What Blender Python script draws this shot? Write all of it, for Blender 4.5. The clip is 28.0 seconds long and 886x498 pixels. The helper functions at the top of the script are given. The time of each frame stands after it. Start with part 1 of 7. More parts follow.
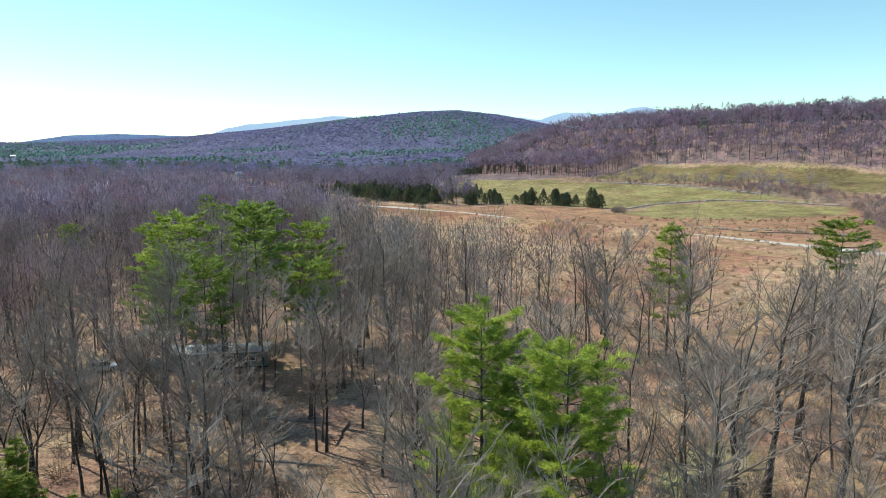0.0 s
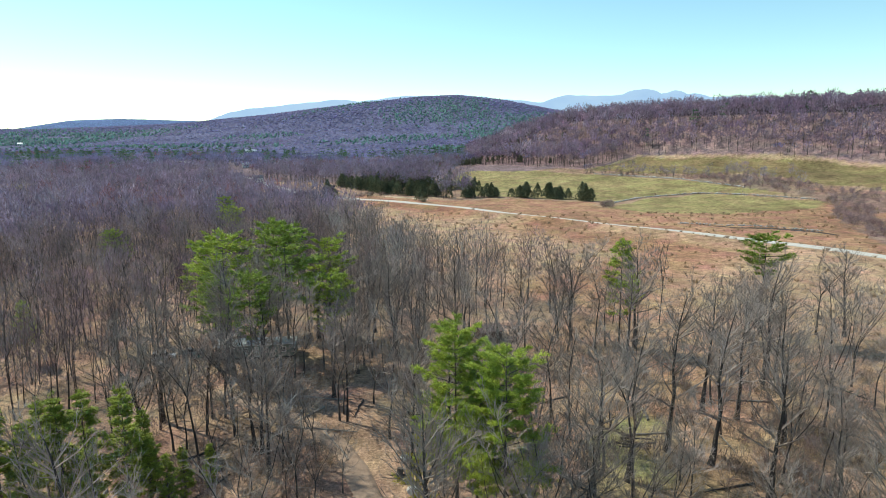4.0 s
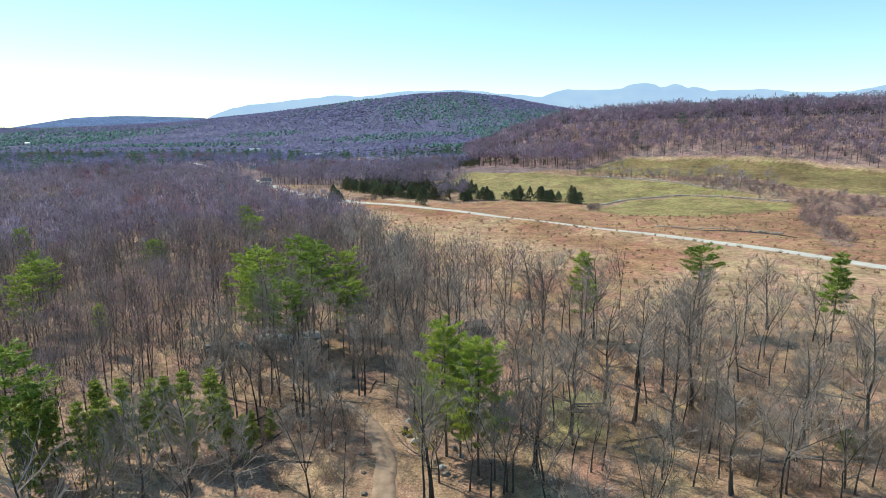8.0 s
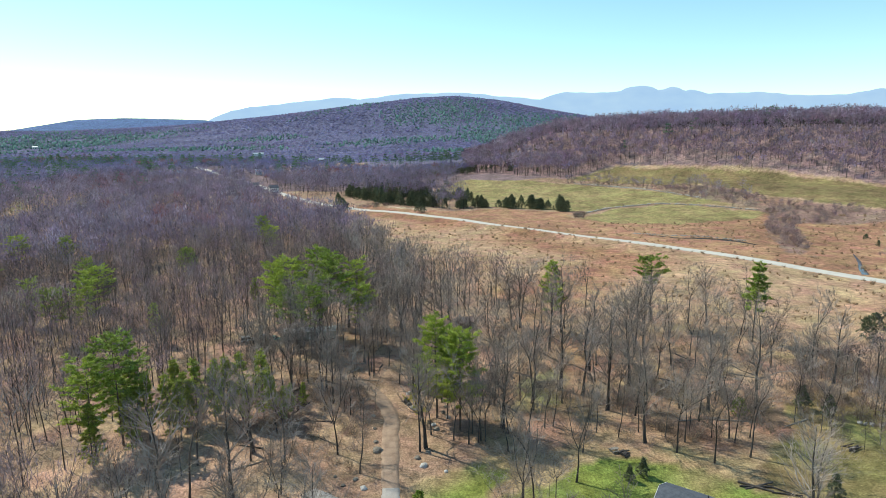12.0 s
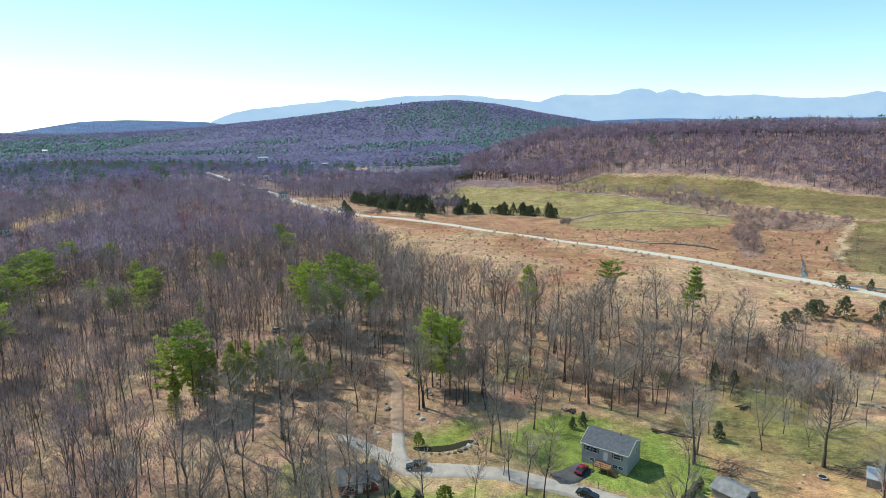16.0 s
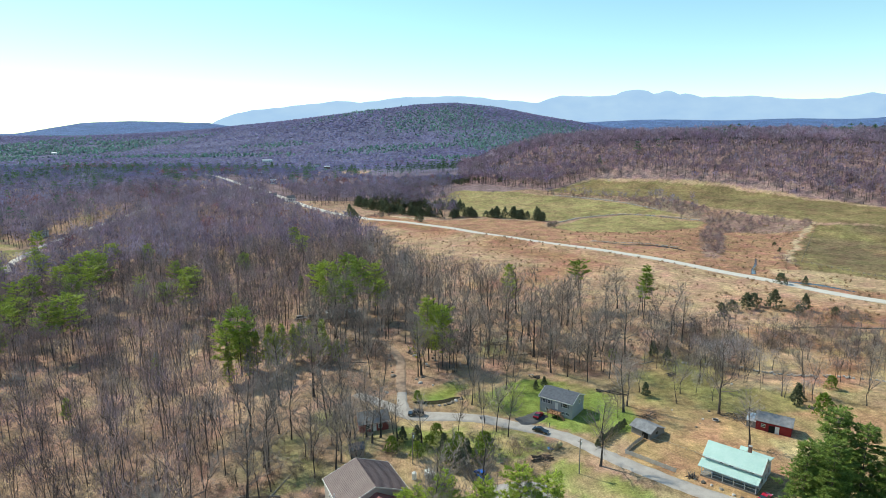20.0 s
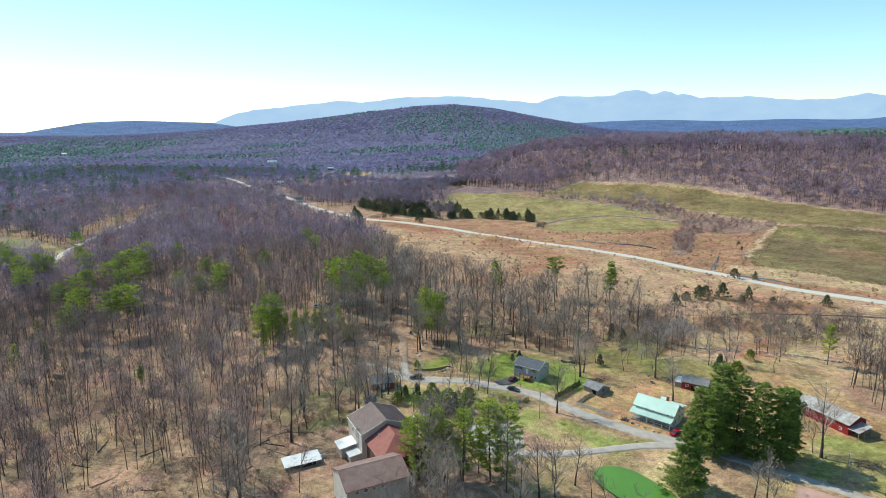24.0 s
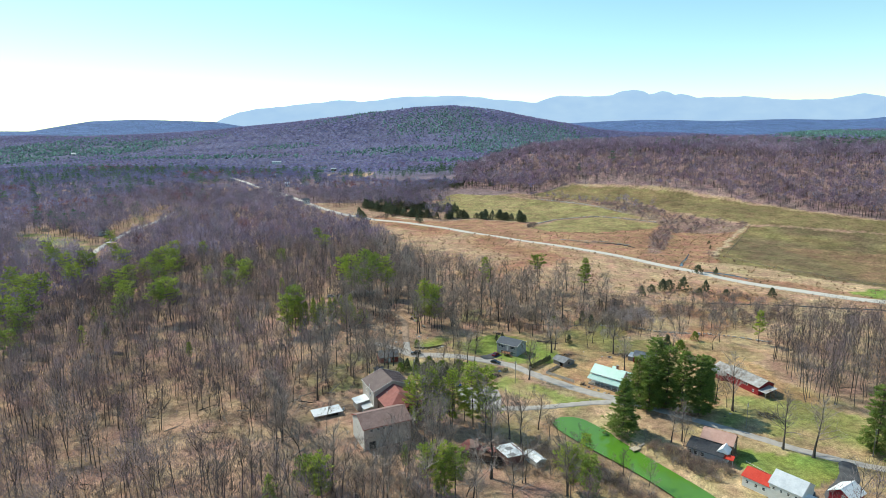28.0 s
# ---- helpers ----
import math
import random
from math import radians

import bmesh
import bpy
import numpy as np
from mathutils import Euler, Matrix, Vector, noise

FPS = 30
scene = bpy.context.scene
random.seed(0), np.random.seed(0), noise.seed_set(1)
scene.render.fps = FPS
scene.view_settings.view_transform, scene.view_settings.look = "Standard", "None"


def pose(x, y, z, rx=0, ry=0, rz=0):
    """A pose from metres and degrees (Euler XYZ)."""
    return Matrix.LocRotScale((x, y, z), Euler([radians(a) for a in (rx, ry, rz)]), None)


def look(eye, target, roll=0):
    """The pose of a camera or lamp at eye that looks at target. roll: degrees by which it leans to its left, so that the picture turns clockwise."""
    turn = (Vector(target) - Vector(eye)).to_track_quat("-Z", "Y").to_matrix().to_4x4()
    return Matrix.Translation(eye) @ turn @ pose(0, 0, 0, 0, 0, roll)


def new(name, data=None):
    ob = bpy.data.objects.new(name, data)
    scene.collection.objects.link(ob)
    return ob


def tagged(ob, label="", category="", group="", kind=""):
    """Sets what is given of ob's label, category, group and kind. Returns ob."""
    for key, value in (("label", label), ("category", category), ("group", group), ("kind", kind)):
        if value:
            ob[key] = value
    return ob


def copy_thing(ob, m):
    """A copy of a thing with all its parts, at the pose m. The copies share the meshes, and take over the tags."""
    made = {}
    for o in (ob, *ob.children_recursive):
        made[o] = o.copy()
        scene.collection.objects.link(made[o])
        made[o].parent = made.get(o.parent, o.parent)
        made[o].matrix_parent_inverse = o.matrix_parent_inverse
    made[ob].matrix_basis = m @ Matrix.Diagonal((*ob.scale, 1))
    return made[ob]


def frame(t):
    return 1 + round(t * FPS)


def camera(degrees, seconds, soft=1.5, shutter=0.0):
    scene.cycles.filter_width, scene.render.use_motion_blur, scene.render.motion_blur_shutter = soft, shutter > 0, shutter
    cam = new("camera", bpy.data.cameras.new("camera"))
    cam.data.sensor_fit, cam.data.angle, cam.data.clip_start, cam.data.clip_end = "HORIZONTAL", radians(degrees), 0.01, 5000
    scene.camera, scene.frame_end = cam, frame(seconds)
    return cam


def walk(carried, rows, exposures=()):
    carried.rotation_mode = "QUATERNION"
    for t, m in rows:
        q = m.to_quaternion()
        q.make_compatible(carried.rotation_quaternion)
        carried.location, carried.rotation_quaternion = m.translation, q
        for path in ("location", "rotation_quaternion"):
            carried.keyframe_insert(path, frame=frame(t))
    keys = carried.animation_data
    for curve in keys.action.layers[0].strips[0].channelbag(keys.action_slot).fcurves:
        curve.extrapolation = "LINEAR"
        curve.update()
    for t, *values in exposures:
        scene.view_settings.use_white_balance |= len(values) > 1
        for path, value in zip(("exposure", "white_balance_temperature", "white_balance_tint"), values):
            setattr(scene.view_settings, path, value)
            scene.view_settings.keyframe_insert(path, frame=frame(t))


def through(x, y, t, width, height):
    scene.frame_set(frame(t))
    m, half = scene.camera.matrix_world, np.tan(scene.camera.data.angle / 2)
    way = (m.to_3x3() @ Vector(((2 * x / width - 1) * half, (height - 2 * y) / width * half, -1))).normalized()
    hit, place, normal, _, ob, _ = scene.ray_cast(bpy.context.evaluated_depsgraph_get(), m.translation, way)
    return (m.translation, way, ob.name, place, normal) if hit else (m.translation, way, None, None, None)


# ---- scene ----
cam = camera(71.5, 28.0, soft=0.6)
METRES, EYE, TILT, LEAN, TURN = 280.0, 36.0, -9.1, 0.0, 0.0
ROWS = [
    (0.0, 0.0, 0.0, 0.0, 0.0, 0.0, -0.0),
    (0.5, 0.001, -0.0095, 0.003, 0.05, -0.42, 0.07),
    (1.0, 0.002, -0.0191, 0.006, 0.08, -0.74, 0.14),
    (1.5, 0.003, -0.0287, 0.0087, 0.11, -0.97, 0.17),
    (2.0, 0.0039, -0.0388, 0.0115, 0.14, -1.12, 0.19),
    (2.5, 0.0046, -0.0496, 0.0143, 0.15, -1.27, 0.23),
    (3.0, 0.0054, -0.0613, 0.0168, 0.18, -1.4, 0.25),
    (3.5, 0.0061, -0.0737, 0.0194, 0.21, -1.54, 0.22),
    (5.5, 0.0085, -0.1249, 0.0282, 0.24, -1.76, 0.33),
    (6.0, 0.0094, -0.139, 0.031, 0.26, -1.86, 0.4),
    (6.5, 0.0102, -0.1534, 0.0335, 0.26, -1.95, 0.42),
    (7.0, 0.0111, -0.1675, 0.0357, 0.28, -2.06, 0.49),
    (7.5, 0.0118, -0.1816, 0.0383, 0.28, -2.13, 0.51),
    (8.0, 0.0125, -0.1958, 0.0411, 0.29, -2.21, 0.54),
    (8.5, 0.0131, -0.2102, 0.0438, 0.29, -2.27, 0.55),
    (9.0, 0.014, -0.2248, 0.0464, 0.3, -2.28, 0.56),
    (9.5, 0.0151, -0.2396, 0.0488, 0.29, -2.32, 0.53),
    (10.0, 0.0162, -0.2543, 0.0505, 0.29, -2.33, 0.52),
    (10.5, 0.0173, -0.2698, 0.0518, 0.3, -2.26, 0.52),
    (11.0, 0.0182, -0.2856, 0.053, 0.28, -2.22, 0.47),
    (11.5, 0.0191, -0.3018, 0.0539, 0.26, -2.17, 0.49),
    (12.0, 0.0198, -0.3187, 0.055, 0.26, -2.12, 0.49),
    (12.5, 0.0206, -0.3361, 0.0564, 0.26, -2.1, 0.47),
    (14.5, 0.0239, -0.4096, 0.063, 0.26, -1.98, 0.42),
    (15.0, 0.0247, -0.4292, 0.065, 0.26, -2.0, 0.41),
    (15.5, 0.0257, -0.449, 0.0669, 0.26, -2.03, 0.44),
    (16.0, 0.0268, -0.4691, 0.0689, 0.27, -2.07, 0.43),
    (16.5, 0.0277, -0.4894, 0.0706, 0.27, -2.08, 0.42),
    (17.0, 0.0289, -0.51, 0.0719, 0.25, -2.06, 0.44),
    (17.5, 0.0299, -0.5309, 0.073, 0.25, -2.06, 0.43),
    (18.0, 0.0309, -0.5523, 0.0744, 0.24, -2.08, 0.45),
    (18.5, 0.032, -0.5733, 0.0752, 0.24, -2.07, 0.43),
    (19.0, 0.033, -0.595, 0.0762, 0.23, -2.07, 0.43),
    (19.5, 0.0341, -0.6165, 0.077, 0.22, -2.08, 0.46),
    (20.0, 0.0351, -0.6384, 0.0783, 0.23, -2.12, 0.43),
    (20.5, 0.0363, -0.6605, 0.0794, 0.22, -2.15, 0.45),
    (21.0, 0.0375, -0.6825, 0.0805, 0.22, -2.17, 0.45),
    (21.5, 0.0387, -0.7045, 0.0814, 0.24, -2.21, 0.45),
    (23.5, 0.0424, -0.7921, 0.0834, 0.24, -2.22, 0.36),
    (24.0, 0.0436, -0.8141, 0.0844, 0.24, -2.25, 0.36),
    (24.5, 0.0447, -0.8364, 0.0853, 0.24, -2.27, 0.35),
    (25.0, 0.0458, -0.8585, 0.0862, 0.24, -2.3, 0.34),
    (25.5, 0.0469, -0.8807, 0.0871, 0.25, -2.32, 0.32),
    (26.0, 0.048, -0.9029, 0.0879, 0.26, -2.35, 0.31),
    (26.5, 0.0489, -0.9253, 0.0888, 0.27, -2.39, 0.3),
    (27.0, 0.05, -0.9475, 0.0898, 0.27, -2.41, 0.28),
    (27.5, 0.051, -0.9697, 0.0908, 0.26, -2.42, 0.27),
    (28.0, 0.0521, -0.992, 0.0917, 0.25, -2.43, 0.26),
]
walk(cam, [(t, pose(0, 0, EYE, TILT, LEAN, TURN) @ pose(METRES * x, METRES * y, METRES * z, 90 + pitch, roll, yaw)) for t, x, y, z, yaw, pitch, roll in ROWS],
     [(0.0, 0.1, 6500, -2), (28.0, 0.08, 6500, -2)])

# ---- world, sun and exposure ----
SUN_AZ = math.atan2(-0.83, 0.55)
SUN_EL = radians(46)
world = bpy.data.worlds.new("world")
scene.world = world
world.use_nodes = True
wn = world.node_tree.nodes
sky = wn.new("ShaderNodeTexSky")
sky.sky_type = "NISHITA"
sky.sun_disc = False
sky.sun_elevation, sky.sun_rotation = SUN_EL, SUN_AZ
sky.air_density, sky.dust_density, sky.ozone_density = 1.0, 0.05, 0.8
cool = wn.new("ShaderNodeMix")
cool.data_type, cool.blend_type = "RGBA", "MULTIPLY"
cool.inputs[0].default_value = 1.0
cool.inputs[7].default_value = (0.85, 1.0, 1.0, 1)
world.node_tree.links.new(sky.outputs[0], cool.inputs[6])
world.node_tree.links.new(cool.outputs[2], wn["Background"].inputs[0])
wn["Background"].inputs[1].default_value = 0.165
sun = new("sun", bpy.data.lights.new("sun", "SUN"))
sun.data.energy, sun.data.angle, sun.data.color = 4.5, radians(0.55), (1.0, 0.905, 0.79)
to_sun = Vector((math.sin(SUN_AZ) * math.cos(SUN_EL), math.cos(SUN_AZ) * math.cos(SUN_EL), math.sin(SUN_EL)))
sun.matrix_world = look((0, 0, 300), Vector((0, 0, 300)) - to_sun)


# ---- materials ----
def material(name):
    m = bpy.data.materials.new(name)
    m.use_nodes = True
    return m, m.node_tree.nodes, m.node_tree.links, m.node_tree.nodes["Principled BSDF"]


def surface(name, c1, c2, scale=1.0, rough=0.8, bump=0.0, metal=0.0, fine=6.0, vary=0.0, island=0.0, through=0.0, stretch=(1, 1, 1), spec=0.3, tone=False):
    """Two colours mixed by noise at two scales, with relief, per-object and per-piece variation."""
    m, n, l, b = material(name)
    tc = n.new("ShaderNodeTexCoord")
    mp = n.new("ShaderNodeMapping")
    mp.inputs["Scale"].default_value = stretch
    l.new(tc.outputs["Object"], mp.inputs[0])
    big, small = n.new("ShaderNodeTexNoise"), n.new("ShaderNodeTexNoise")
    big.inputs["Scale"].default_value, small.inputs["Scale"].default_value = scale, scale * fine
    big.inputs["Detail"].default_value, small.inputs["Detail"].default_value = 4, 5
    for t in (big, small):
        l.new(mp.outputs[0], t.inputs["Vector"])
    add = n.new("ShaderNodeMath")
    add.operation = "MULTIPLY_ADD"
    l.new(small.outputs[0], add.inputs[0])
    add.inputs[1].default_value = 0.6
    l.new(big.outputs[0], add.inputs[2])
    ramp = n.new("ShaderNodeMapRange")
    ramp.inputs[1].default_value, ramp.inputs[2].default_value = 0.55, 1.05
    l.new(add.outputs[0], ramp.inputs[0])
    mix = n.new("ShaderNodeMix")
    mix.data_type = "RGBA"
    mix.inputs[6].default_value, mix.inputs[7].default_value = (*c1, 1), (*c2, 1)
    l.new(ramp.outputs[0], mix.inputs[0])
    col = mix.outputs[2]
    if vary or island:
        hsv = n.new("ShaderNodeHueSaturation")
        src = n.new("ShaderNodeNewGeometry").outputs["Random Per Island"] if island else n.new("ShaderNodeObjectInfo").outputs["Random"]
        amt = island or vary
        mr = n.new("ShaderNodeMapRange")
        mr.inputs[3].default_value, mr.inputs[4].default_value = 1 - amt, 1 + amt
        l.new(src, mr.inputs[0])
        l.new(mr.outputs[0], hsv.inputs["Value"])
        l.new(col, hsv.inputs["Color"])
        col = hsv.outputs[0]
    if tone:
        at, mt = n.new("ShaderNodeAttribute"), n.new("ShaderNodeMix")
        at.attribute_name = "tone"
        mt.data_type, mt.blend_type = "RGBA", "MULTIPLY"
        mt.inputs[0].default_value = 1
        l.new(col, mt.inputs[6])
        l.new(at.outputs["Color"], mt.inputs[7])
        col = mt.outputs[2]
    l.new(col, b.inputs["Base Color"])
    b.inputs["Roughness"].default_value, b.inputs["Metallic"].default_value = rough, metal
    b.inputs["Specular IOR Level"].default_value = spec
    if bump:
        bp = n.new("ShaderNodeBump")
        bp.inputs["Strength"].default_value, bp.inputs["Distance"].default_value = min(1, bump), 0.05
        l.new(small.outputs[0], bp.inputs["Height"])
        l.new(bp.outputs[0], b.inputs["Normal"])
    if through:
        tr = n.new("ShaderNodeBsdfTranslucent")
        ms = n.new("ShaderNodeMixShader")
        ms.inputs[0].default_value = through
        l.new(col, tr.inputs[0])
        l.new(b.outputs[0], ms.inputs[1])
        l.new(tr.outputs[0], ms.inputs[2])
        l.new(ms.outputs[0], n["Material Output"].inputs[0])
    return m


def ground_material():
    """Leaf litter, straw, turf, soil and far haze: the colour is laid on the sheet, broken up at four scales."""
    m, n, l, b = material("ground_cover")
    att = n.new("ShaderNodeAttribute")
    att.attribute_name = "cover"
    tc = n.new("ShaderNodeTexCoord")
    total = None
    for s, w in ((0.012, 0.45), (0.07, 0.7), (0.4, 0.85), (2.2, 1.0), (7.5, 0.95)):
        t = n.new("ShaderNodeTexNoise")
        t.inputs["Scale"].default_value, t.inputs["Detail"].default_value = s, 6
        t.inputs["Roughness"].default_value = 0.65
        l.new(tc.outputs["Object"], t.inputs["Vector"])
        mr = n.new("ShaderNodeMapRange")
        mr.inputs[1].default_value, mr.inputs[2].default_value = 0.3, 0.7
        mr.inputs[3].default_value, mr.inputs[4].default_value = 1 - w / 2, 1 + w / 2
        l.new(t.outputs[0], mr.inputs[0])
        if total is None:
            total = mr.outputs[0]
        else:
            mu = n.new("ShaderNodeMath")
            mu.operation = "MULTIPLY"
            l.new(total, mu.inputs[0])
            l.new(mr.outputs[0], mu.inputs[1])
            total = mu.outputs[0]
    hue = n.new("ShaderNodeTexNoise")
    hue.inputs["Scale"].default_value, hue.inputs["Detail"].default_value = 0.09, 5
    l.new(tc.outputs["Object"], hue.inputs["Vector"])
    mh = n.new("ShaderNodeMapRange")
    mh.inputs[1].default_value, mh.inputs[2].default_value = 0.3, 0.7
    mh.inputs[3].default_value, mh.inputs[4].default_value = 0.475, 0.525
    l.new(hue.outputs[0], mh.inputs[0])
    hsv = n.new("ShaderNodeHueSaturation")
    l.new(att.outputs["Color"], hsv.inputs["Color"])
    l.new(total, hsv.inputs["Value"])
    l.new(mh.outputs[0], hsv.inputs["Hue"])
    l.new(hsv.outputs[0], b.inputs["Base Color"])
    b.inputs["Roughness"].default_value = 0.95
    b.inputs["Specular IOR Level"].default_value = 0.1
    fine = n.new("ShaderNodeTexNoise")
    fine.inputs["Scale"].default_value, fine.inputs["Detail"].default_value = 1.5, 6
    l.new(tc.outputs["Object"], fine.inputs["Vector"])
    bp = n.new("ShaderNodeBump")
    bp.inputs["Strength"].default_value, bp.inputs["Distance"].default_value = 0.7, 0.35
    l.new(fine.outputs[0], bp.inputs["Height"])
    l.new(bp.outputs[0], b.inputs["Normal"])
    return m


def siding(name, c, pitch=0.15, upright=False, dark=0.75, rough=0.6):
    """Painted boards or sheet with real-size joints."""
    m = surface(name, c, tuple(v * 0.86 for v in c), 0.6, rough, 0.0, vary=0.02)
    n, l, b = m.node_tree.nodes, m.node_tree.links, m.node_tree.nodes["Principled BSDF"]
    tc = n.new("ShaderNodeTexCoord")
    w = n.new("ShaderNodeTexWave")
    w.wave_type, w.wave_profile = "BANDS", "SAW"
    w.bands_direction = "DIAGONAL" if upright else "Z"
    w.inputs["Scale"].default_value = 0.314 / pitch
    l.new(tc.outputs["Object"], w.inputs["Vector"])
    bp = n.new("ShaderNodeBump")
    bp.inputs["Strength"].default_value, bp.inputs["Distance"].default_value = 0.8, 0.03
    l.new(w.outputs[0], bp.inputs["Height"])
    l.new(bp.outputs[0], b.inputs["Normal"])
    return m


def glass(name="window_glass"):
    m, n, l, b = material(name)
    b.inputs["Base Color"].default_value = (0.03, 0.04, 0.05, 1)
    b.inputs["Roughness"].default_value = 0.05
    b.inputs["Specular IOR Level"].default_value = 0.8
    return m


def water(name, c, rough=0.08, scale=0.8):
    m = surface(name, c, tuple(v * 0.8 for v in c), 0.05, rough, 0.0, spec=0.5)
    n, l, b = m.node_tree.nodes, m.node_tree.links, m.node_tree.nodes["Principled BSDF"]
    tc, t, bp = n.new("ShaderNodeTexCoord"), n.new("ShaderNodeTexNoise"), n.new("ShaderNodeBump")
    t.inputs["Scale"].default_value = scale
    l.new(tc.outputs["Object"], t.inputs["Vector"])
    bp.inputs["Strength"].default_value, bp.inputs["Distance"].default_value = 0.17, 0.05
    l.new(t.outputs[0], bp.inputs["Height"])
    l.new(bp.outputs[0], b.inputs["Normal"])
    return m


GROUND = ground_material()
BARK = surface("grey_bark", (0.04, 0.034, 0.031), (0.125, 0.107, 0.097), 0.8, 0.9, 0.6, vary=0.25, stretch=(2, 2, 0.4))
TWIGS = surface("twigs", (0.185, 0.148, 0.13), (0.5, 0.415, 0.365), 0.25, 0.8, 0.0, vary=0.38, through=0.12)
# haze painted in: a bluer twig colour for the woods farther off
HAZED_TWIGS = surface("hazed_wood_twigs", (0.16, 0.13, 0.182), (0.305, 0.255, 0.335), 0.03, 0.9, 0.0, island=0.25, tone=True, through=0.45)
SILVER_TWIGS = surface("silver_twigs", (0.19, 0.16, 0.155), (0.36, 0.31, 0.30), 0.05, 0.9, 0.0, island=0.25, tone=True, through=0.45)
NEAR_TWIGS = surface("brown_twigs", (0.15, 0.116, 0.122), (0.34, 0.272, 0.272), 0.03, 0.9, 0.0, island=0.35, tone=True, through=0.25)
RED_TWIGS = surface("budding_red_twigs", (0.19, 0.085, 0.1), (0.28, 0.15, 0.165), 0.05, 0.9, 0.0, island=0.25, tone=True, through=0.45)
BUFF_TWIGS = surface("budding_buff_twigs", (0.30, 0.26, 0.15), (0.42, 0.37, 0.24), 0.05, 0.9, 0.0, island=0.25, tone=True, through=0.45)
HILL_TWIGS = surface("hillside_twigs", (0.21, 0.158, 0.215), (0.35, 0.27, 0.34), 0.02, 0.95, 0.0, island=0.25, tone=True, through=0.45)
PINE_BARK = surface("pine_bark", (0.08, 0.06, 0.05), (0.17, 0.14, 0.12), 1.0, 0.9, 0.6, stretch=(2, 2, 0.4))
BRIGHT_NEEDLES = surface("bright_needles", (0.205, 0.285, 0.035), (0.5, 0.56, 0.085), 0.35, 0.6, 0.0, island=0.4, through=0.25)
NEEDLES = surface("pine_needles", (0.145, 0.21, 0.036), (0.37, 0.45, 0.075), 0.35, 0.6, 0.0, island=0.45, through=0.25)
THICKET_NEEDLES = surface("thicket_needles", (0.18, 0.225, 0.04), (0.46, 0.5, 0.08), 0.35, 0.6, 0.0, island=0.45, through=0.25)
DARK_NEEDLES = surface("spruce_needles", (0.12, 0.185, 0.042), (0.29, 0.37, 0.08), 0.35, 0.65, 0.0, island=0.4, through=0.25)
CEDAR = surface("cedar_foliage", (0.10, 0.118, 0.07), (0.22, 0.235, 0.13), 0.3, 0.7, 0.0, island=0.4, through=0.2)
YELLOW_GREEN = surface("young_leaf", (0.16, 0.22, 0.03), (0.28, 0.34, 0.07), 0.4, 0.7, 0.0, island=0.35, through=0.45)
GOLD_NEEDLES = surface("yellowing_needles", (0.30, 0.28, 0.02), (0.42, 0.38, 0.04), 0.4, 0.7, 0.0, island=0.3, through=0.45)
ASPHALT = surface("worn_asphalt", (0.5, 0.465, 0.415), (0.62, 0.58, 0.52), 0.25, 0.9, 0.3)
WOOD_BARK = surface("wood_bark", (0.045, 0.038, 0.034), (0.12, 0.10, 0.09), 0.05, 0.9, 0.0, island=0.4)
DIRT_TRACK = surface("dirt_track", (0.24, 0.165, 0.12), (0.44, 0.32, 0.235), 0.5, 0.95, 0.6, fine=14)
DARK_ASPHALT = surface("dark_asphalt", (0.06, 0.06, 0.065), (0.12, 0.12, 0.125), 0.3, 0.9, 0.3)
GRAVEL = surface("gravel", (0.33, 0.3, 0.275), (0.48, 0.44, 0.405), 0.4, 0.95, 0.6, fine=12)
STONE = surface("field_stone", (0.10, 0.085, 0.07), (0.30, 0.27, 0.23), 1.2, 0.9, 0.7, vary=0.3)
PALE_STONE = surface("pale_stone", (0.35, 0.33, 0.31), (0.58, 0.56, 0.54), 1.2, 0.9, 0.7, vary=0.2)
WINDOW = glass()
WHITE = surface("white_paint", (0.72, 0.72, 0.70), (0.82, 0.82, 0.80), 0.8, 0.5, 0.1)
RAW_WOOD = surface("weathered_wood", (0.17, 0.15, 0.13), (0.34, 0.31, 0.28), 1.0, 0.85, 0.4, stretch=(1, 1, 4))
NEW_WOOD = surface("brown_deck_wood", (0.22, 0.11, 0.06), (0.36, 0.2, 0.11), 1.0, 0.7, 0.3)
POND = water("green_pond_water", (0.115, 0.265, 0.03), 0.1)
DARK_WATER = water("dark_water", (0.05, 0.045, 0.03))
PALE_WATER = water("shallow_water", (0.12, 0.13, 0.14))


# ---- meshes and parts ----
def mesh_of(name, verts, faces, mats=(), smooth=False):
    """A mesh from arrays of vertices and of triangles or quads."""
    v, f = np.asarray(verts, dtype=np.float32), np.asarray(faces, dtype=np.int32)
    k = f.shape[1]
    me = bpy.data.meshes.new(name)
    me.vertices.add(len(v))
    me.vertices.foreach_set("co", v.ravel())
    me.loops.add(f.size)
    me.loops.foreach_set("vertex_index", f.ravel())
    me.polygons.add(len(f))
    me.polygons.foreach_set("loop_start", np.arange(0, f.size, k, dtype=np.int32))
    for mt in mats:
        me.materials.append(mt)
    me.update(calc_edges=True)
    me.polygons.foreach_set("use_smooth", np.full(len(f), smooth))
    return me


def thing(name, m=None, label="", category="", group="", kind=""):
    ob = new(name)
    ob.empty_display_size = 0.2
    if m is not None:
        ob.matrix_world = m
    return tagged(ob, label, category, group, kind)


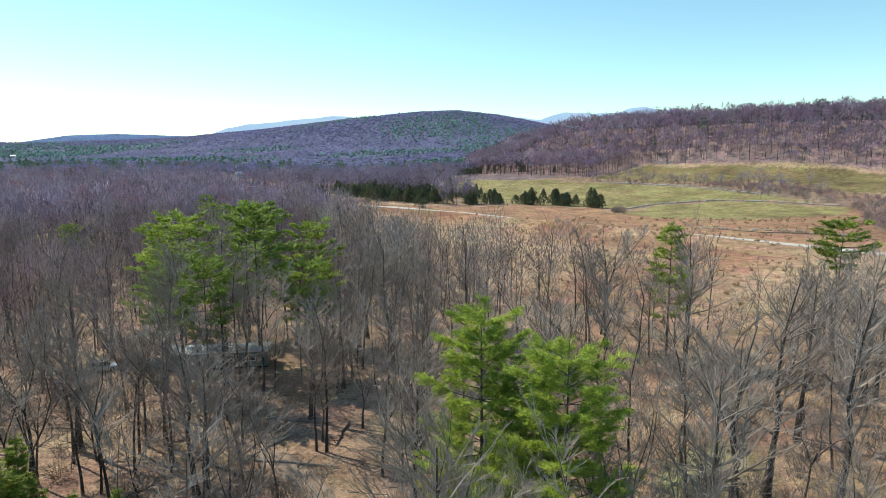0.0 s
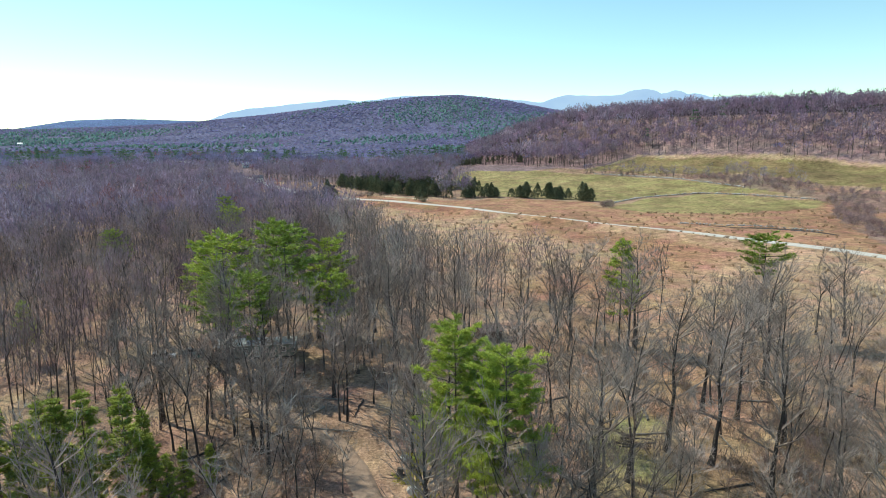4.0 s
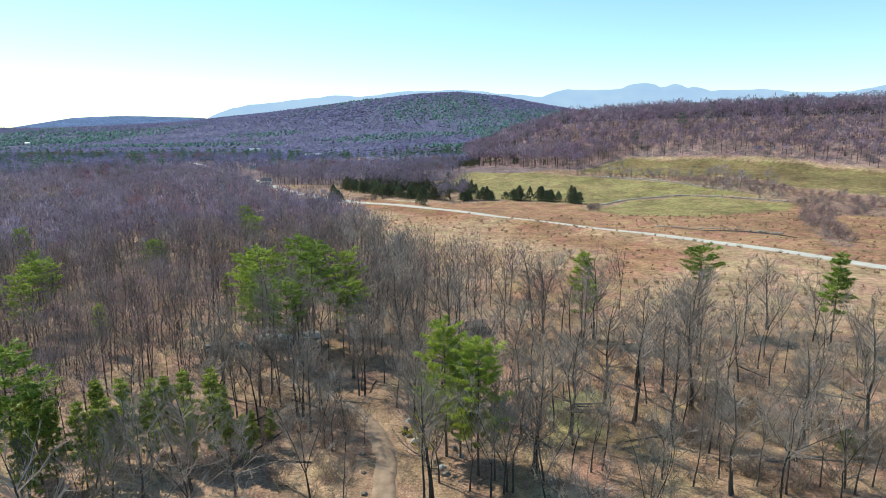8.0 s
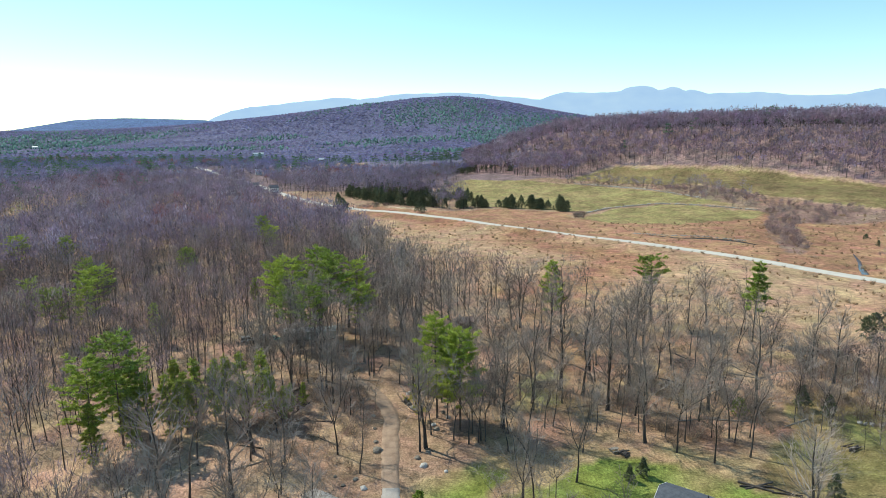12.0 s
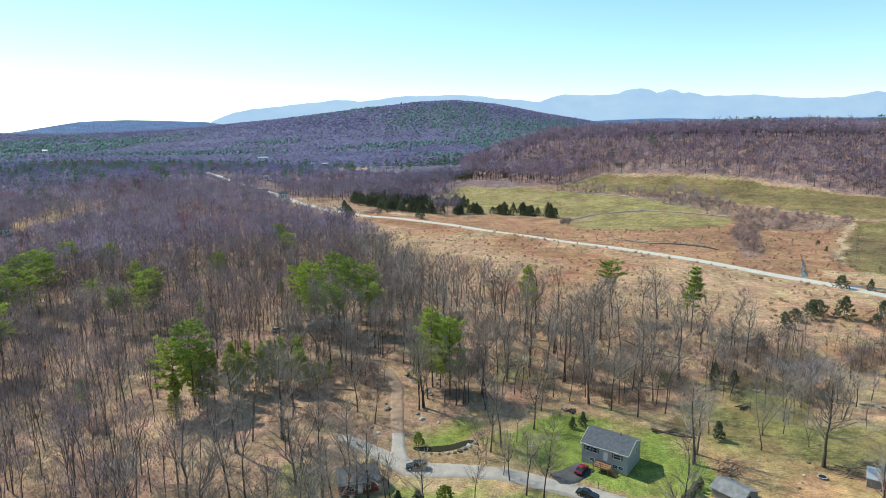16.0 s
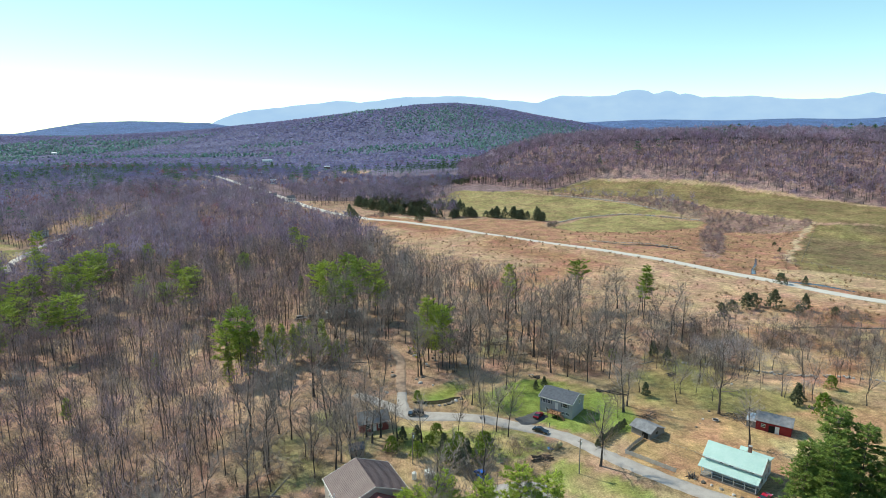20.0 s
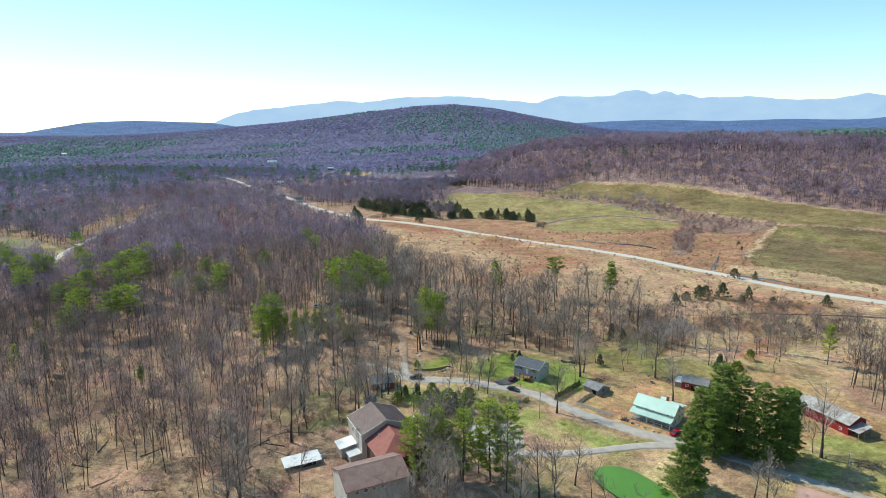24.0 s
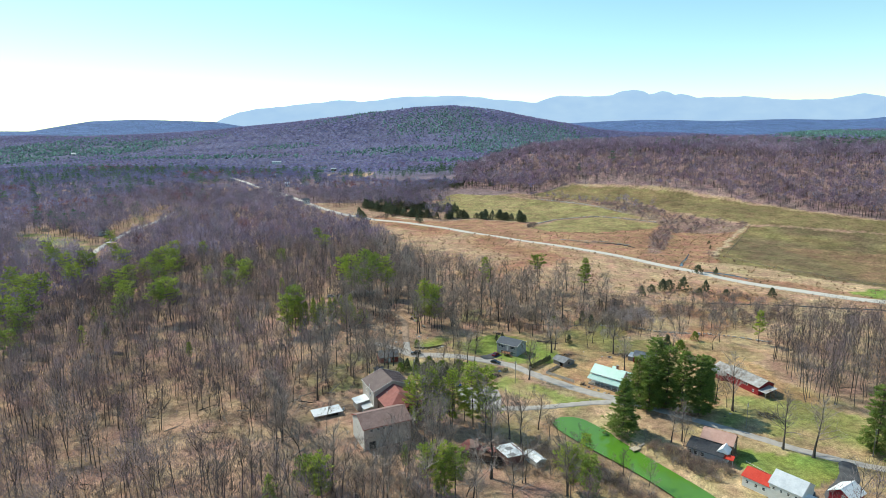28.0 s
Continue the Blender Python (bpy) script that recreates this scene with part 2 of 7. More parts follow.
def part(name, bm, mt, parent, label="", m=None):
    """Link a bmesh or a mesh as one mesh object under a thing or a part."""
    if isinstance(bm, bmesh.types.BMesh):
        me = bpy.data.meshes.new(name)
        bm.normal_update()
        bm.to_mesh(me)
        bm.free()
    else:
        me = bm
    if mt is not None and not me.materials:
        me.materials.append(mt)
    ob = new(name, me)
    ob.parent = parent
    if m is not None:
        ob.matrix_basis = m
    return tagged(ob, label)


def box(x0, y0, z0, x1, y1, z1, bm=None):
    bm = bm or bmesh.new()
    bmesh.ops.create_cube(bm, size=1, matrix=Matrix.LocRotScale(((x0 + x1) / 2, (y0 + y1) / 2, (z0 + z1) / 2), None, (abs(x1 - x0), abs(y1 - y0), abs(z1 - z0))))
    return bm


def prism(points, vec, bm=None):
    """A closed polygon (list of 3D points) pushed along vec."""
    bm = bm or bmesh.new()
    a = [bm.verts.new(p) for p in points]
    b = [bm.verts.new(Vector(p) + Vector(vec)) for p in points]
    k = len(a)
    fs = [bm.faces.new(a[::-1]), bm.faces.new(b)]
    for i in range(k):
        fs.append(bm.faces.new((a[i], a[(i + 1) % k], b[(i + 1) % k], b[i])))
    bmesh.ops.recalc_face_normals(bm, faces=fs)
    return bm


def tube(p0, p1, r0, r1, n=8, bm=None):
    bm = bm or bmesh.new()
    p0, p1 = Vector(p0), Vector(p1)
    d = p1 - p0
    q = d.to_track_quat("Z", "Y").to_matrix().to_4x4()
    bmesh.ops.create_cone(bm, cap_ends=True, segments=n, radius1=r0, radius2=max(r1, 0.001), depth=d.length, matrix=Matrix.Translation((p0 + p1) / 2) @ q)
    return bm


# ---- terrain ----
def step(a, b, v):
    t = np.clip((v - a) / (b - a), 0, 1)
    return t * t * (3 - 2 * t)


HILL_X = [-1500, -910, -640, -320, -90, 50, 210, 370, 510, 600, 800, 1200]
HILL_Z = [45, 66, 92, 130, 153, 157, 140, 110, 86, 67, 48, 35]


def land(x, y):
    """Height of the ground."""
    x, y = np.asarray(x, dtype=float), np.asarray(y, dtype=float)
    h = -4.0 * step(-40, -110, x) * step(300, 120, y)
    # the pond's basin runs slantwise
    mid = np.interp(y, [-128, -112, -90, -76, -62], [91, 82, 69, 61, 57.5])
    h = h - 1.6 * step(17, 8, np.abs(x - mid)) * step(-145, -128, y) * step(-54, -64, y)
    d = (x - 165) * 0.667 + (y - 566) * 0.745
    e = (x - 165) * 0.745 - (y - 566) * 0.667
    rise = 16 * step(-170, 20, d) + 46 * step(-5, 120, d) - 8 * step(220, 520, d) - 34 * step(500, 1100, d)
    side = 0.2 + 0.8 * step(-330, -90, e)
    h = h + rise * side * step(-520, -260, e)
    # the long hill, the low ridges and the plain that climbs towards the horizon
    px = np.interp(x, HILL_X, HILL_Z)
    h = h + px * np.exp(-(((y - 2200) / 360) ** 2) / 2) * step(900, 1500, y)
    h = h + 58 * step(1200, 4300, y)
    h = h + 80 * np.exp(-(((y - 4100) / 260) ** 2) / 2) * step(-2700, -2540, x) * step(-1200, -1700, x)
    h = h + 62 * np.exp(-(((y - 3900) / 300) ** 2) / 2) * step(150, 1100, x)
    h = h + 6 * np.sin(x / 140 + 1) * np.sin(y / 170) * step(500, 900, np.hypot(x, y))
    h = h + 0.35 * np.sin(x / 13.0 + 0.6) * np.sin(y / 17.0) * step(70, 150, np.hypot(x - 50, y + 25))
    # reed bank along the near side of the marsh road
    road_y = np.interp(x, [-133, -74, -12, 48, 96, 138, 185, 210, 236, 276], [493, 421, 375, 316, 272, 234, 171, 136, 110, 82])
    off = (road_y - y) * 0.72
    h = h + np.interp(x, [-80, -50, -12, 48, 70, 96, 125, 140, 200, 260], [0, 1.6, 1.9, 2.3, 2.25, 2.1, 1.65, 1.2, 0.5, 0]) * np.exp(-(((off - 13) / 6) ** 2))
    return h


def axis(stretches, far_lo, far_hi, grow=1.13):
    """Grid lines: stretches of (from, to, gap), then ever wider gaps outwards."""
    a = []
    for lo, hi, gap in stretches:
        a += list(np.arange(lo, hi - gap * 0.5, gap))
    a.append(stretches[-1][1])
    s = stretches[-1][2]
    while a[-1] < far_hi:
        s = min(s * grow, 160)
        a.append(a[-1] + s)
    s, b, v = stretches[0][2], [], a[0]
    while v > far_lo:
        s = min(s * grow, 160)
        v -= s
        b.append(v)
    return np.array(b[::-1] + a)


def inside(px, py, poly):
    """Whether points lie in a polygon."""
    r = np.zeros(np.shape(px), dtype=bool)
    k = len(poly)
    for i in range(k):
        (x0, y0), (x1, y1) = poly[i], poly[(i + 1) % k]
        if y0 == y1:
            continue
        r ^= ((y0 > py) != (y1 > py)) & (px < (x1 - x0) * (py - y0) / (y1 - y0) + x0)
    return r


HEDGE = [(126, 527), (164, 495), (199, 467), (231, 460), (251, 410), (235, 362), (216, 387), (194, 445), (161, 483), (131, 509)]
MARSH = [(-78, 415), (-70, 345), (-30, 232), (5, 162), (45, 127), (80, 118), (110, 106), (145, 86), (200, 78), (300, 48), (520, 0), (520, 90), (300, 118), (236, 205), (312, 318), (235, 350), (160, 330), (96, 352), (100, 385), (50, 405), (-12, 400), (-60, 440)]
SCRUB = [(100, 20), (120, 60), (145, 86), (200, 78), (300, 48), (420, 20), (420, -60), (230, -60), (150, 15)]
FIELD_A = [(24, 595), (62, 573), (98, 545), (130, 506), (161, 480), (193, 442), (215, 405), (226, 379), (210, 387), (179, 410), (137, 402), (120, 387), (96, 395), (60, 411), (22, 431), (1, 540)]
FIELD_B = [(117, 372), (135, 393), (178, 403), (208, 378), (234, 357), (228, 343), (188, 330), (159, 323), (121, 328), (99, 349)]
FIELD_C = [(127, 538), (166, 572), (190, 573), (237, 535), (272, 506), (298, 480), (340, 420), (375, 369), (405, 323), (425, 299), (470, 213), (560, 90), (530, 70), (446, 186), (401, 263), (343, 308), (314, 326), (285, 362), (260, 408), (233, 466), (201, 473), (165, 502)]
PASTURE = [(312, 320), (340, 303), (398, 258), (444, 183), (520, 90), (470, 40), (348, 77), (297, 112), (272, 137), (244, 173), (224, 188), (226, 203), (276, 279)]
THICKET = [(191, 461), (230, 457), (258, 403), (283, 357), (310, 323), (286, 301), (235, 313), (212, 269), (187, 211), (184, 232), (205, 296), (230, 340), (236, 362), (220, 398)]
LAWN = [(17, 15), (40, 27), (58, 20), (70, 14), (66, -6), (58, -9), (50, -13), (40, -9), (20, 3)]
LAWN_B = [(38, -24), (48, -30), (62, -42), (75, -50), (60, -52), (46, -48), (38, -38)]
LAWN_C = [(-5, -8), (8, -7), (24, -8), (34, -14), (40, -22), (30, -26), (10, -20), (0, -22), (-8, -20)]
LAWN_D = [(109, -83), (128, -88), (140, -96), (128, -106), (112, -104), (104, -96)]
LAWN_E = [(104, -62), (130, -78), (160, -92), (175, -70), (150, -50), (122, -46)]
LAWN_F = [(-1, 11), (14, 12), (17, 22), (8, 26), (0, 18)]
YARD = [(60, -8), (70, 12), (90, 25), (130, 20), (150, -10), (160, -50), (150, -62), (95, -52), (70, -42), (58, -24)]
OPEN = [(-12, 20), (15, 30), (75, 30), (100, 45), (125, 70), (220, 40), (220, -10), (165, 5), (150, -12), (170, -60), (190, -110), (70, -130), (50, -112), (30, -66), (0, -44), (-14, -30)]
RIDGE_WOOD = [(127, 545), (160, 578), (192, 579), (240, 541), (276, 511), (302, 484), (344, 424), (379, 373), (409, 327), (430, 302), (475, 216), (570, 90), (1400, 90), (1400, 1160), (40, 1160), (30, 640), (70, 605)]
FAR_LAWN = [(-400, 335), (-358, 308), (-316, 282), (-286, 246), (-300, 220), (-330, 232), (-372, 262)]
LITTER, STRAW, RUST = (0.35, 0.232, 0.158), (0.41, 0.275, 0.175), (0.33, 0.175, 0.105)
FIELD_GREEN, LAWN_GREEN = (0.265, 0.218, 0.098), (0.195, 0.24, 0.058)
HILL_FLOOR, DRY_GRASS = (0.21, 0.15, 0.155), (0.36, 0.262, 0.145)


def cover_and_haze_colour(x, y):
    wob = lambda s, o: 0.5 + 0.5 * np.sin(x / s + o + 1.7 * np.sin(y / (s * 1.3)))
    c = np.empty((len(x), 3))
    c[:] = LITTER
    wx, wy = x + 1.6 * np.sin(y / 7.0) + 1.1 * np.sin(y / 2.9 + x / 5), y + 1.6 * np.sin(x / 8.0) + 1.1 * np.sin(x / 3.1)

    def lay(poly, colour, other=None, s=20.0, o=0.0, soft=1.0):
        k = inside(wx, wy, poly)
        base = np.array(colour)[None]
        if other is not None:
            w = (wob(s, o) * wob(s * 0.37, o + 2))[k][:, None]
            base = base * (1 - w) + np.array(other)[None] * w
        c[k] = base
    far = (y > 560) | (x > 420) | (x < -420)
    c[far] = HILL_FLOOR
    c[inside(x, y, RIDGE_WOOD)] = (0.29, 0.195, 0.185)
    # distance haze painted into the ground: violet-blue from 700 m, bluer past 2200 m
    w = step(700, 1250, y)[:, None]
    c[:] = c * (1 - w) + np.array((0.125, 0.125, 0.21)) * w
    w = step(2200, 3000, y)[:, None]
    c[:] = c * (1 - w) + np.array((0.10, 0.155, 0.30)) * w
    lay([(12, 30), (60, 28), (120, 60), (110, 100), (70, 122), (30, 130), (14, 90), (10, 60)], (0.36, 0.238, 0.155), (0.33, 0.2, 0.125), 16)
    lay(OPEN, DRY_GRASS, LITTER, 14)
    lay([(62, 14), (90, 25), (130, 22), (150, 2), (215, 20), (205, 50), (150, 58), (118, 52), (95, 40), (70, 30)], (0.245, 0.19, 0.093), (0.31, 0.225, 0.13), 11)
    lay(YARD, (0.375, 0.245, 0.13), (0.28, 0.215, 0.105), 12)
    lay([(84.6, 48), (104, 58), (110.6, 41), (126.6, 20), (122, 3), (100.4, -1), (85, 3), (73, 10), (70, 22)], (0.225, 0.2, 0.082), (0.33, 0.235, 0.125), 10)
    lay([(74, -14), (86, -4), (104, -2), (112, -14), (100, -22), (84, -24), (76, -22)], (0.42, 0.27, 0.14), (0.36, 0.235, 0.13), 6)
    lay([(98, -16), (108, -12), (112, -20), (100, -26)], (0.5, 0.38, 0.2))
    lay([(38, -57), (60, -54), (80, -56), (94, -84), (110, -124), (102, -134), (84, -114), (74, -92), (66, -70), (52, -60), (44, -68)], (0.46, 0.345, 0.2), (0.38, 0.27, 0.15), 6)
    lay(SCRUB, (0.44, 0.32, 0.19), RUST, 22)
    lay(MARSH, STRAW, RUST, 40, 1.0)
    lay([(-62, 424), (-40, 432), (-12, 408), (4, 382), (-10, 384), (-50, 414)], (0.55, 0.45, 0.34), (0.46, 0.34, 0.23), 9)
    k = inside(wx, wy, MARSH) & (y > np.interp(x, [-75, 48, 137, 210, 300], [425, 322, 240, 140, 75]))
    c[k] = np.array(RUST) * 0.75 + np.array(STRAW) * 0.25
    lay(FIELD_C, (0.222, 0.172, 0.082), (0.182, 0.14, 0.07), 45)
    lay(PASTURE, (0.165, 0.125, 0.07), (0.225, 0.18, 0.08), 30, 2.0)
    lay([(300, 250), (420, 170), (520, 90), (470, 40), (348, 77), (300, 130)], (0.24, 0.155, 0.09), (0.2, 0.16, 0.075), 33, 1.0)
    lay([(313, 324), (277, 283), (226, 205), (222, 203), (272, 283), (309, 324)], (0.46, 0.35, 0.23))
    lay(THICKET, (0.25, 0.165, 0.135), (0.29, 0.18, 0.125), 30)
    lay(HEDGE, (0.25, 0.185, 0.135), LITTER, 20)
    lay(FIELD_A, FIELD_GREEN, (0.3, 0.24, 0.115), 35)
    lay(FIELD_B, FIELD_GREEN, (0.31, 0.255, 0.12), 25)
    lay([(127, 538), (166, 573), (190, 574), (237, 536), (272, 507), (298, 481), (340, 421), (375, 370), (405, 324), (425, 300), (428, 303), (408, 328), (378, 375), (343, 426), (300, 487), (274, 512), (238, 541), (190, 579), (164, 577)], (0.38, 0.27, 0.17))
    lay([(272, 137), (244, 173), (224, 188), (205, 190), (200, 170), (222, 148), (267, 108), (300, 84), (318, 96), (297, 112)], (0.46, 0.33, 0.2), STRAW, 12)
    lay([(267, 104), (292, 112), (344, 72), (328, 55), (279, 86)], (0.2, 0.25, 0.06))
    lay([(22, 50), (34, 48), (38, 60), (34, 70), (24, 66)], (0.26, 0.235, 0.11), DRY_GRASS, 9)
    for p in (LAWN, LAWN_D, LAWN_F):
        lay(p, LAWN_GREEN, DRY_GRASS, 11)
    lay(LAWN_E, (0.25, 0.245, 0.085), DRY_GRASS, 9)
    for p in (LAWN_B, LAWN_C):
        lay(p, (0.235, 0.25, 0.078), DRY_GRASS, 7)
    lay([(-40, -40), (-12, -38), (-10, -5), (-30, 5), (-42, -15)], (0.28, 0.245, 0.12), LITTER, 8)
    lay(FAR_LAWN, (0.2, 0.225, 0.07), DRY_GRASS, 20)
    # clearings on the plain
    for (a, b, r, col) in ((-1105, 1560, 26, STRAW), (-1600, 3350, 130, STRAW), (-1100, 1765, 18, STRAW), (-433, 1362, 14, STRAW), (-265, 1200, 22, STRAW), (-190, 1020, 40, STRAW), (-330, 720, 35, STRAW), (90, 1150, 40, LAWN_GREEN), (-620, 760, 40, STRAW)):
        c[(np.hypot((x - a) / 1.6, y - b)) < r] = col
    return np.concatenate([c, np.ones((len(x), 1))], axis=1)


def build_ground():
    xs, ys = axis([(-150, -40, 4.0), (-40, 170, 2.0), (170, 470, 3.2)], -4800, 4800), axis([(-140, 40, 2.0), (40, 610, 3.2)], -1500, 4750)
    gx, gy = np.meshgrid(xs, ys)
    x, y = gx.ravel(), gy.ravel()
    w, k = len(xs), len(ys)
    i = (np.arange(k - 1)[:, None] * w + np.arange(w - 1)[None]).ravel()
    z = land(x, y)
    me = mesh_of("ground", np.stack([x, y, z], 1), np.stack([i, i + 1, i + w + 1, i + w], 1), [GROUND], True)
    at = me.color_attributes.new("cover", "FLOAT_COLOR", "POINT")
    at.data.foreach_set("color", cover_and_haze_colour(x, y).astype(np.float32).ravel())
    ob = new("ground", me)
    tagged(ob, "leaf-littered woodland floor, straw-coloured marsh and green fields", "ground", kind="structure")
    return ob


build_ground()

POND_EDGE = [(53, -66), (54.5, -62), (58, -60), (64, -61.5), (69, -68), (73.5, -75), (80.5, -88), (87, -100), (93, -112), (97, -126), (88, -128), (81.5, -112), (73, -97), (63.5, -84), (56, -73)]


def smooth_line(pts, n=8, closed=False):
    """Points along a Catmull-Rom line."""
    p = [np.array(q, dtype=float) for q in pts]
    k, out = len(p), []
    for i in range(k if closed else k - 1):
        if closed:
            a, b, c, d = p[i - 1], p[i], p[(i + 1) % k], p[(i + 2) % k]
        else:
            a, b, c, d = p[max(i - 1, 0)], p[i], p[i + 1], p[min(i + 2, k - 1)]
        for j in range(n):
            t = j / n
            out.append(0.5 * (2 * b + (c - a) * t + (2 * a - 5 * b + 4 * c - d) * t * t + (3 * b - a - 3 * c + d) * t ** 3))
    if not closed:
        out.append(p[-1])
    return np.array(out)


def ribbon(name, pts, width, mt, label, category, lift=0.09, n=8, crown=0.06, kind="structure"):
    """A road: a strip with a crowned bed and edges that go down into the ground."""
    c = smooth_line(pts, n)
    t = np.gradient(c, axis=0)
    t /= np.linalg.norm(t, axis=1)[:, None]
    nrm = np.stack([-t[:, 1], t[:, 0]], 1)
    wid = np.asarray(width if np.ndim(width) else [width] * len(pts), dtype=float)
    w = np.interp(np.linspace(0, len(pts) - 1, len(c)), np.arange(len(pts)), wid)
    rng = np.random.default_rng(len(pts))
    jit = rng.normal(0, 0.12, (len(c), 2))
    cols = []
    for s, dz in ((-1.06, -0.25), (-1, 0), (-0.5, crown * 0.7), (0, crown), (0.5, crown * 0.7), (1, 0), (1.06, -0.25)):
        off = s * w / 2 + (jit[:, 0] if s < -0.9 else jit[:, 1] if s > 0.9 else 0)
        q = c + nrm * off[:, None]
        cols.append(np.stack([q[:, 0], q[:, 1], land(q[:, 0], q[:, 1]) + lift + dz], 1))
    v = np.stack(cols, 1)
    k, m = v.shape[:2]
    i = (np.arange(k - 1)[:, None] * m + np.arange(m - 1)[None]).ravel()
    ob = new(name, mesh_of(name, v.reshape(-1, 3), np.stack([i, i + m, i + m + 1, i + 1], 1), [mt], True))
    return tagged(ob, label, category, kind=kind)


def sheet(name, pts, z, mt, label, category, n=6, thick=0.05, kind="structure"):
    """A level patch (water, gravel) with a rim."""
    c = smooth_line(pts, n, True)
    bm = prism([(a, b, z - thick) for a, b in c], (0, 0, thick))
    me = bpy.data.meshes.new(name)
    bm.to_mesh(me)
    bm.free()
    me.materials.append(mt)
    return tagged(new(name, me), label, category, kind=kind)


# roads and water
ribbon("road", [(-470, 1050), (-330, 800), (-229, 655), (-133, 493), (-74, 421), (-12, 375), (48, 316), (96, 272), (138, 234), (185, 171), (210, 136), (236, 110), (276, 82), (360, 40), (480, -10), (700, -90)], 7.8, ASPHALT, "pale grey worn asphalt country road across the marsh", "road", 0.15, crown=0.08)
ribbon("lane", [(-20, 16), (-8, 6.5), (0, 0.5), (10, -0.5), (20, -2.0), (30, -6.5), (43, -13), (52, -23), (61, -32), (71, -41), (82, -48), (92, -55), (106, -66), (116, -74), (128, -84), (140, -92), (152, -98), (175, -106)], [3.4, 4.5, 6.4, 5.5, 5.0, 4.8, 4.8, 4.8, 4.8, 4.8, 5.0, 4.0, 3.6, 3.6, 3.6, 3.6, 3.6, 3.6], GRAVEL, "grey gravel lane winding between the houses", "road")
ribbon("driveway", [(-3, 2), (-4.2, 8), (-4.6, 12), (-5.0, 17)], [4.2, 3.4, 3.2, 3.2], GRAVEL, "narrow gravel drive leading into the woods", "driveway", lift=0.10)
ribbon("track", [(-4.95, 16), (-6.0, 26), (-6.8, 36), (-8.0, 48), (-16, 64), (-32, 76), (-50, 84)], [3.2, 3.4, 3.6, 3.6, 3.2, 3.0, 2.8], DIRT_TRACK, "brown dirt track strewn with leaves", "track", lift=0.07)
ribbon("driveway", [(86, -50), (72, -50.5), (58, -53), (48, -54.5), (36, -55), (28, -52), (22, -46)], [5.0, 3.4, 3.2, 3.2, 3.6, 5.0, 6.0], GRAVEL, "grey gravel drive beside the green pond", "driveway", lift=0.10)
ribbon("driveway", [(31, -4.5), (35, -2.5), (39, 1.0)], [5.0, 5.5, 4.5], DARK_ASPHALT, "short dark asphalt drive by the ranch house", "driveway", lift=0.11)
ribbon("driveway", [(141, -93), (135, -103), (126, -112), (122, -125)], [4.5, 5.2, 6.0, 6.5], DARK_ASPHALT, "dark asphalt drive beside the white barn", "driveway", lift=0.11)
ribbon("road", [(-262, 200), (-282, 231), (-299, 310), (-306, 369), (-309, 424), (-325, 520)], 5.0, ASPHALT, "grey country road seen through the bare woods", "road", 0.3)
ribbon("stream", [(158, 80), (175, 82), (192, 79), (230, 72), (268, 66), (360, 40)], [0.6, 1.4, 1.8, 2.0, 2.2, 2.4], DARK_WATER, "narrow dark stream in dry marsh grass", "stream", 0.04, crown=0.0)
ribbon("stream", [(190, 178), (197, 192), (204, 204), (213, 222)], [3.0, 2.0, 1.4, 0.8], PALE_WATER, "shallow pale water by the marsh road", "stream", 0.04, crown=0.0)
ribbon("stream", [(128, 280), (142, 271), (156, 269), (169, 260), (176, 246)], [0.8, 2.0, 4.0, 5.0, 1.5], DARK_WATER, "dark ditch through the marsh", "stream", 0.04, crown=0.0)
ribbon("stream", [(196, 161), (206, 156), (214, 151), (224, 138)], [1.0, 3.5, 4.0, 1.0], PALE_WATER, "shallow pale puddle beside the road", "stream", 0.04, crown=0.0)
sheet("pond", POND_EDGE, -0.95, POND, "bright green algae-coloured farm pond", "pond", thick=0.1)
sheet("pond", [(0, 8.5), (5, 7.8), (10, 9.3), (14, 12.5), (12.5, 13.2), (8, 11), (3, 10.2), (-0.5, 10)], 0.10, DARK_WATER, "small dark pool with a stone edge", "pond")
sheet("gravel_lot", [(20, -38), (33, -36), (36, -46), (33, -57), (24, -56), (20, -48)], 0.13, GRAVEL, "grey gravel parking yard behind the house", "gravel", thick=0.1)


# far mountains
RANGE_X = [-2100, -1830, -1740, -1660, -1579, -1449, -1232, -972, -799, -626, -366, -150, 67, 283, 413, 560, 717, 803, 900, 1050, 1200, 1300, 1340, 1383, 1470, 1534, 1578, 1621, 1673, 1729, 1772, 1816, 1859, 1945, 2300, 2520, 2740, 2960, 3140, 3230, 3400, 3700, 4700]
RANGE_Y = [60, 90, 145, 183, 207, 229, 252, 275, 297, 279, 312, 320, 322, 313, 290, 283, 268, 300, 318, 316, 312, 320, 342, 356, 360, 352, 324, 329, 352, 342, 320, 333, 324, 298, 308, 290, 278, 286, 310, 326, 300, 265, 200]


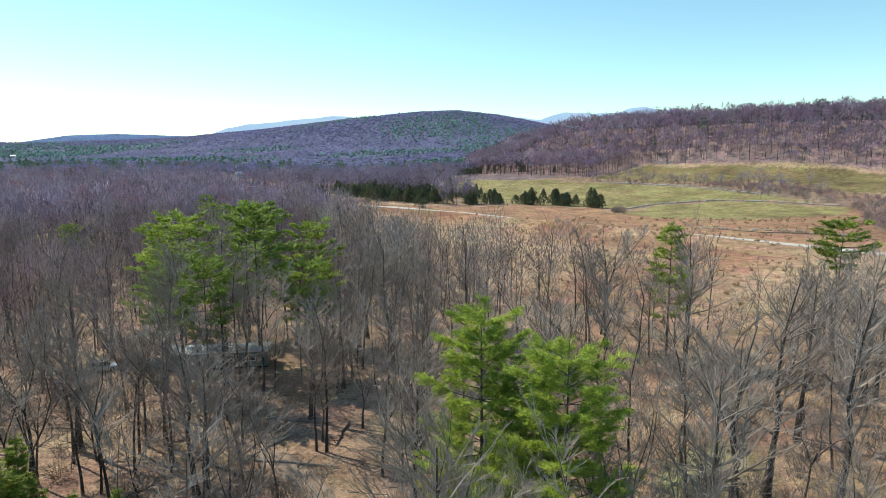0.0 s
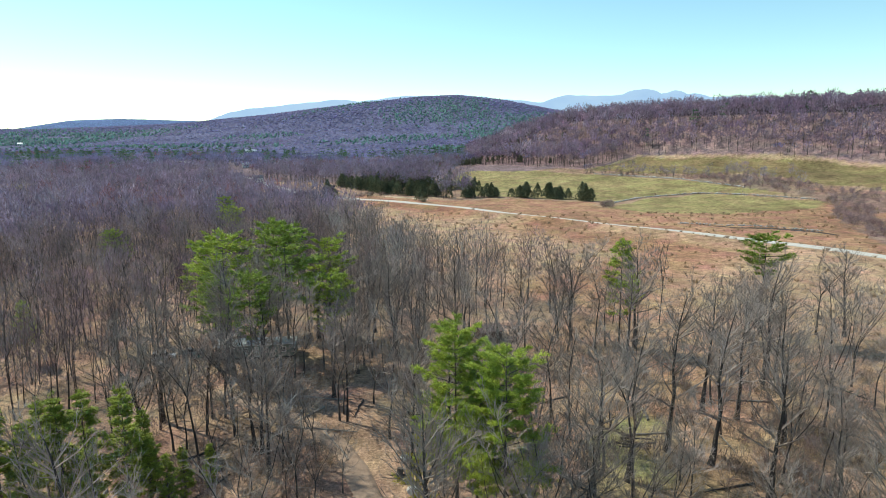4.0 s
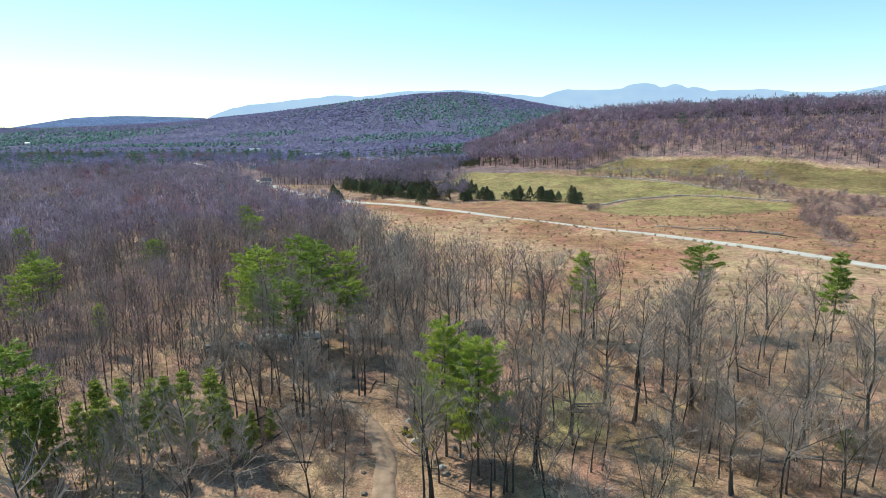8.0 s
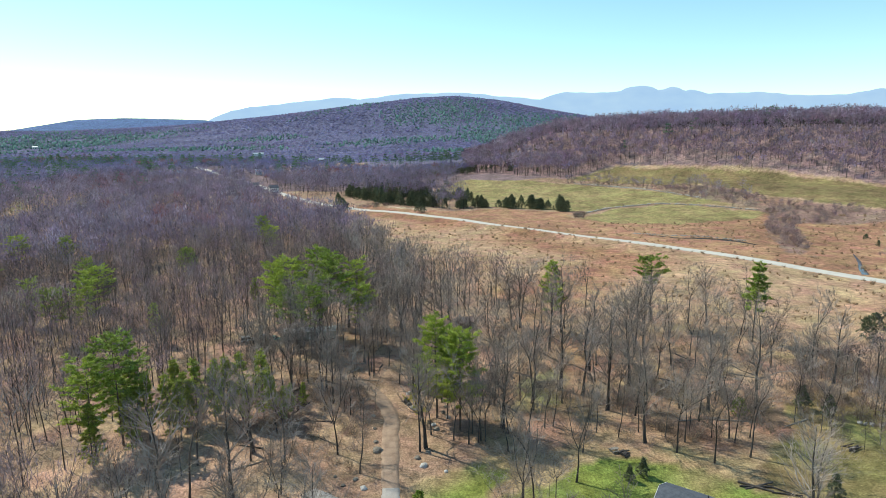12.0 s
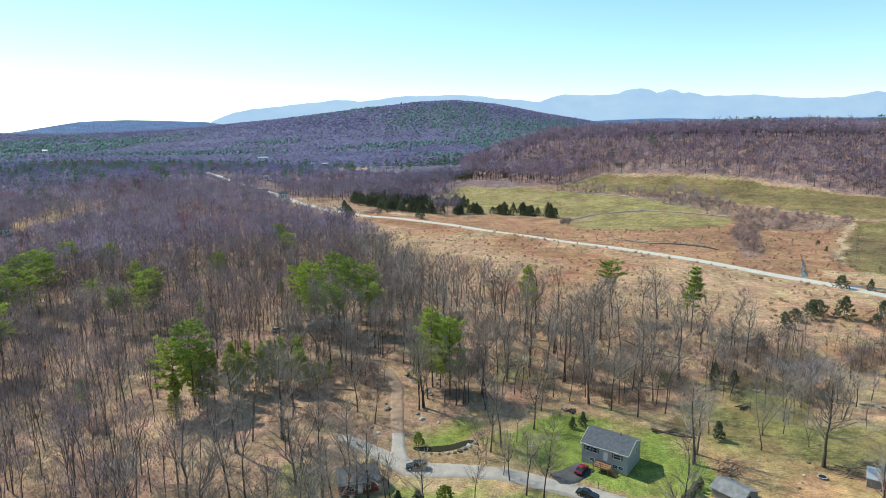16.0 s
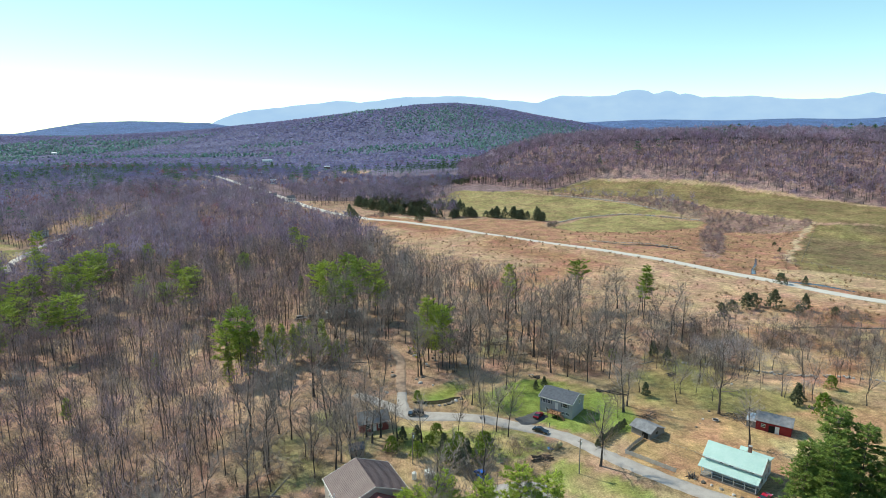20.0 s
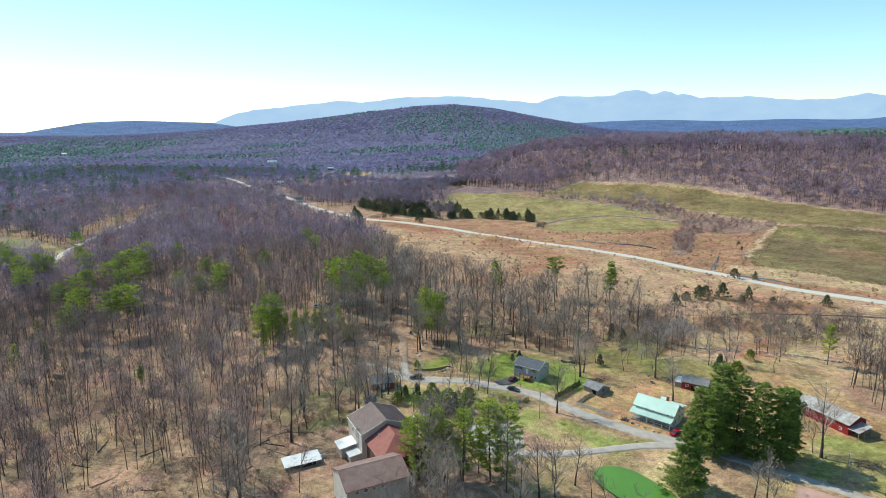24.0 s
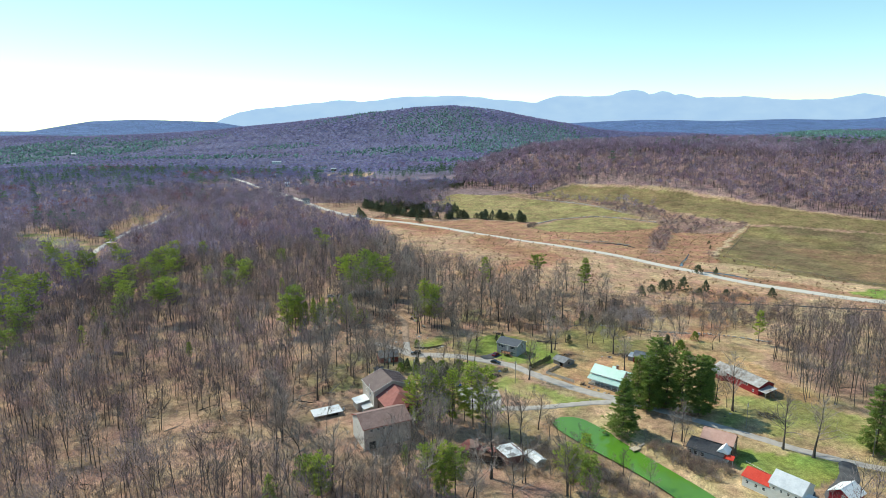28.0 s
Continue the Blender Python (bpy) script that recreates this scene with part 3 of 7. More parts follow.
def build_mountains():
    xs = np.arange(-4700, 4701, 20.0)
    top = np.interp(xs, RANGE_X, RANGE_Y) + 2 * np.sin(xs / 61) + 1.5 * np.sin(xs / 23 + 1)
    rows = []
    for s, yy in ((0.0, 4520), (0.5, 4555), (0.9, 4582), (1.0, 4592), (0.8, 4680), (0.0, 4740)):
        rows.append(np.stack([xs, yy + 0 * xs, 40 + (top - 50) * s], 1))
    v = np.stack(rows)
    k, m = v.shape[:2]
    i = (np.arange(k - 1)[:, None] * m + np.arange(m - 1)[None]).ravel()
    # the mountains emit two pale blues: air haze put in as glow
    mt, n, l, b = material("mountain_haze_glow")
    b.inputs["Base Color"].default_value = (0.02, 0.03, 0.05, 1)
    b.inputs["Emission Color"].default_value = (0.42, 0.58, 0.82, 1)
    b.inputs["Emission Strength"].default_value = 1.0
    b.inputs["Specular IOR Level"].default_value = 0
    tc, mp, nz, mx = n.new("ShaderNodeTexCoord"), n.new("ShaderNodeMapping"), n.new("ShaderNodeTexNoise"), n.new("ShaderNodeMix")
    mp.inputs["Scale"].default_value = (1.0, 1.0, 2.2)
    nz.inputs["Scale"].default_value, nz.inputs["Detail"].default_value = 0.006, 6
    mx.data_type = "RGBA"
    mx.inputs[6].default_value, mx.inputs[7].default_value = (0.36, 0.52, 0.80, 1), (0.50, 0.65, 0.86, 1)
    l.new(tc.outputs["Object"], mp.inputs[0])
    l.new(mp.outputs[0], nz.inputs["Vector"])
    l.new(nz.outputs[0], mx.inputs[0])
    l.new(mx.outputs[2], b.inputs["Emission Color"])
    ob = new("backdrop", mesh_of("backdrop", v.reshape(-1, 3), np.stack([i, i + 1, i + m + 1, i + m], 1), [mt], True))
    tagged(ob, "mountain range on the horizon, its pale haze blue painted as glow", "mountains", kind="structure")


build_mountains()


# ---- trees ----
def seg_mesh(p0, p1, r0, r1):
    """Tapered three-sided limbs; a limb that ends in a point takes three triangles, others six."""
    p0, p1, r0, r1 = (np.asarray(a, dtype=float) for a in (p0, p1, r0, r1))
    d = p1 - p0
    d = d / (np.linalg.norm(d, axis=1)[:, None] + 1e-9)
    ref = np.where(np.abs(d[:, 2:3]) > 0.9, np.array([[1.0, 0, 0]]), np.array([[0, 0, 1.0]]))
    u = np.cross(d, ref)
    u /= np.linalg.norm(u, axis=1)[:, None]
    w = np.cross(d, u)
    ang = [0, 2 * math.pi / 3, 4 * math.pi / 3]
    ring = [u * math.cos(a) + w * math.sin(a) for a in ang]
    cone = r1 <= 0
    V, F, n = [], [], 0
    k = np.nonzero(cone)[0]
    if len(k):
        v = np.stack([p0[k] + ring[j][k] * r0[k, None] for j in range(3)] + [p1[k]], 1)
        b = (np.arange(len(k)) * 4)[:, None]
        F += [b + np.array([[0, 1, 3]]), b + np.array([[1, 2, 3]]), b + np.array([[2, 0, 3]])]
        V.append(v.reshape(-1, 3))
        n += len(k) * 4
    k = np.nonzero(~cone)[0]
    if len(k):
        v = np.stack([p0[k] + ring[j][k] * r0[k, None] for j in range(3)] + [p1[k] + ring[j][k] * r1[k, None] for j in range(3)], 1)
        b = (np.arange(len(k)) * 6)[:, None] + n
        for i in range(3):
            j = (i + 1) % 3
            F += [b + np.array([[i, j, 3 + j]]), b + np.array([[i, 3 + j, 3 + i]])]
        V.append(v.reshape(-1, 3))
    return np.concatenate(V), np.concatenate(F)


def unit(v):
    return v / (np.linalg.norm(v) + 1e-9)


def bare_tree(seed, H=18.0, limbs=16, branches=5, twigs=7, twig_r=0.02, spread=0.30, fork=0.4, lean=0.05, first=0.35, trunk_r=None):
    """Limbs of a leafless tree: lists for the trunk and for the crown."""
    g = np.random.default_rng(seed)
    T, C = [], []
    R = trunk_r or H * 0.0105
    p, d = np.zeros(3), unit(np.array([g.normal(0, lean), g.normal(0, lean), 1.0]))
    stems = []
    hf = H * (fork + g.uniform(-0.08, 0.08))
    k = 4
    for i in range(k):
        q = p + d * hf / k
        ra, rb = R * (1.25 if i == 0 else 1 - 0.45 * i / k), R * (1 - 0.45 * (i + 1) / k)
        T.append((p - (0, 0, 0.4) if i == 0 else p, q, ra, rb))
        p, d = q, unit(d + g.normal(0, 0.05, 3))
    n = g.integers(1, 4)
    for j in range(n):
        a = g.uniform(0, 6.3) + j * 6.283 / n
        dd = unit(d + np.array([math.cos(a), math.sin(a), 0]) * (0.0 if n == 1 else g.uniform(0.25, 0.6)))
        s, pts, r = p.copy(), [p.copy()], R * (0.55 if n == 1 else 0.42)
        m = 5
        L = (H - hf) * g.uniform(0.86, 1.04)
        for i in range(m):
            e = s + dd * L / m
            T.append((s, e, r * (1 - i / m * 0.85), r * (1 - (i + 1) / m * 0.85)))
            s, dd = e, unit(dd + g.normal(0, 0.16, 3) + np.array([0, 0, 0.10]))
            pts.append(e)
        stems.append((np.array(pts), r))
    for i in range(limbs):
        pts, r = stems[i % len(stems)]
        u = g.uniform(0.0, 0.95)
        if i < limbs * 0.15 and first < fork:
            base = T[2][0] + (T[3][1] - T[2][0]) * g.uniform(0, 1)
            u, rr = 0.0, R * 0.3
        else:
            f = u * (len(pts) - 1)
            j = int(f)
            base = pts[j] + (pts[j + 1] - pts[j]) * (f - j)
            rr = r * 0.58 * (1 - 0.65 * u)
        a = g.uniform(0, 6.283)
        el = g.uniform(0.35, 0.95) + 0.2 * u
        dd = np.array([math.cos(a) * math.cos(el), math.sin(a) * math.cos(el), math.sin(el)])
        L = H * spread * (1 - 0.6 * u) * g.uniform(0.7, 1.25)
        s = base
        mid = s + dd * L * 0.5
        d2 = unit(dd + g.normal(0, 0.28, 3) + np.array([0, 0, 0.22]))
        end = mid + d2 * L * 0.5
        C.append((s, mid, rr, rr * 0.6))
        C.append((mid, end, rr * 0.6, rr * 0.2))
        for b in range(branches):
            v = (b + g.uniform(0.3, 1)) / branches
            q = s + (mid - s) * v * 2 if v < 0.5 else mid + (end - mid) * (v * 2 - 1)
            bd = unit(d2 + g.normal(0, 0.5, 3) + np.array([0, 0, 0.2]))
            bl = L * g.uniform(0.28, 0.5)
            be = q + bd * bl
            br = max(rr * 0.3, twig_r * 1.3)
            if twigs:
                C.append((q, be, br, br * 0.5))
            for t in range(max(twigs, 1)):
                w = g.uniform(0.15, 1.0)
                tq = q + (be - q) * w if twigs else q
                td = unit(bd + g.normal(0, 0.45, 3) + np.array([0, 0, 0.25]))
                C.append((tq, tq + td * g.uniform(0.5, 1.0) * max(1.1, bl * 0.75), twig_r, 0))
    return T, C


def segs(lst):
    a = [np.array([s[i] for s in lst]) for i in range(4)]
    return seg_mesh(*a)


def blades(g, centres, k, length, width, up=0.2, flat=0.6):
    """Sprays of needles or leaves: k pointed blades round each centre."""
    n = len(centres)
    c = np.repeat(centres, k, 0)
    d = g.normal(0, 1, (n * k, 3)) * np.array([1, 1, flat]) + np.array([0, 0, up])
    d /= np.linalg.norm(d, axis=1)[:, None]
    s = np.cross(d, g.normal(0, 1, (n * k, 3)))
    s /= np.linalg.norm(s, axis=1)[:, None] + 1e-9
    L = length * g.uniform(0.6, 1.25, (n * k, 1))
    W = width * g.uniform(0.7, 1.3, (n * k, 1))
    v = np.stack([c - d * L * 0.15 + s * W, c - d * L * 0.15 - s * W, c + d * L], 1)
    return v.reshape(-1, 3), np.arange(n * k * 3).reshape(-1, 3)


def pine(seed, H=24.0, base=0.35, R=4.6, sub=6, tufts=2, k=7, blade=0.7, width=0.055, rows=12, taper=0.55, droop=-0.05, limbs=5, gap=0.2):
    """A conifer: whorls of limbs, each with side branchlets that carry flat sprays of needles."""
    g = np.random.default_rng(seed)
    T, cs, ds = [], [], []
    p = np.array([0, 0, -0.4])
    bend = g.normal(0, 0.012, 2)
    for i in range(6):
        q = np.array([bend[0] * H * (i + 1) / 6, bend[1] * H * (i + 1) / 6, H * (i + 1) / 6])
        T.append((p, q, H * 0.0125 * (1 - i / 6.3), H * 0.0125 * (1 - (i + 1) / 6.3)))
        p = q
    for r in range(rows):
        u = (r + g.uniform(0, 0.6)) / rows
        z = H * (base + (1 - base) * u * 0.97)
        prof = (min(1, (u + 0.14) / 0.4) ** 0.7) * (1 - u ** 1.5 * taper) * g.uniform(0.72, 1.15) if taper < 0.9 else (1 - u) ** 0.85 + 0.06
        n = limbs + g.integers(-1, 2)
        a0 = g.uniform(0, 6.28)
        for j in range(n):
            if g.random() < gap * (1 - u):
                continue
            a = a0 + j * 6.283 / n + g.normal(0, 0.25)
            L = R * prof * g.uniform(0.6, 1.2)
            s = np.array([bend[0] * z, bend[1] * z, z])
            out = np.array([math.cos(a), math.sin(a), 0.0])
            side = np.array([-math.sin(a), math.cos(a), 0.0])
            rise = droop + 0.45 * u + g.normal(0, 0.06)
            T.append((s, s + out * L + np.array([0, 0, rise * L]), 0.03 + 0.04 * L / R, 0.012))
            for b in range(max(3, int(sub * min(1.3, L / R + 0.35) + 0.5))):
                t = g.uniform(0.28, 1.0)
                c = s + out * L * t + np.array([0, 0, rise * L * t + 0.12 * L * t * t])
                w = g.choice((-1.0, 1.0)) * g.uniform(0.35, 1.0)
                d = out * (1.1 - abs(w) * 0.6) + side * w + np.array([0, 0, g.uniform(-0.05, 0.22)])
                d /= np.linalg.norm(d)
                bl = L * 0.36 * (1.25 - 0.7 * t) + 0.25
                for q in range(tufts):
                    cs.append(c + d * bl * (q + g.uniform(0.35, 1.0)) / tufts)
                    ds.append(d)
    for i in range(6):
        cs.append(np.array([bend[0] * H + g.normal(0, 0.22), bend[1] * H + g.normal(0, 0.22), H - g.uniform(-0.2, 1.3)]))
        ds.append(np.array([0, 0, 1.0]))
    c, d = np.repeat(np.array(cs), k, 0), np.repeat(np.array(ds), k, 0)
    m = len(c)
    d = d * 0.75 + g.normal(0, 1, (m, 3)) * np.array([0.55, 0.55, 0.3]) + np.array([0, 0, 0.16])
    d /= np.linalg.norm(d, axis=1)[:, None]
    f = np.cross(d, np.array([0, 0, 1.0]) + g.normal(0, 0.5, (m, 3)))
    f /= np.linalg.norm(f, axis=1)[:, None] + 1e-9
    c = c + g.normal(0, 0.09, (m, 3))
    ln, wd = blade * g.uniform(0.55, 1.2, (m, 1)), width * g.uniform(0.7, 1.3, (m, 1))
    v = np.stack([c - d * ln * 0.2 + f * wd, c - d * ln * 0.2 - f * wd, c + d * ln * 0.8], 1)
    return T, (v.reshape(-1, 3), np.arange(m * 3).reshape(-1, 3))


def dense_cone(seed, H=7.0, R=1.8, n=260, k=6, blade=0.55, width=0.12, power=0.75, low=0.06, up=0.5, lumps=0.25):
    """A cedar or clipped evergreen: sprays on a lumpy cone, thick to the ground."""
    g = np.random.default_rng(seed)
    u = g.uniform(0, 1, n) ** 0.8
    a = g.uniform(0, 6.283, n)
    lump = 1 + lumps * np.sin(3 * a + 9 * u + seed) + lumps * 0.6 * np.sin(7 * a - 13 * u)
    r = R * ((1 - u) ** power * np.minimum(1, (u + 0.08) / 0.16)) * lump * g.uniform(0.6, 1.0, n) + 0.08
    c = np.stack([r * np.cos(a), r * np.sin(a), H * (low + (0.96 - low) * u)], 1)
    T = [(np.array([0, 0, -0.3]), np.array([0, 0, H * 0.9]), 0.02 * H, 0.01)]
    return T, blades(g, c, k, blade, width, up=up, flat=1.0)


def make_tree(name, trunk, crown, tmat, cmat, label, category, group, trunk_name="trunk", crown_name="crown"):
    ob = thing(name, None, label, category, group)
    v, f = segs(trunk)
    part(trunk_name, mesh_of(trunk_name, v, f, [tmat], True), tmat, ob)
    v, f = crown
    part(crown_name, mesh_of(crown_name, v, f, [cmat]), cmat, ob)
    return ob


def plant(proto, x, y, scale=1.0, turn=0.0, tilt=0.0, dz=0.0):
    m = pose(x, y, float(land(x, y)) + dz, tilt, 0, turn)
    o = copy_thing(proto, m)
    o.scale = (scale, scale, scale)
    return o


used = set()


def place(protos, i, x, y, scale, turn, label=""):
    """The first of a kind is the built one itself; later ones are copies."""
    p = protos[i % len(protos)]
    if p.name not in used:
        used.add(p.name)
        p.matrix_world = pose(x, y, float(land(x, y)), 0, 0, turn)
        p.scale = (scale, scale, scale)
        o = p
    else:
        o = plant(p, x, y, scale, turn)
    if label:
        tagged(o, label)
    return o


BARK_VERTS = {}


def barked(tree, crown):
    """A joined tree whose first pieces are bark."""
    v, f = both(tree, crown)
    BARK_VERTS[(len(v), float(v[-1, 0]))] = len(tree[0])
    return v, f


def scatter(name, protos, xs, ys, scales, mt, label, category="trees", seed=1, sink=0.0, lean=0.03, spread=0.22):
    """Many trees joined into one mesh."""
    g = np.random.default_rng(seed)
    V, F, M, C, n = [], [], [], [], 0
    tint = g.normal(1, spread, (len(xs), 1)).clip(0.5, 1.6) * (1 + g.normal(0, 0.05, (len(xs), 3)))
    pick = g.integers(0, len(protos), len(xs))
    turn = g.uniform(0, 6.283, len(xs))
    zs = land(xs, ys) - sink
    stretch = g.uniform(0.85, 1.15, len(xs))
    lx, ly = g.normal(0, lean, len(xs)), g.normal(0, lean, len(xs))
    for j, (v, f) in enumerate(protos):
        k = np.nonzero(pick == j)[0]
        if not len(k):
            continue
        c, s = np.cos(turn[k])[:, None], np.sin(turn[k])[:, None]
        sc = np.asarray(scales)[k][:, None]
        z = v[None, :, 2] * sc * stretch[k][:, None]
        x = (v[None, :, 0] * c - v[None, :, 1] * s) * sc + z * lx[k][:, None] + xs[k][:, None]
        y = (v[None, :, 0] * s + v[None, :, 1] * c) * sc + z * ly[k][:, None] + ys[k][:, None]
        V.append(np.stack([x, y, z + zs[k][:, None]], 2).reshape(-1, 3))
        F.append((f[None] + (np.arange(len(k)) * len(v))[:, None, None]).reshape(-1, 3) + n)
        M.append(np.tile(np.asarray(f[:, 0] < BARK_VERTS.get((len(v), float(v[-1, 0])), 0), dtype=np.int32), len(k)))
        C.append(np.repeat(np.concatenate([tint[k], np.ones((len(k), 1))], 1), len(v), 0))
        n += len(k) * len(v)
    if not V:
        return None
    me = mesh_of(name, np.concatenate(V), np.concatenate(F), [mt, WOOD_BARK], protos is clump_protos or protos is spire_protos)
    me.polygons.foreach_set("material_index", np.concatenate(M))
    me.color_attributes.new("tone", "FLOAT_COLOR", "POINT").data.foreach_set("color", np.concatenate(C).astype(np.float32).ravel())
    return tagged(new(name, me), label, category, kind="stuff")


def joined(tc):
    """Trunk and crown lists as one pair of arrays."""
    T, C = tc
    if isinstance(C, tuple):
        v, f = segs(T)
        return np.concatenate([v, C[0]]), np.concatenate([f, C[1] + len(v)])
    return segs(T + C)


def jitter_grid(x0, x1, y0, y1, gap, seed):
    g = np.random.default_rng(seed)
    gx, gy = np.meshgrid(np.arange(x0, x1, gap), np.arange(y0, y1, gap))
    x, y = gx.ravel() + g.uniform(-0.62, 0.62, gx.size) * gap, gy.ravel() + g.uniform(-0.62, 0.62, gx.size) * gap
    return x, y


def off_line(x, y, pts, w):
    """True where a place lies farther than w from a line."""
    c = smooth_line(pts, 6)
    d = np.full(len(x), 1e9)
    for a, b in zip(c[:-1], c[1:]):
        ab = b - a
        t = np.clip(((x - a[0]) * ab[0] + (y - a[1]) * ab[1]) / (ab @ ab), 0, 1)
        d = np.minimum(d, np.hypot(x - a[0] - t * ab[0], y - a[1] - t * ab[1]))
    return d > w


MAIN_ROAD = [(-470, 1050), (-330, 800), (-229, 655), (-133, 493), (-74, 421), (-12, 375)]
LEFT_ROAD = [(-262, 200), (-282, 231), (-299, 310), (-306, 369), (-309, 424), (-325, 520)]
DRIVE = [(-3, 2), (-4.4, 10), (-6, 26), (-8, 48), (-16, 64), (-32, 76), (-50, 84)]
LANE_W = [(-20, 16), (-8, 6.5), (0, 0.5), (10, -0.5)]
CLEAR = [MARSH, SCRUB, FIELD_A, FIELD_B, FIELD_C, PASTURE, THICKET, OPEN, YARD, FAR_LAWN,
         [(-38, -86), (-26, -103), (6, -103), (6, -40), (-20, -38), (-40, -52)], [(14, -100), (50, -100), (50, -82), (14, -82)], [(-14, -22), (4, -22), (4, -8), (-14, -8)],
         [(-48, 96), (-27, 99), (-27, 104), (-48, 102)], HEDGE, [(128, 540), (166, 573), (192, 574), (240, 536), (235, 460), (200, 470), (164, 498)], [(-95, 425), (-140, 500), (-100, 520), (-20, 470), (20, 560), (-10, 400)]]
def foreland(line, depth):
    """The low open strip on the near side of a road."""
    near = []
    for a, b in line:
        r = math.hypot(a, b + 270)
        near.append((a - a / r * depth, b - (b + 270) / r * depth))
    return list(line) + near[::-1]


CLEAR += [foreland([(-229, 655), (-133, 493), (-74, 421), (-12, 375)], 55), foreland([(-262, 200), (-282, 231), (-299, 310), (-306, 369), (-309, 424)], 15), foreland([(-309, 424), (-325, 520)], 20)]
GLADES = [(-70, -78, 16), (-92, -55, 10), (-48, -92, 9), (-110, -30, 8), (-60, 10, 8), (-120, 20, 10), (-95, -98, 10), (-48, 42, 15), (-62, 40, 9), (4, 43, 7)]


def woods(x, y):
    """Where the closed woods stand."""
    k = np.abs(x) < 0.75 * (y + 290) + 25
    k &= y < 640
    for p in CLEAR:
        k &= ~inside(x, y, p)
    for a, b, r in GLADES:
        k &= np.hypot(x - a, y - b) > r
    d = (x - 165) * 0.667 + (y - 566) * 0.745
    k &= (d < 0) & ((x < 20) | (y < 330)) & ((x < 230) | (y < 20))
    k &= off_line(x, y, MAIN_ROAD, 9) & off_line(x, y, LEFT_ROAD, 7) & off_line(x, y, DRIVE, 4.5) & off_line(x, y, LANE_W, 4)
    return k


def twig_cloud(seed, H, R, n, length, width, low=0.36, lobes=5, up=0.55, core=0.35, level=0.0):
    """Fine twig sprays that fill a lobed, ragged crown."""
    g = np.random.default_rng(seed)
    la, lz, lr = g.uniform(0, 6.283, lobes), g.uniform(low + 0.12, 0.86, lobes) * H, g.uniform(0.2, 0.75, lobes) * R
    j = g.integers(0, lobes, n)
    lc = np.stack([np.cos(la) * lr, np.sin(la) * lr, lz], 1)[j]
    d = g.normal(0, 1, (n, 3))
    d /= np.linalg.norm(d, axis=1)[:, None]
    q = lc + d * np.array([R * 0.55, R * 0.55, H * 0.15]) * g.uniform(core, 1, (n, 1))
    q[:, 2] = np.minimum(q[:, 2], H * 0.97 + g.normal(0, 0.3, n))
    out = q - np.array([0, 0, H * 0.35])
    out /= np.linalg.norm(out, axis=1)[:, None]
    t = out * 0.8 + g.normal(0, 0.45, (n, 3)) + np.array([0, 0, up])
    t /= np.linalg.norm(t, axis=1)[:, None]
    s = np.cross(t, g.normal(0, 1, (n, 3)))
    s /= np.linalg.norm(s, axis=1)[:, None] + 1e-9
    k = g.random(n) < level
    t[k, 2] *= 0.25
    t[k] /= np.linalg.norm(t[k], axis=1)[:, None]
    s[k] = np.stack([-t[k, 1], t[k, 0], g.normal(0, 0.2, k.sum())], 1)
    L, W = length * g.uniform(0.6, 1.2, (n, 1)), width * g.uniform(0.6, 1.3, (n, 1))
    v = np.stack([q - t * L * 0.5 + s * W, q - t * L * 0.5 - s * W, q + t * L * 0.5], 1)
    return v.reshape(-1, 3), np.arange(n * 3).reshape(-1, 3)


def both(a, b):
    return np.concatenate([a[0], b[0]]), np.concatenate([a[1], b[1] + len(a[0])])


bare_protos = []
BARE_LABELS = ["tall leafless hardwood tree with a straight grey trunk", "leafless tree with several upright stems", "slender leafless tree with fine grey twigs", "broad leafless tree with spreading limbs", "leafless tree with a forked trunk"]
for s in range(9):
    T, C = bare_tree(100 + s, 18.0, limbs=20 + s % 3, branches=6, twigs=6, twig_r=0.019, trunk_r=(0.46 if s in (3, 8) else 0.2), spread=(0.26, 0.29, 0.22, 0.38, 0.28)[s % 5], fork=(0.45, 0.25, 0.5, 0.3, 0.35)[s % 5])
    bare_protos.append(make_tree("bare_tree", T, both(segs(C), twig_cloud(150 + s, 18.0, (4.0, 4.6, 3.5, 5.4, 4.2)[s % 5], 420, 1.0, 0.016, low=0.25, up=0.4, lobes=16)), BARK, TWIGS, BARE_LABELS[s % 5], "tree", "leafless trees near the houses"))

def simple_tree(seed, H=18.0, limbs=6, r=0.16, stems=2, spread=3.2, limb_r=0.07, sub=0):
    """A leafless tree for the closed woods: bent trunk, leaders and limbs that bend upwards."""
    g = np.random.default_rng(seed)
    f = H * g.uniform(0.26, 0.42)
    a = np.array([g.normal(0, 0.25), g.normal(0, 0.25), f])
    S = [(np.array([0, 0, -0.5]), a, r * 1.15, r * 0.8)]
    for i in range(stems):
        q = a + np.array([g.normal(0, 1.5), g.normal(0, 1.5), (H - f) * 0.86])
        S.append((a, q, r * (0.8 if stems == 1 else 0.62), 0))
        for j in range(limbs // stems):
            u = g.uniform(0.0, 0.75)
            c, t = a + (q - a) * u, g.uniform(0, 6.283)
            L = spread * (1.1 - 0.6 * u) * g.uniform(0.6, 1.2)
            e = c + np.array([math.cos(t) * L, math.sin(t) * L, L * g.uniform(0.7, 1.6)])
            S.append((c, e, limb_r * (1 - 0.5 * u), 0))
            for k in range(sub):
                b = c + (e - c) * g.uniform(0.25, 0.8)
                S.append((b, b + (e - c) * 0.3 + np.array([*g.normal(0, 0.25 * L, 2), L * g.uniform(0.25, 0.7)]), limb_r * 0.5, 0))
    return segs(S)


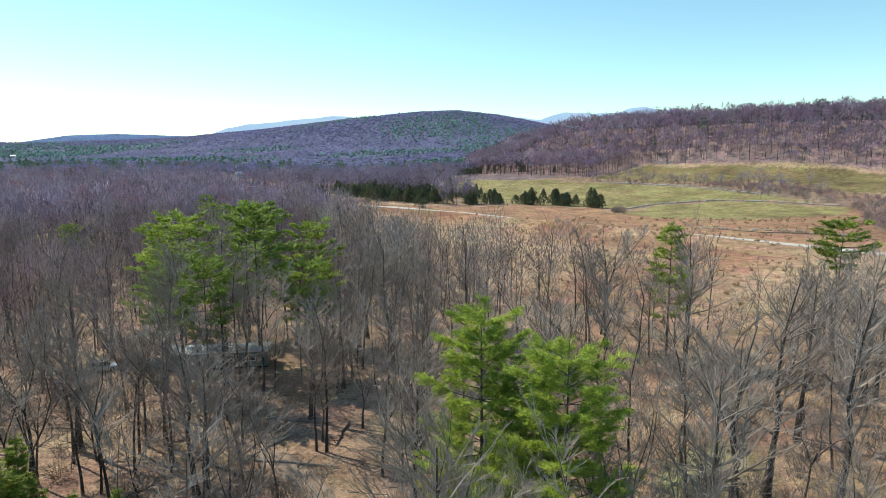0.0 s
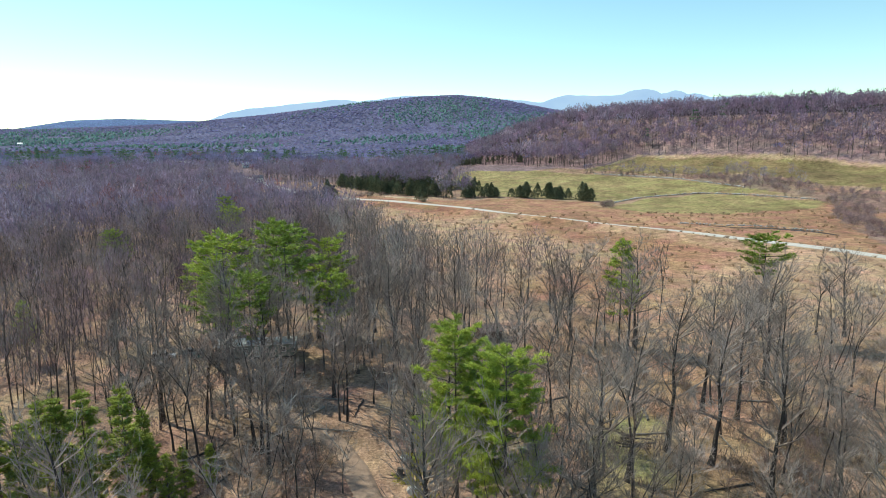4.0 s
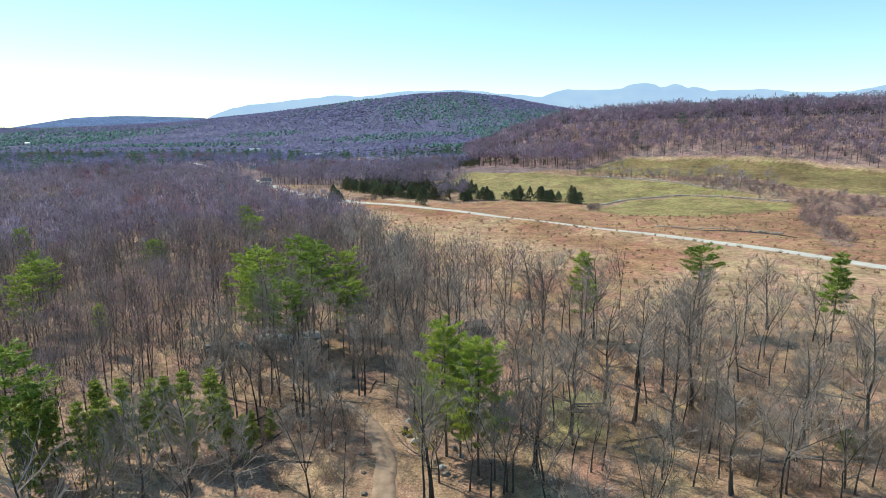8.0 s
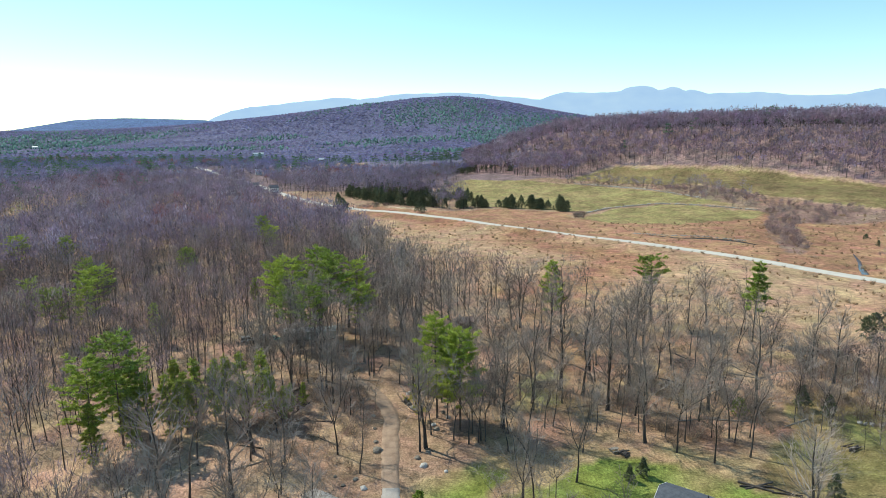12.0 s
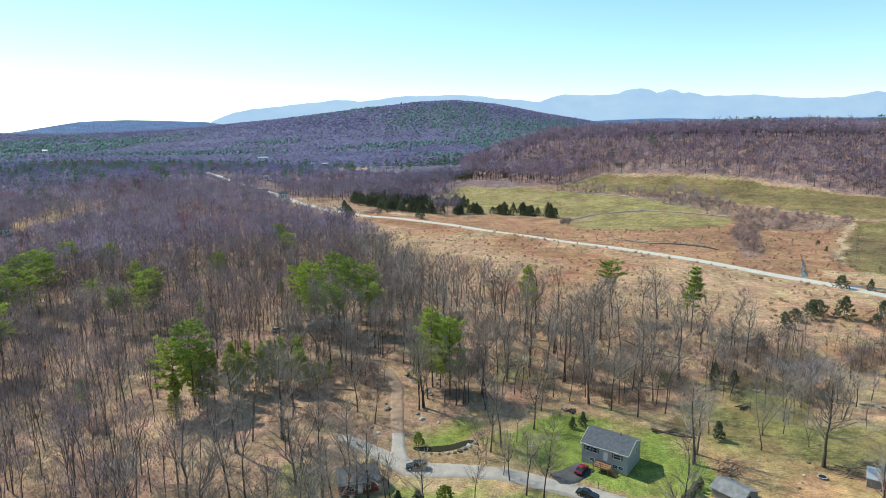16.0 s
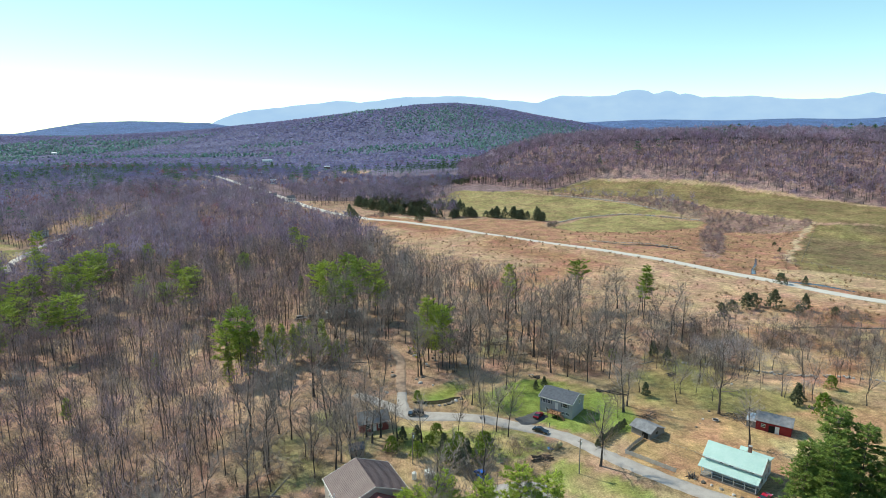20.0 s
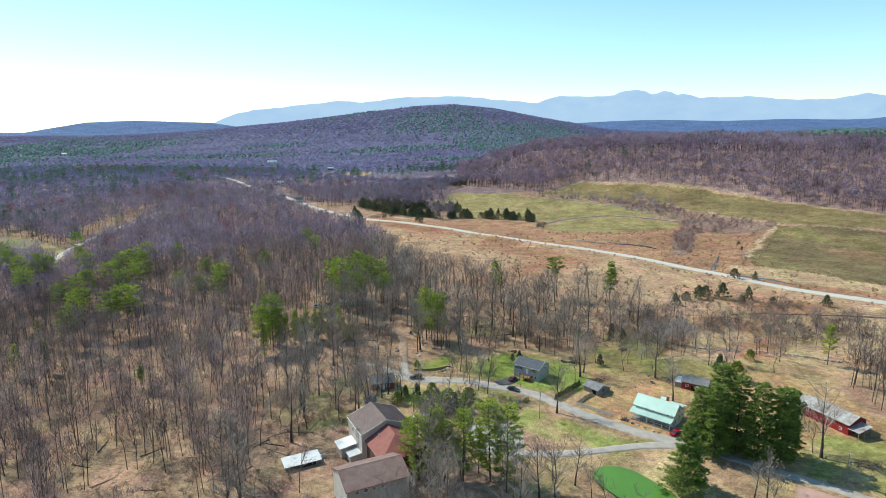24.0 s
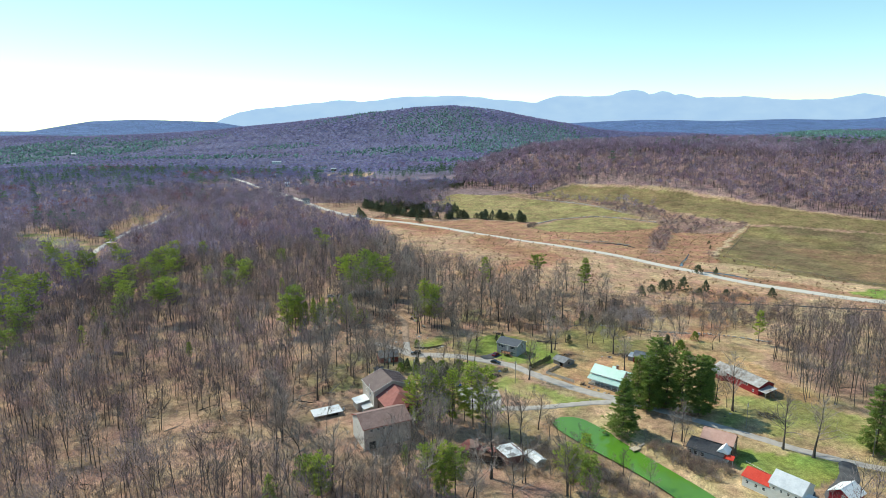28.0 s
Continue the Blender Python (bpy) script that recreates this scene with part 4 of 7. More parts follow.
mid_protos = [barked(simple_tree(200 + s, 18.0, 8, 0.125, 1 + s % 3, 3.9, 0.055, 1), twig_cloud(250 + s, 18.0, (4.3, 5.0, 3.7)[s % 3], 250, 1.5, 0.048, low=0.28, up=0.4, lobes=14)) for s in range(8)]
light_protos = [barked(simple_tree(300 + s, 18.0, 3, 0.12, 1), twig_cloud(350 + s, 18.0, 5.4, 84, 2.0, 0.17, low=0.3, up=0.3, lobes=10, level=0.15)) for s in range(6)]


def tiny_tree(seed, n, width, H=16.0, R=3.6, length=2.6, level=0.4):
    return barked(segs([(np.array([0, 0, -0.5]), np.array([0, 0, H * 0.75]), 0.17, 0)]), twig_cloud(seed, H, R, n, length, width, low=0.42, lobes=4, up=0.1, level=level))


tiny_protos = [tiny_tree(400 + s, 42, 0.3, 16.0, 5.6, 2.5, 0.2) for s in range(6)]


def crown_dome(seed, R=4.0, H=3.2, n=5):
    """A far tree seen as one small ragged crown: an uneven rim and a top off its middle."""
    g = np.random.default_rng(seed)
    a = np.arange(n) * 6.283 / n + g.normal(0, 0.3, n)
    r = R * g.uniform(0.6, 1.25, n)
    rim = np.stack([np.cos(a) * r, np.sin(a) * r, H * g.uniform(-0.2, 0.35, n)], 1)
    top = np.array([[g.normal(0, 0.25) * R, g.normal(0, 0.25) * R, H]])
    i = np.arange(n)
    return np.concatenate([rim, top]), np.stack([i, (i + 1) % n, np.full(n, n)], 1)


clump_protos = [crown_dome(500 + s, (3.8, 4.8, 4.2)[s % 3], (1.8, 2.5, 3.2)[s % 3]) for s in range(8)]
spire_protos = [crown_dome(540 + s, (3.4, 4.2)[s % 2], (5.0, 7.0, 6.0)[s % 3]) for s in range(6)]


# woods on the flat: nearest trees singly, the rest joined
wx, wy = jitter_grid(-420, 420, -140, 640, 5.3, 11)
k = woods(wx, wy)
wx, wy = wx[k], wy[k]
gg = np.random.default_rng(5)
thin = gg.random(len(wx)) < np.where(wy > 330, 0.55, np.where((wx > 68) & (wy < 130), 0.13, np.where((wx > 12) & (wy < 130), 0.26, np.where((wx > -48) & (wx < -6) & (wy > -48) & (wy < 14), 0.42, np.where((wx > -78) & (wx < -20) & (wy > 16) & (wy < 52), 0.36, np.where((wx > -60) & (wy > -10) & (wy < 110), 0.52, 0.85))))))
wx, wy = wx[thin], wy[thin]
near = (wx > -45) & (wx < 105) & (wy > -128) & (wy < 118)
order = np.argsort(np.hypot((wx - 25) / 1.1, wy - 10) + np.where(near, 0, 1e6))
single = np.zeros(len(wx), dtype=bool)
single[order[:min(246, int(near.sum()))]] = True
for j, i in enumerate(np.nonzero(single)[0]):
    place(bare_protos, j, wx[i], wy[i], float(gg.uniform(0.85, 1.32)), float(gg.uniform(0, 360)))
rest = ~single
rx, ry = wx[rest], wy[rest]
dist = np.hypot(rx - 5, ry + 90)
fringe = (ry > 95) & (ry < 360) & (rx > -75) & (rx < 150) & ((ry - np.interp(rx, [-70, -30, 5, 45, 80, 110, 145], [345, 232, 162, 127, 118, 106, 86])) > -75)
redness = np.sin(rx / 60 + 1) * np.sin(ry / 75 + 0.4) + gg.normal(0, 0.35, len(rx))
red = (redness > 1.15) & (ry > 180) & ~fringe
sc = gg.uniform(0.8, 1.26, len(rx)) * np.where(fringe, 1.02, 1.0)
low = inside(rx, ry, foreland([(-262, 200), (-282, 231), (-299, 310), (-306, 369), (-309, 424)], 95)) | inside(rx, ry, foreland([(-229, 655), (-133, 493), (-74, 421)], 105))
sc = sc * np.where(low, 0.5, 1.0)
close = (dist < 330) & (np.abs(rx) < 210)
for nm, kk, pr, mt, lb in (
        ("woodland", close & ~fringe & ~red, mid_protos, NEAR_TWIGS, "dense leafless grey-brown woodland over leaf litter"),
        ("woodland", close & fringe & ~red, mid_protos, SILVER_TWIGS, "belt of silvery leafless trees along the marsh"),
        ("woodland", ~close & ~red, light_protos, HAZED_TWIGS, "leafless woods stretching into the distance, tinted purple-blue as painted haze"),
        ("woodland", red, light_protos, RED_TWIGS, "leafless maples tinged red with buds")):
    scatter(nm, pr, rx[kk], ry[kk], sc[kk], mt, lb, "woods", seed=len(rx[kk]))

# the wooded ridge and the plain beyond
hx, hy = jitter_grid(-1300, 1100, 90, 1150, 6.4, 21)
d = (hx - 165) * 0.667 + (hy - 566) * 0.745
e = (hx - 165) * 0.745 - (hy - 566) * 0.667
k = (np.abs(hx) < 0.75 * (hy + 290) + 40) & (inside(hx + 3 * np.sin(hy / 15), hy, RIDGE_WOOD) | ((hy > 632) & (d < 0)) | (hx < -420))
for p in CLEAR:
    k &= ~inside(hx, hy, p)
k &= off_line(hx, hy, MAIN_ROAD, 10)
k &= ~(((hy > 660) & (d < -20) & (hx > -250) & (hx < 130)) & (gg.random(len(hx)) < 0.45))
for (a, b, r) in ((-190, 1020, 40), (-330, 720, 35), (-620, 760, 40)):
    k &= np.hypot((hx - a) / 1.6, hy - b) > r
k &= (((d > -60) & (d < 200)) | (gg.random(len(hx)) < 0.62))
hx, hy, d = hx[k], hy[k], d[k]
on_ridge = inside(hx, hy, RIDGE_WOOD)
redh = (np.sin(hx / 90) * np.sin(hy / 70 + 1) + gg.normal(0, 0.4, len(hx)) > 0.9) & ~on_ridge
scatter("woodland", tiny_protos, hx[on_ridge], hy[on_ridge], gg.uniform(0.95, 1.4, on_ridge.sum()), HILL_TWIGS, "leafless purple-brown woods covering the ridge", "woods", 31)
# blue-violet in both twig colours is painted haze, stronger on the farther trees
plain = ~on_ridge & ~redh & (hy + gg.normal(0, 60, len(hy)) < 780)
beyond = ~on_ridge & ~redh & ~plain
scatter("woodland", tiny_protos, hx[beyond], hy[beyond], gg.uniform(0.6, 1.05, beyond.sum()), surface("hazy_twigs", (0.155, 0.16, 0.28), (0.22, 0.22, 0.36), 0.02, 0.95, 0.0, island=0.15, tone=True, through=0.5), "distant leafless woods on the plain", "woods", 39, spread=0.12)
scatter("woodland", tiny_protos, hx[plain], hy[plain], gg.uniform(0.7, 1.15, plain.sum()), surface("plain_haze_twigs", (0.165, 0.155, 0.25), (0.265, 0.245, 0.365), 0.02, 0.95, 0.0, island=0.25, tone=True, through=0.45), "leafless woods on the plain", "woods", 32)
scatter("woodland", tiny_protos, hx[redh], hy[redh], gg.uniform(0.7, 1.1, redh.sum()), RED_TWIGS, "distant leafless maples tinged red with buds", "woods", 33)
fx, fy = jitter_grid(-2100, 2100, 1120, 2300, 8.6, 22)
k = (np.abs(fx) < 0.75 * (fy + 290) + 60)
FAR_GLADES = ((-1105, 1560, 26), (-1100, 1765, 18), (90, 1150, 40), (-433, 1362, 14), (-265, 1200, 22))
for (a, b, r) in FAR_GLADES:
    k &= np.hypot((fx - a) / 2.2, fy - b) > r
k &= gg.random(len(fx)) < np.interp(fy, [1120, 1500], [0.95, 0.8])
fx, fy = fx[k], fy[k]
# evergreens stand in drifts among the leafless trees, thickest on the lower slopes
drift = 0.9 * np.sin(fy / 150 + 1.3 * np.sin(fx / 310) + 2.2) + 0.9 * np.sin(fx / 240 + fy / 420 + 2.4) + 0.45 * np.sin(fx / 67 - fy / 83) + gg.normal(0, 0.42, len(fx))
ever = drift > np.interp(fx, [-900, -200, 300, 800], [0.95, 0.85, 0.6, 0.5]) + np.interp(fy, [1950, 2100], [0, 0.3])
for (a, b, ra, rb) in ((-750, 1465, 230, 26), (-520, 1500, 130, 22), (-180, 1520, 130, 34), (-60, 1560, 150, 22), (-480, 1640, 110, 26), (250, 1540, 210, 60), (360, 1660, 140, 60), (60, 1330, 150, 24), (480, 1480, 130, 50), (-1250, 1680, 90, 24), (-950, 1260, 120, 20)):
    ever |= np.hypot((fx - a) / ra, (fy - b) / (rb * 1.5)) + gg.normal(0, 0.3, len(fx)) < 0.85
bare = ~ever
red_far = bare & (np.sin(fx / 130 + 2) * np.sin(fy / 90) + gg.normal(0, 0.3, len(fx)) > 0.95)
bare &= ~red_far
# the far hill's crowns carry air haze as a blue-violet base colour
scatter("woodland", clump_protos, fx[bare], fy[bare], gg.uniform(0.7, 1.3, bare.sum()), surface("far_hill_haze_twigs", (0.165, 0.17, 0.325), (0.225, 0.222, 0.395), 0.006, 0.95, 0.0, island=0.18, tone=True, through=0.5), "leafless woods on the far hill", "woods", 34, spread=0.16)
scatter("woodland", clump_protos, fx[red_far], fy[red_far], gg.uniform(0.7, 1.2, red_far.sum()), surface("far_maple_haze_twigs", (0.215, 0.17, 0.31), (0.265, 0.205, 0.36), 0.006, 0.95, 0.0, island=0.1, tone=True, through=0.5), "distant maples tinged red under painted blue haze on the far hill", "woods", 40, spread=0.12)

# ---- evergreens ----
# pale blue-green here is evergreen colour with distance haze mixed in
scatter("evergreen_woods", spire_protos, fx[ever], fy[ever], gg.uniform(0.6, 1.2, int(ever.sum())), surface("far_haze_evergreens", (0.09, 0.18, 0.185), (0.145, 0.265, 0.225), 0.02, 0.9, 0.0, island=0.25, tone=True, through=0.3), "evergreens on the far hill, green turned bluish by painted haze", "woods", 35, spread=0.2)
# evergreens among the woods on the plain and along the ridge top
ex, ey = [], []
for (a, b, ra, rb, n) in ((-330, 900, 170, 80, 50), (-700, 900, 150, 40, 40), (-480, 620, 60, 25, 12), (-800, 760, 90, 30, 20), (-300, 1000, 100, 30, 30), (-120, 900, 60, 20, 20), (-600, 960, 200, 110, 50), (-200, 760, 40, 15, 8), (-900, 1000, 260, 90, 50), (-560, 560, 60, 30, 10), (-470, 700, 30, 20, 8), (30, 1000, 110, 40, 90), (-700, 1060, 260, 70, 90), (-400, 361, 12, 16, 4), (-372, 350, 14, 22, 6), (-349, 437, 8, 10, 2), (-390, 470, 25, 20, 5), (-322, 565, 10, 25, 6), (-362, 604, 8, 10, 2), (-414, 636, 8, 10, 2), (-616, 669, 15, 20, 5), (-520, 800, 180, 90, 24), (700, 880, 260, 50, 60), (520, 610, 90, 30, 34), (620, 620, 110, 60, 70), (560, 530, 70, 25, 30), (-509, 1028, 50, 20, 14), (-390, 760, 30, 30, 14), (-738, 863, 90, 40, 24), (362, 600, 4, 6, 2), (480, 720, 120, 40, 8), (420, 600, 120, 60, 5), (250, 590, 40, 14, 5), (330, 640, 60, 30, 6)):
    q = np.random.default_rng(int(abs(a) + b)).normal(0, 0.5, (n, 2))
    ex.append(a + q[:, 0] * ra)
    ey.append(b + q[:, 1] * rb)
ex, ey = np.concatenate(ex), np.concatenate(ey)
scatter("evergreen_woods", [joined((t[:6], c)) for t, c in (pine(650 + s, 19.0, 0.3, 4.6, 3, 1, 2, 2.4, 0.55, rows=6, limbs=4, gap=0.1) for s in range(3))], ex, ey, gg.uniform(0.7, 1.1, len(ex)), surface("plain_evergreens", (0.085, 0.165, 0.11), (0.165, 0.26, 0.135), 0.05, 0.8, 0.0, island=0.35, through=0.25), "scattered green pines in the leafless woods", "woods", 36)

# red cedars by the field
cedars = [make_tree("cedar_tree", *dense_cone(700 + s, (9.5, 8.0, 10.5, 7.5, 9.0)[s], (4.0, 4.4, 3.5, 4.2, 3.8)[s], 210, 5, 1.0, 0.24, (0.6, 0.42, 0.75, 0.48, 0.55)[s], 0.02, 0.8, 0.38), PINE_BARK, CEDAR, "dark green bushy cedar at the edge of the field", "tree", "cedars by the field") for s in range(5)]
ci = 0
cg = np.random.default_rng(71)
for (ax, ay, bx, by, n, w) in ((-84, 512, -50, 462, 26, 14), (-50, 462, -16, 428, 24, 12), (-16, 428, 24, 420, 16, 7), (24, 420, 40, 416, 7, 5), (50, 416, 64, 408, 10, 6), (74, 412, 84, 404, 9, 5), (94, 398, 101, 390, 6, 3), (-80, 560, -10, 490, 40, 26), (-20, 500, 30, 460, 26, 18), (-60, 600, 0, 560, 16, 16)):
    for i in range(n):
        u = cg.uniform(0, 1)
        place(cedars, ci, ax + (bx - ax) * u + cg.normal(0, w * 0.45), ay + (by - ay) * u + cg.normal(0, w * 0.35), float(cg.uniform(0.7, 1.25)), float(cg.uniform(0, 360)))
        ci += 1
for (x, y, s) in ((97, 392, 0.9), (-80, 420, 1.1), (-84, 426, 1.2), (-77, 415, 0.9), (-16, 392, 0.8), (-12, 389, 0.7), (193, 154, 0.8), (204, 150, 0.55), (144, 105, 0.7), (152, 108, 0.9), (165, 108, 1.0), (158, 113, 0.8), (178, 105, 0.8), (172, 100, 0.6), (213, 92, 0.7), (135, 96, 0.7), (188, 98, 0.5), (238, 240, 0.35), (246, 262, 0.4), (300, 58, 0.8), (305, 60, 0.7)):
    place(cedars, ci, x, y, s, ci * 47.0)
    ci += 1
# the dark cedar wood further back
qx, qy = np.random.default_rng(72).normal(0, 1, (2, 150))
scatter("evergreen_woods", [joined(dense_cone(720 + s, 9.0, 2.6, 50, 4, 1.6, 0.45, 0.6)) for s in range(3)], -10 + qx * 45, 690 + qy * 22, gg.uniform(0.7, 1.3, 150), CEDAR, "dark cedar thicket beyond the field", "woods", 37)
qx, qy = np.random.default_rng(73).normal(0, 1, (2, 40))
scatter("evergreen_woods", [joined(dense_cone(730 + s, 8.0, 2.6, 50, 4, 1.6, 0.45, 0.6)) for s in range(3)], 70 + qx * 35, 700 + qy * 35, gg.uniform(0.6, 1.2, 40), CEDAR, "scattered dark cedars in rough pasture", "woods", 38)

# white pines
pines = [make_tree("pine_tree", *pine(800 + s, 24.0, (0.4, 0.34, 0.44)[s % 3], (7.4, 6.4, 6.8)[s % 3], 12, 2, 8, 0.95, 0.105, rows=10, limbs=5, gap=0.15), PINE_BARK, (NEEDLES, BRIGHT_NEEDLES)[s % 2], "tall green white pine with tiers of feathery boughs", "tree", "white pines") for s in range(4)]
slim = [make_tree("pine_tree", *pine(821, 22.0, 0.6, 4.4, 10, 2, 9, 0.8, 0.075, rows=9, limbs=5, taper=0.4), PINE_BARK, NEEDLES, "slender pine with a bare lower trunk", "tree", "white pines")]
young = [make_tree("pine_tree", *pine(840 + s, 15.0, (0.34, 0.28, 0.4)[s], (2.4, 2.8, 2.2)[s], 9, 2, 8, 0.5, 0.06, rows=13, limbs=5, taper=0.8, gap=0.45), PINE_BARK, (NEEDLES, BRIGHT_NEEDLES)[s % 2], "young green pine in the leafless woods", "tree", "white pines") for s in range(3)]
PINES = [(-38, 117, 1.1), (-24, 111, 0.95), (-34, 85, 0.88), (-45, 104, 1.05), (-31, 100, 1.14), (-52, 115, 0.9), (-43, 92, 0.78), (-21, 94, 0.78),
         (-63.7, 35.1, 1.05), (-66, 29, 0.9), (-187, 144, 1.0), (-184, 153, 1.05), (-171, 140, 1.1), (-165, 119, 1.0), (-169, 112, 0.9), (-185, 130, 0.95), (-186, 109, 0.95), (-187, 98, 0.9), (-189, 87, 0.85), (-173, 78, 0.85), (-159, 44, 0.8), (-165, 60, 0.9), (-147, 59, 1.0), (-143, 66, 1.05),
         (-267, 160, 0.95), (-244, 137, 1.0), (-238, 146, 1.0), (-224, 112, 0.95), (-234, 150, 0.9), (-286, 184, 0.9), (-255, 99, 1.0), (-228, 72, 1.05), (-227, 84, 1.0), (-234, 62, 0.95), (-208, 44, 1.0), (-211, 29, 1.0), (-195, 18, 0.95), (-202, 8, 0.9), (-137, 152, 0.8), (-120, 129, 0.9), (-123, 108, 0.8), (-116, 114, 0.85),
         (-176, 203, 0.75), (-197, 199, 0.8), (-107, 176, 0.75), (-144, 127, 0.7), (-234, 183, 0.85), (-220, 166, 0.85), (-183, -7, 0.8), (-265, 233, 0.85), (-96, 250, 0.8), (-84, 224, 0.75)]
for i, (x, y, s) in enumerate(PINES):
    place(pines, i, x, y, s, i * 77.0)
for i, (x, y, s) in enumerate([(39.2, 104, 1.0), (73, 111, 1.05), (99, 94, 1.13)]):
    place((young, slim, young)[i], (1, 1, 2)[i], x, y, s * (1.6, 1.02, 1.5)[i], i * 50.0 + 20)
YOUNG = [(-91, 28, 0.7), (-88, 103, 0.75), (-64, 130, 0.7), (-176, 49, 0.7), (-162, 13, 0.75), (-153, 18, 0.75), (-110, 190, 0.7), (165, 12, 0.9), (-104, -2, 0.6)]
for i, (x, y, s) in enumerate(YOUNG):
    place(young, i, x, y, s * 1.28, i * 61.0)
# the thicket of young pines, green almost to the ground
thicket = [make_tree("pine_tree", *pine(845 + s, 15.0, (0.14, 0.2, 0.1)[s], (2.5, 2.2, 2.8)[s], 10, 2, 8, 0.5, 0.06, rows=16, limbs=5, taper=0.85, droop=-0.12, gap=0.35), PINE_BARK, THICKET_NEEDLES, "slender olive-green young pine in a thicket", "tree", "young pines in the thicket") for s in range(3)]
for i, (x, y, h) in enumerate([(-50.8, 43.2, 16.1), (-44.3, 44.9, 15.8), (-41.3, 44.9, 16.3), (-36.2, 44.3, 17.0), (-58.2, 35.6, 15.9), (-54.4, 36.8, 15.0), (-62.8, 38.6, 19.1), (-46.2, 41.7, 14.2), (-52.2, 40.4, 13.8), (-36.4, 49, 12.0), (-51.4, 35.6, 14.2), (-47.5, 46.5, 14.5), (-39, 41.5, 11.0), (-34.5, 46, 10.5), (-31.5, 44.2, 8.6), (-30.7, 47, 8.0), (-28.2, 48.9, 7.4), (-60, 31.5, 14.5), (-67, 42, 15.0), (-56, 45, 15.5), (-65, 26, 14.0)]):
    place(thicket, i, x, y, h / 15.0, i * 61.0)
yel = make_tree("pine_tree", *pine(850, 12.0, 0.15, 3.2, 7, 3, 10, 0.42, 0.028, rows=9, limbs=4, taper=0.6, gap=0.45), PINE_BARK, GOLD_NEEDLES, "yellowing pine with sparse boughs", "tree", "white pines")
place([yel], 0, -0.6, 43.5, 1.05, 0.0)
fine = [make_tree("pine_tree", *pine(870 + s, 24.0, 0.24, 5.8, 20, 4, 15, 0.42, 0.026, rows=17, limbs=5, gap=0.25, taper=0.6), PINE_BARK, BRIGHT_NEEDLES, "tall yellow-green white pine beside the dirt track", "tree", "white pines") for s in range(2)]
bright = [make_tree("pine_tree", *pine(875 + s, 24.0, (0.17, 0.1)[s], (5.0, 5.6)[s], 12, 2, 9, 0.65, 0.07, rows=16, limbs=5, gap=0.2), PINE_BARK, BRIGHT_NEEDLES, "yellow-green pine behind the big house", "tree", "white pines") for s in range(2)]
# pines and young spruces behind the big house and round the pond
for i, (x, y, s) in enumerate([(3.2, 45.0, 1.0), (8.4, 39.0, 0.99), (5.6, 44.5, 0.82)]):
    place(fine, i, x, y, s, i * 97.0)
for i, (x, y, s) in enumerate([(24, -69, 1.0), (28.5, -70, 0.94), (16.5, -69, 0.9), (4.5, -68.5, 0.8), (9, -66.5, 0.86), (1.2, -64, 0.66), (12.5, -69, 0.74), (14, -112, 0.72), (-22, -114, 0.62), (57.5, -96.5, 0.5), (51.5, -108, 0.55)]):
    place(bright, i, x, y, s, i * 67.0)
NEARP = [(21, -65, 0.7), (9, -108, 0.62), (17, -112, 0.68), (13, -115, 0.7), (-25, -113, 0.6), (-20, -117, 0.66), (-33, -122, 0.7), (50, -108, 0.6), (54, -116, 0.65), (2, -99, 0.5)]
for i, (x, y, s) in enumerate(NEARP):
    place(pines if i % 3 else young, i, x, y, s * (1.35 if i % 3 == 0 else 1.0), i * 53.0)
# dark spruces by the lane
spruces = [make_tree("spruce_tree", *pine(860 + s, 25.0, (0.05, 0.04, 0.04)[s % 3], (5.8, 7.6, 6.4)[s % 3], (9, 13, 9)[s % 3], 3, 8, 0.7, 0.09, rows=(22, 25, 22)[s % 3], limbs=7, taper=(0.6, 1.0, 0.7)[s % 3], droop=-0.25, gap=0.05), PINE_BARK, DARK_NEEDLES, "large dark green spruce beside the lane", "tree", "spruces by the lane") for s in range(3)]
for i, (x, y, s) in enumerate([(90, -57, 0.92), (76.0, -72.5, 0.8), (101, -59.5, 0.98), (97, -55, 1.0), (107, -61, 0.94), (94, -51, 1.08), (111, -57, 0.86), (87, -52, 0.8), (153, -88, 0.95), (158, -96, 0.85), (150, -104, 0.8), (162, -84, 0.8)]):
    place(spruces, 1 if i == 1 else (0, 2)[i % 2], x, y, s, i * 71.0, "dark conical spruce at the pond's bank" if i == 1 else "")
# small evergreens in the yards
shrubs = [make_tree("evergreen_shrub", *dense_cone(880 + s, 4.0, (1.3, 2.0, 1.7)[s % 3], 190, 6, 0.45, 0.11, (0.75, 0.42, 0.5)[s % 3]), PINE_BARK, (CEDAR, YELLOW_GREEN, NEEDLES)[s % 3], ("small dark evergreen shrub in the yard", "rounded yellow-green shrub in the yard", "bushy green shrub in the yard")[s], "shrub", "evergreen shrubs") for s in range(3)]
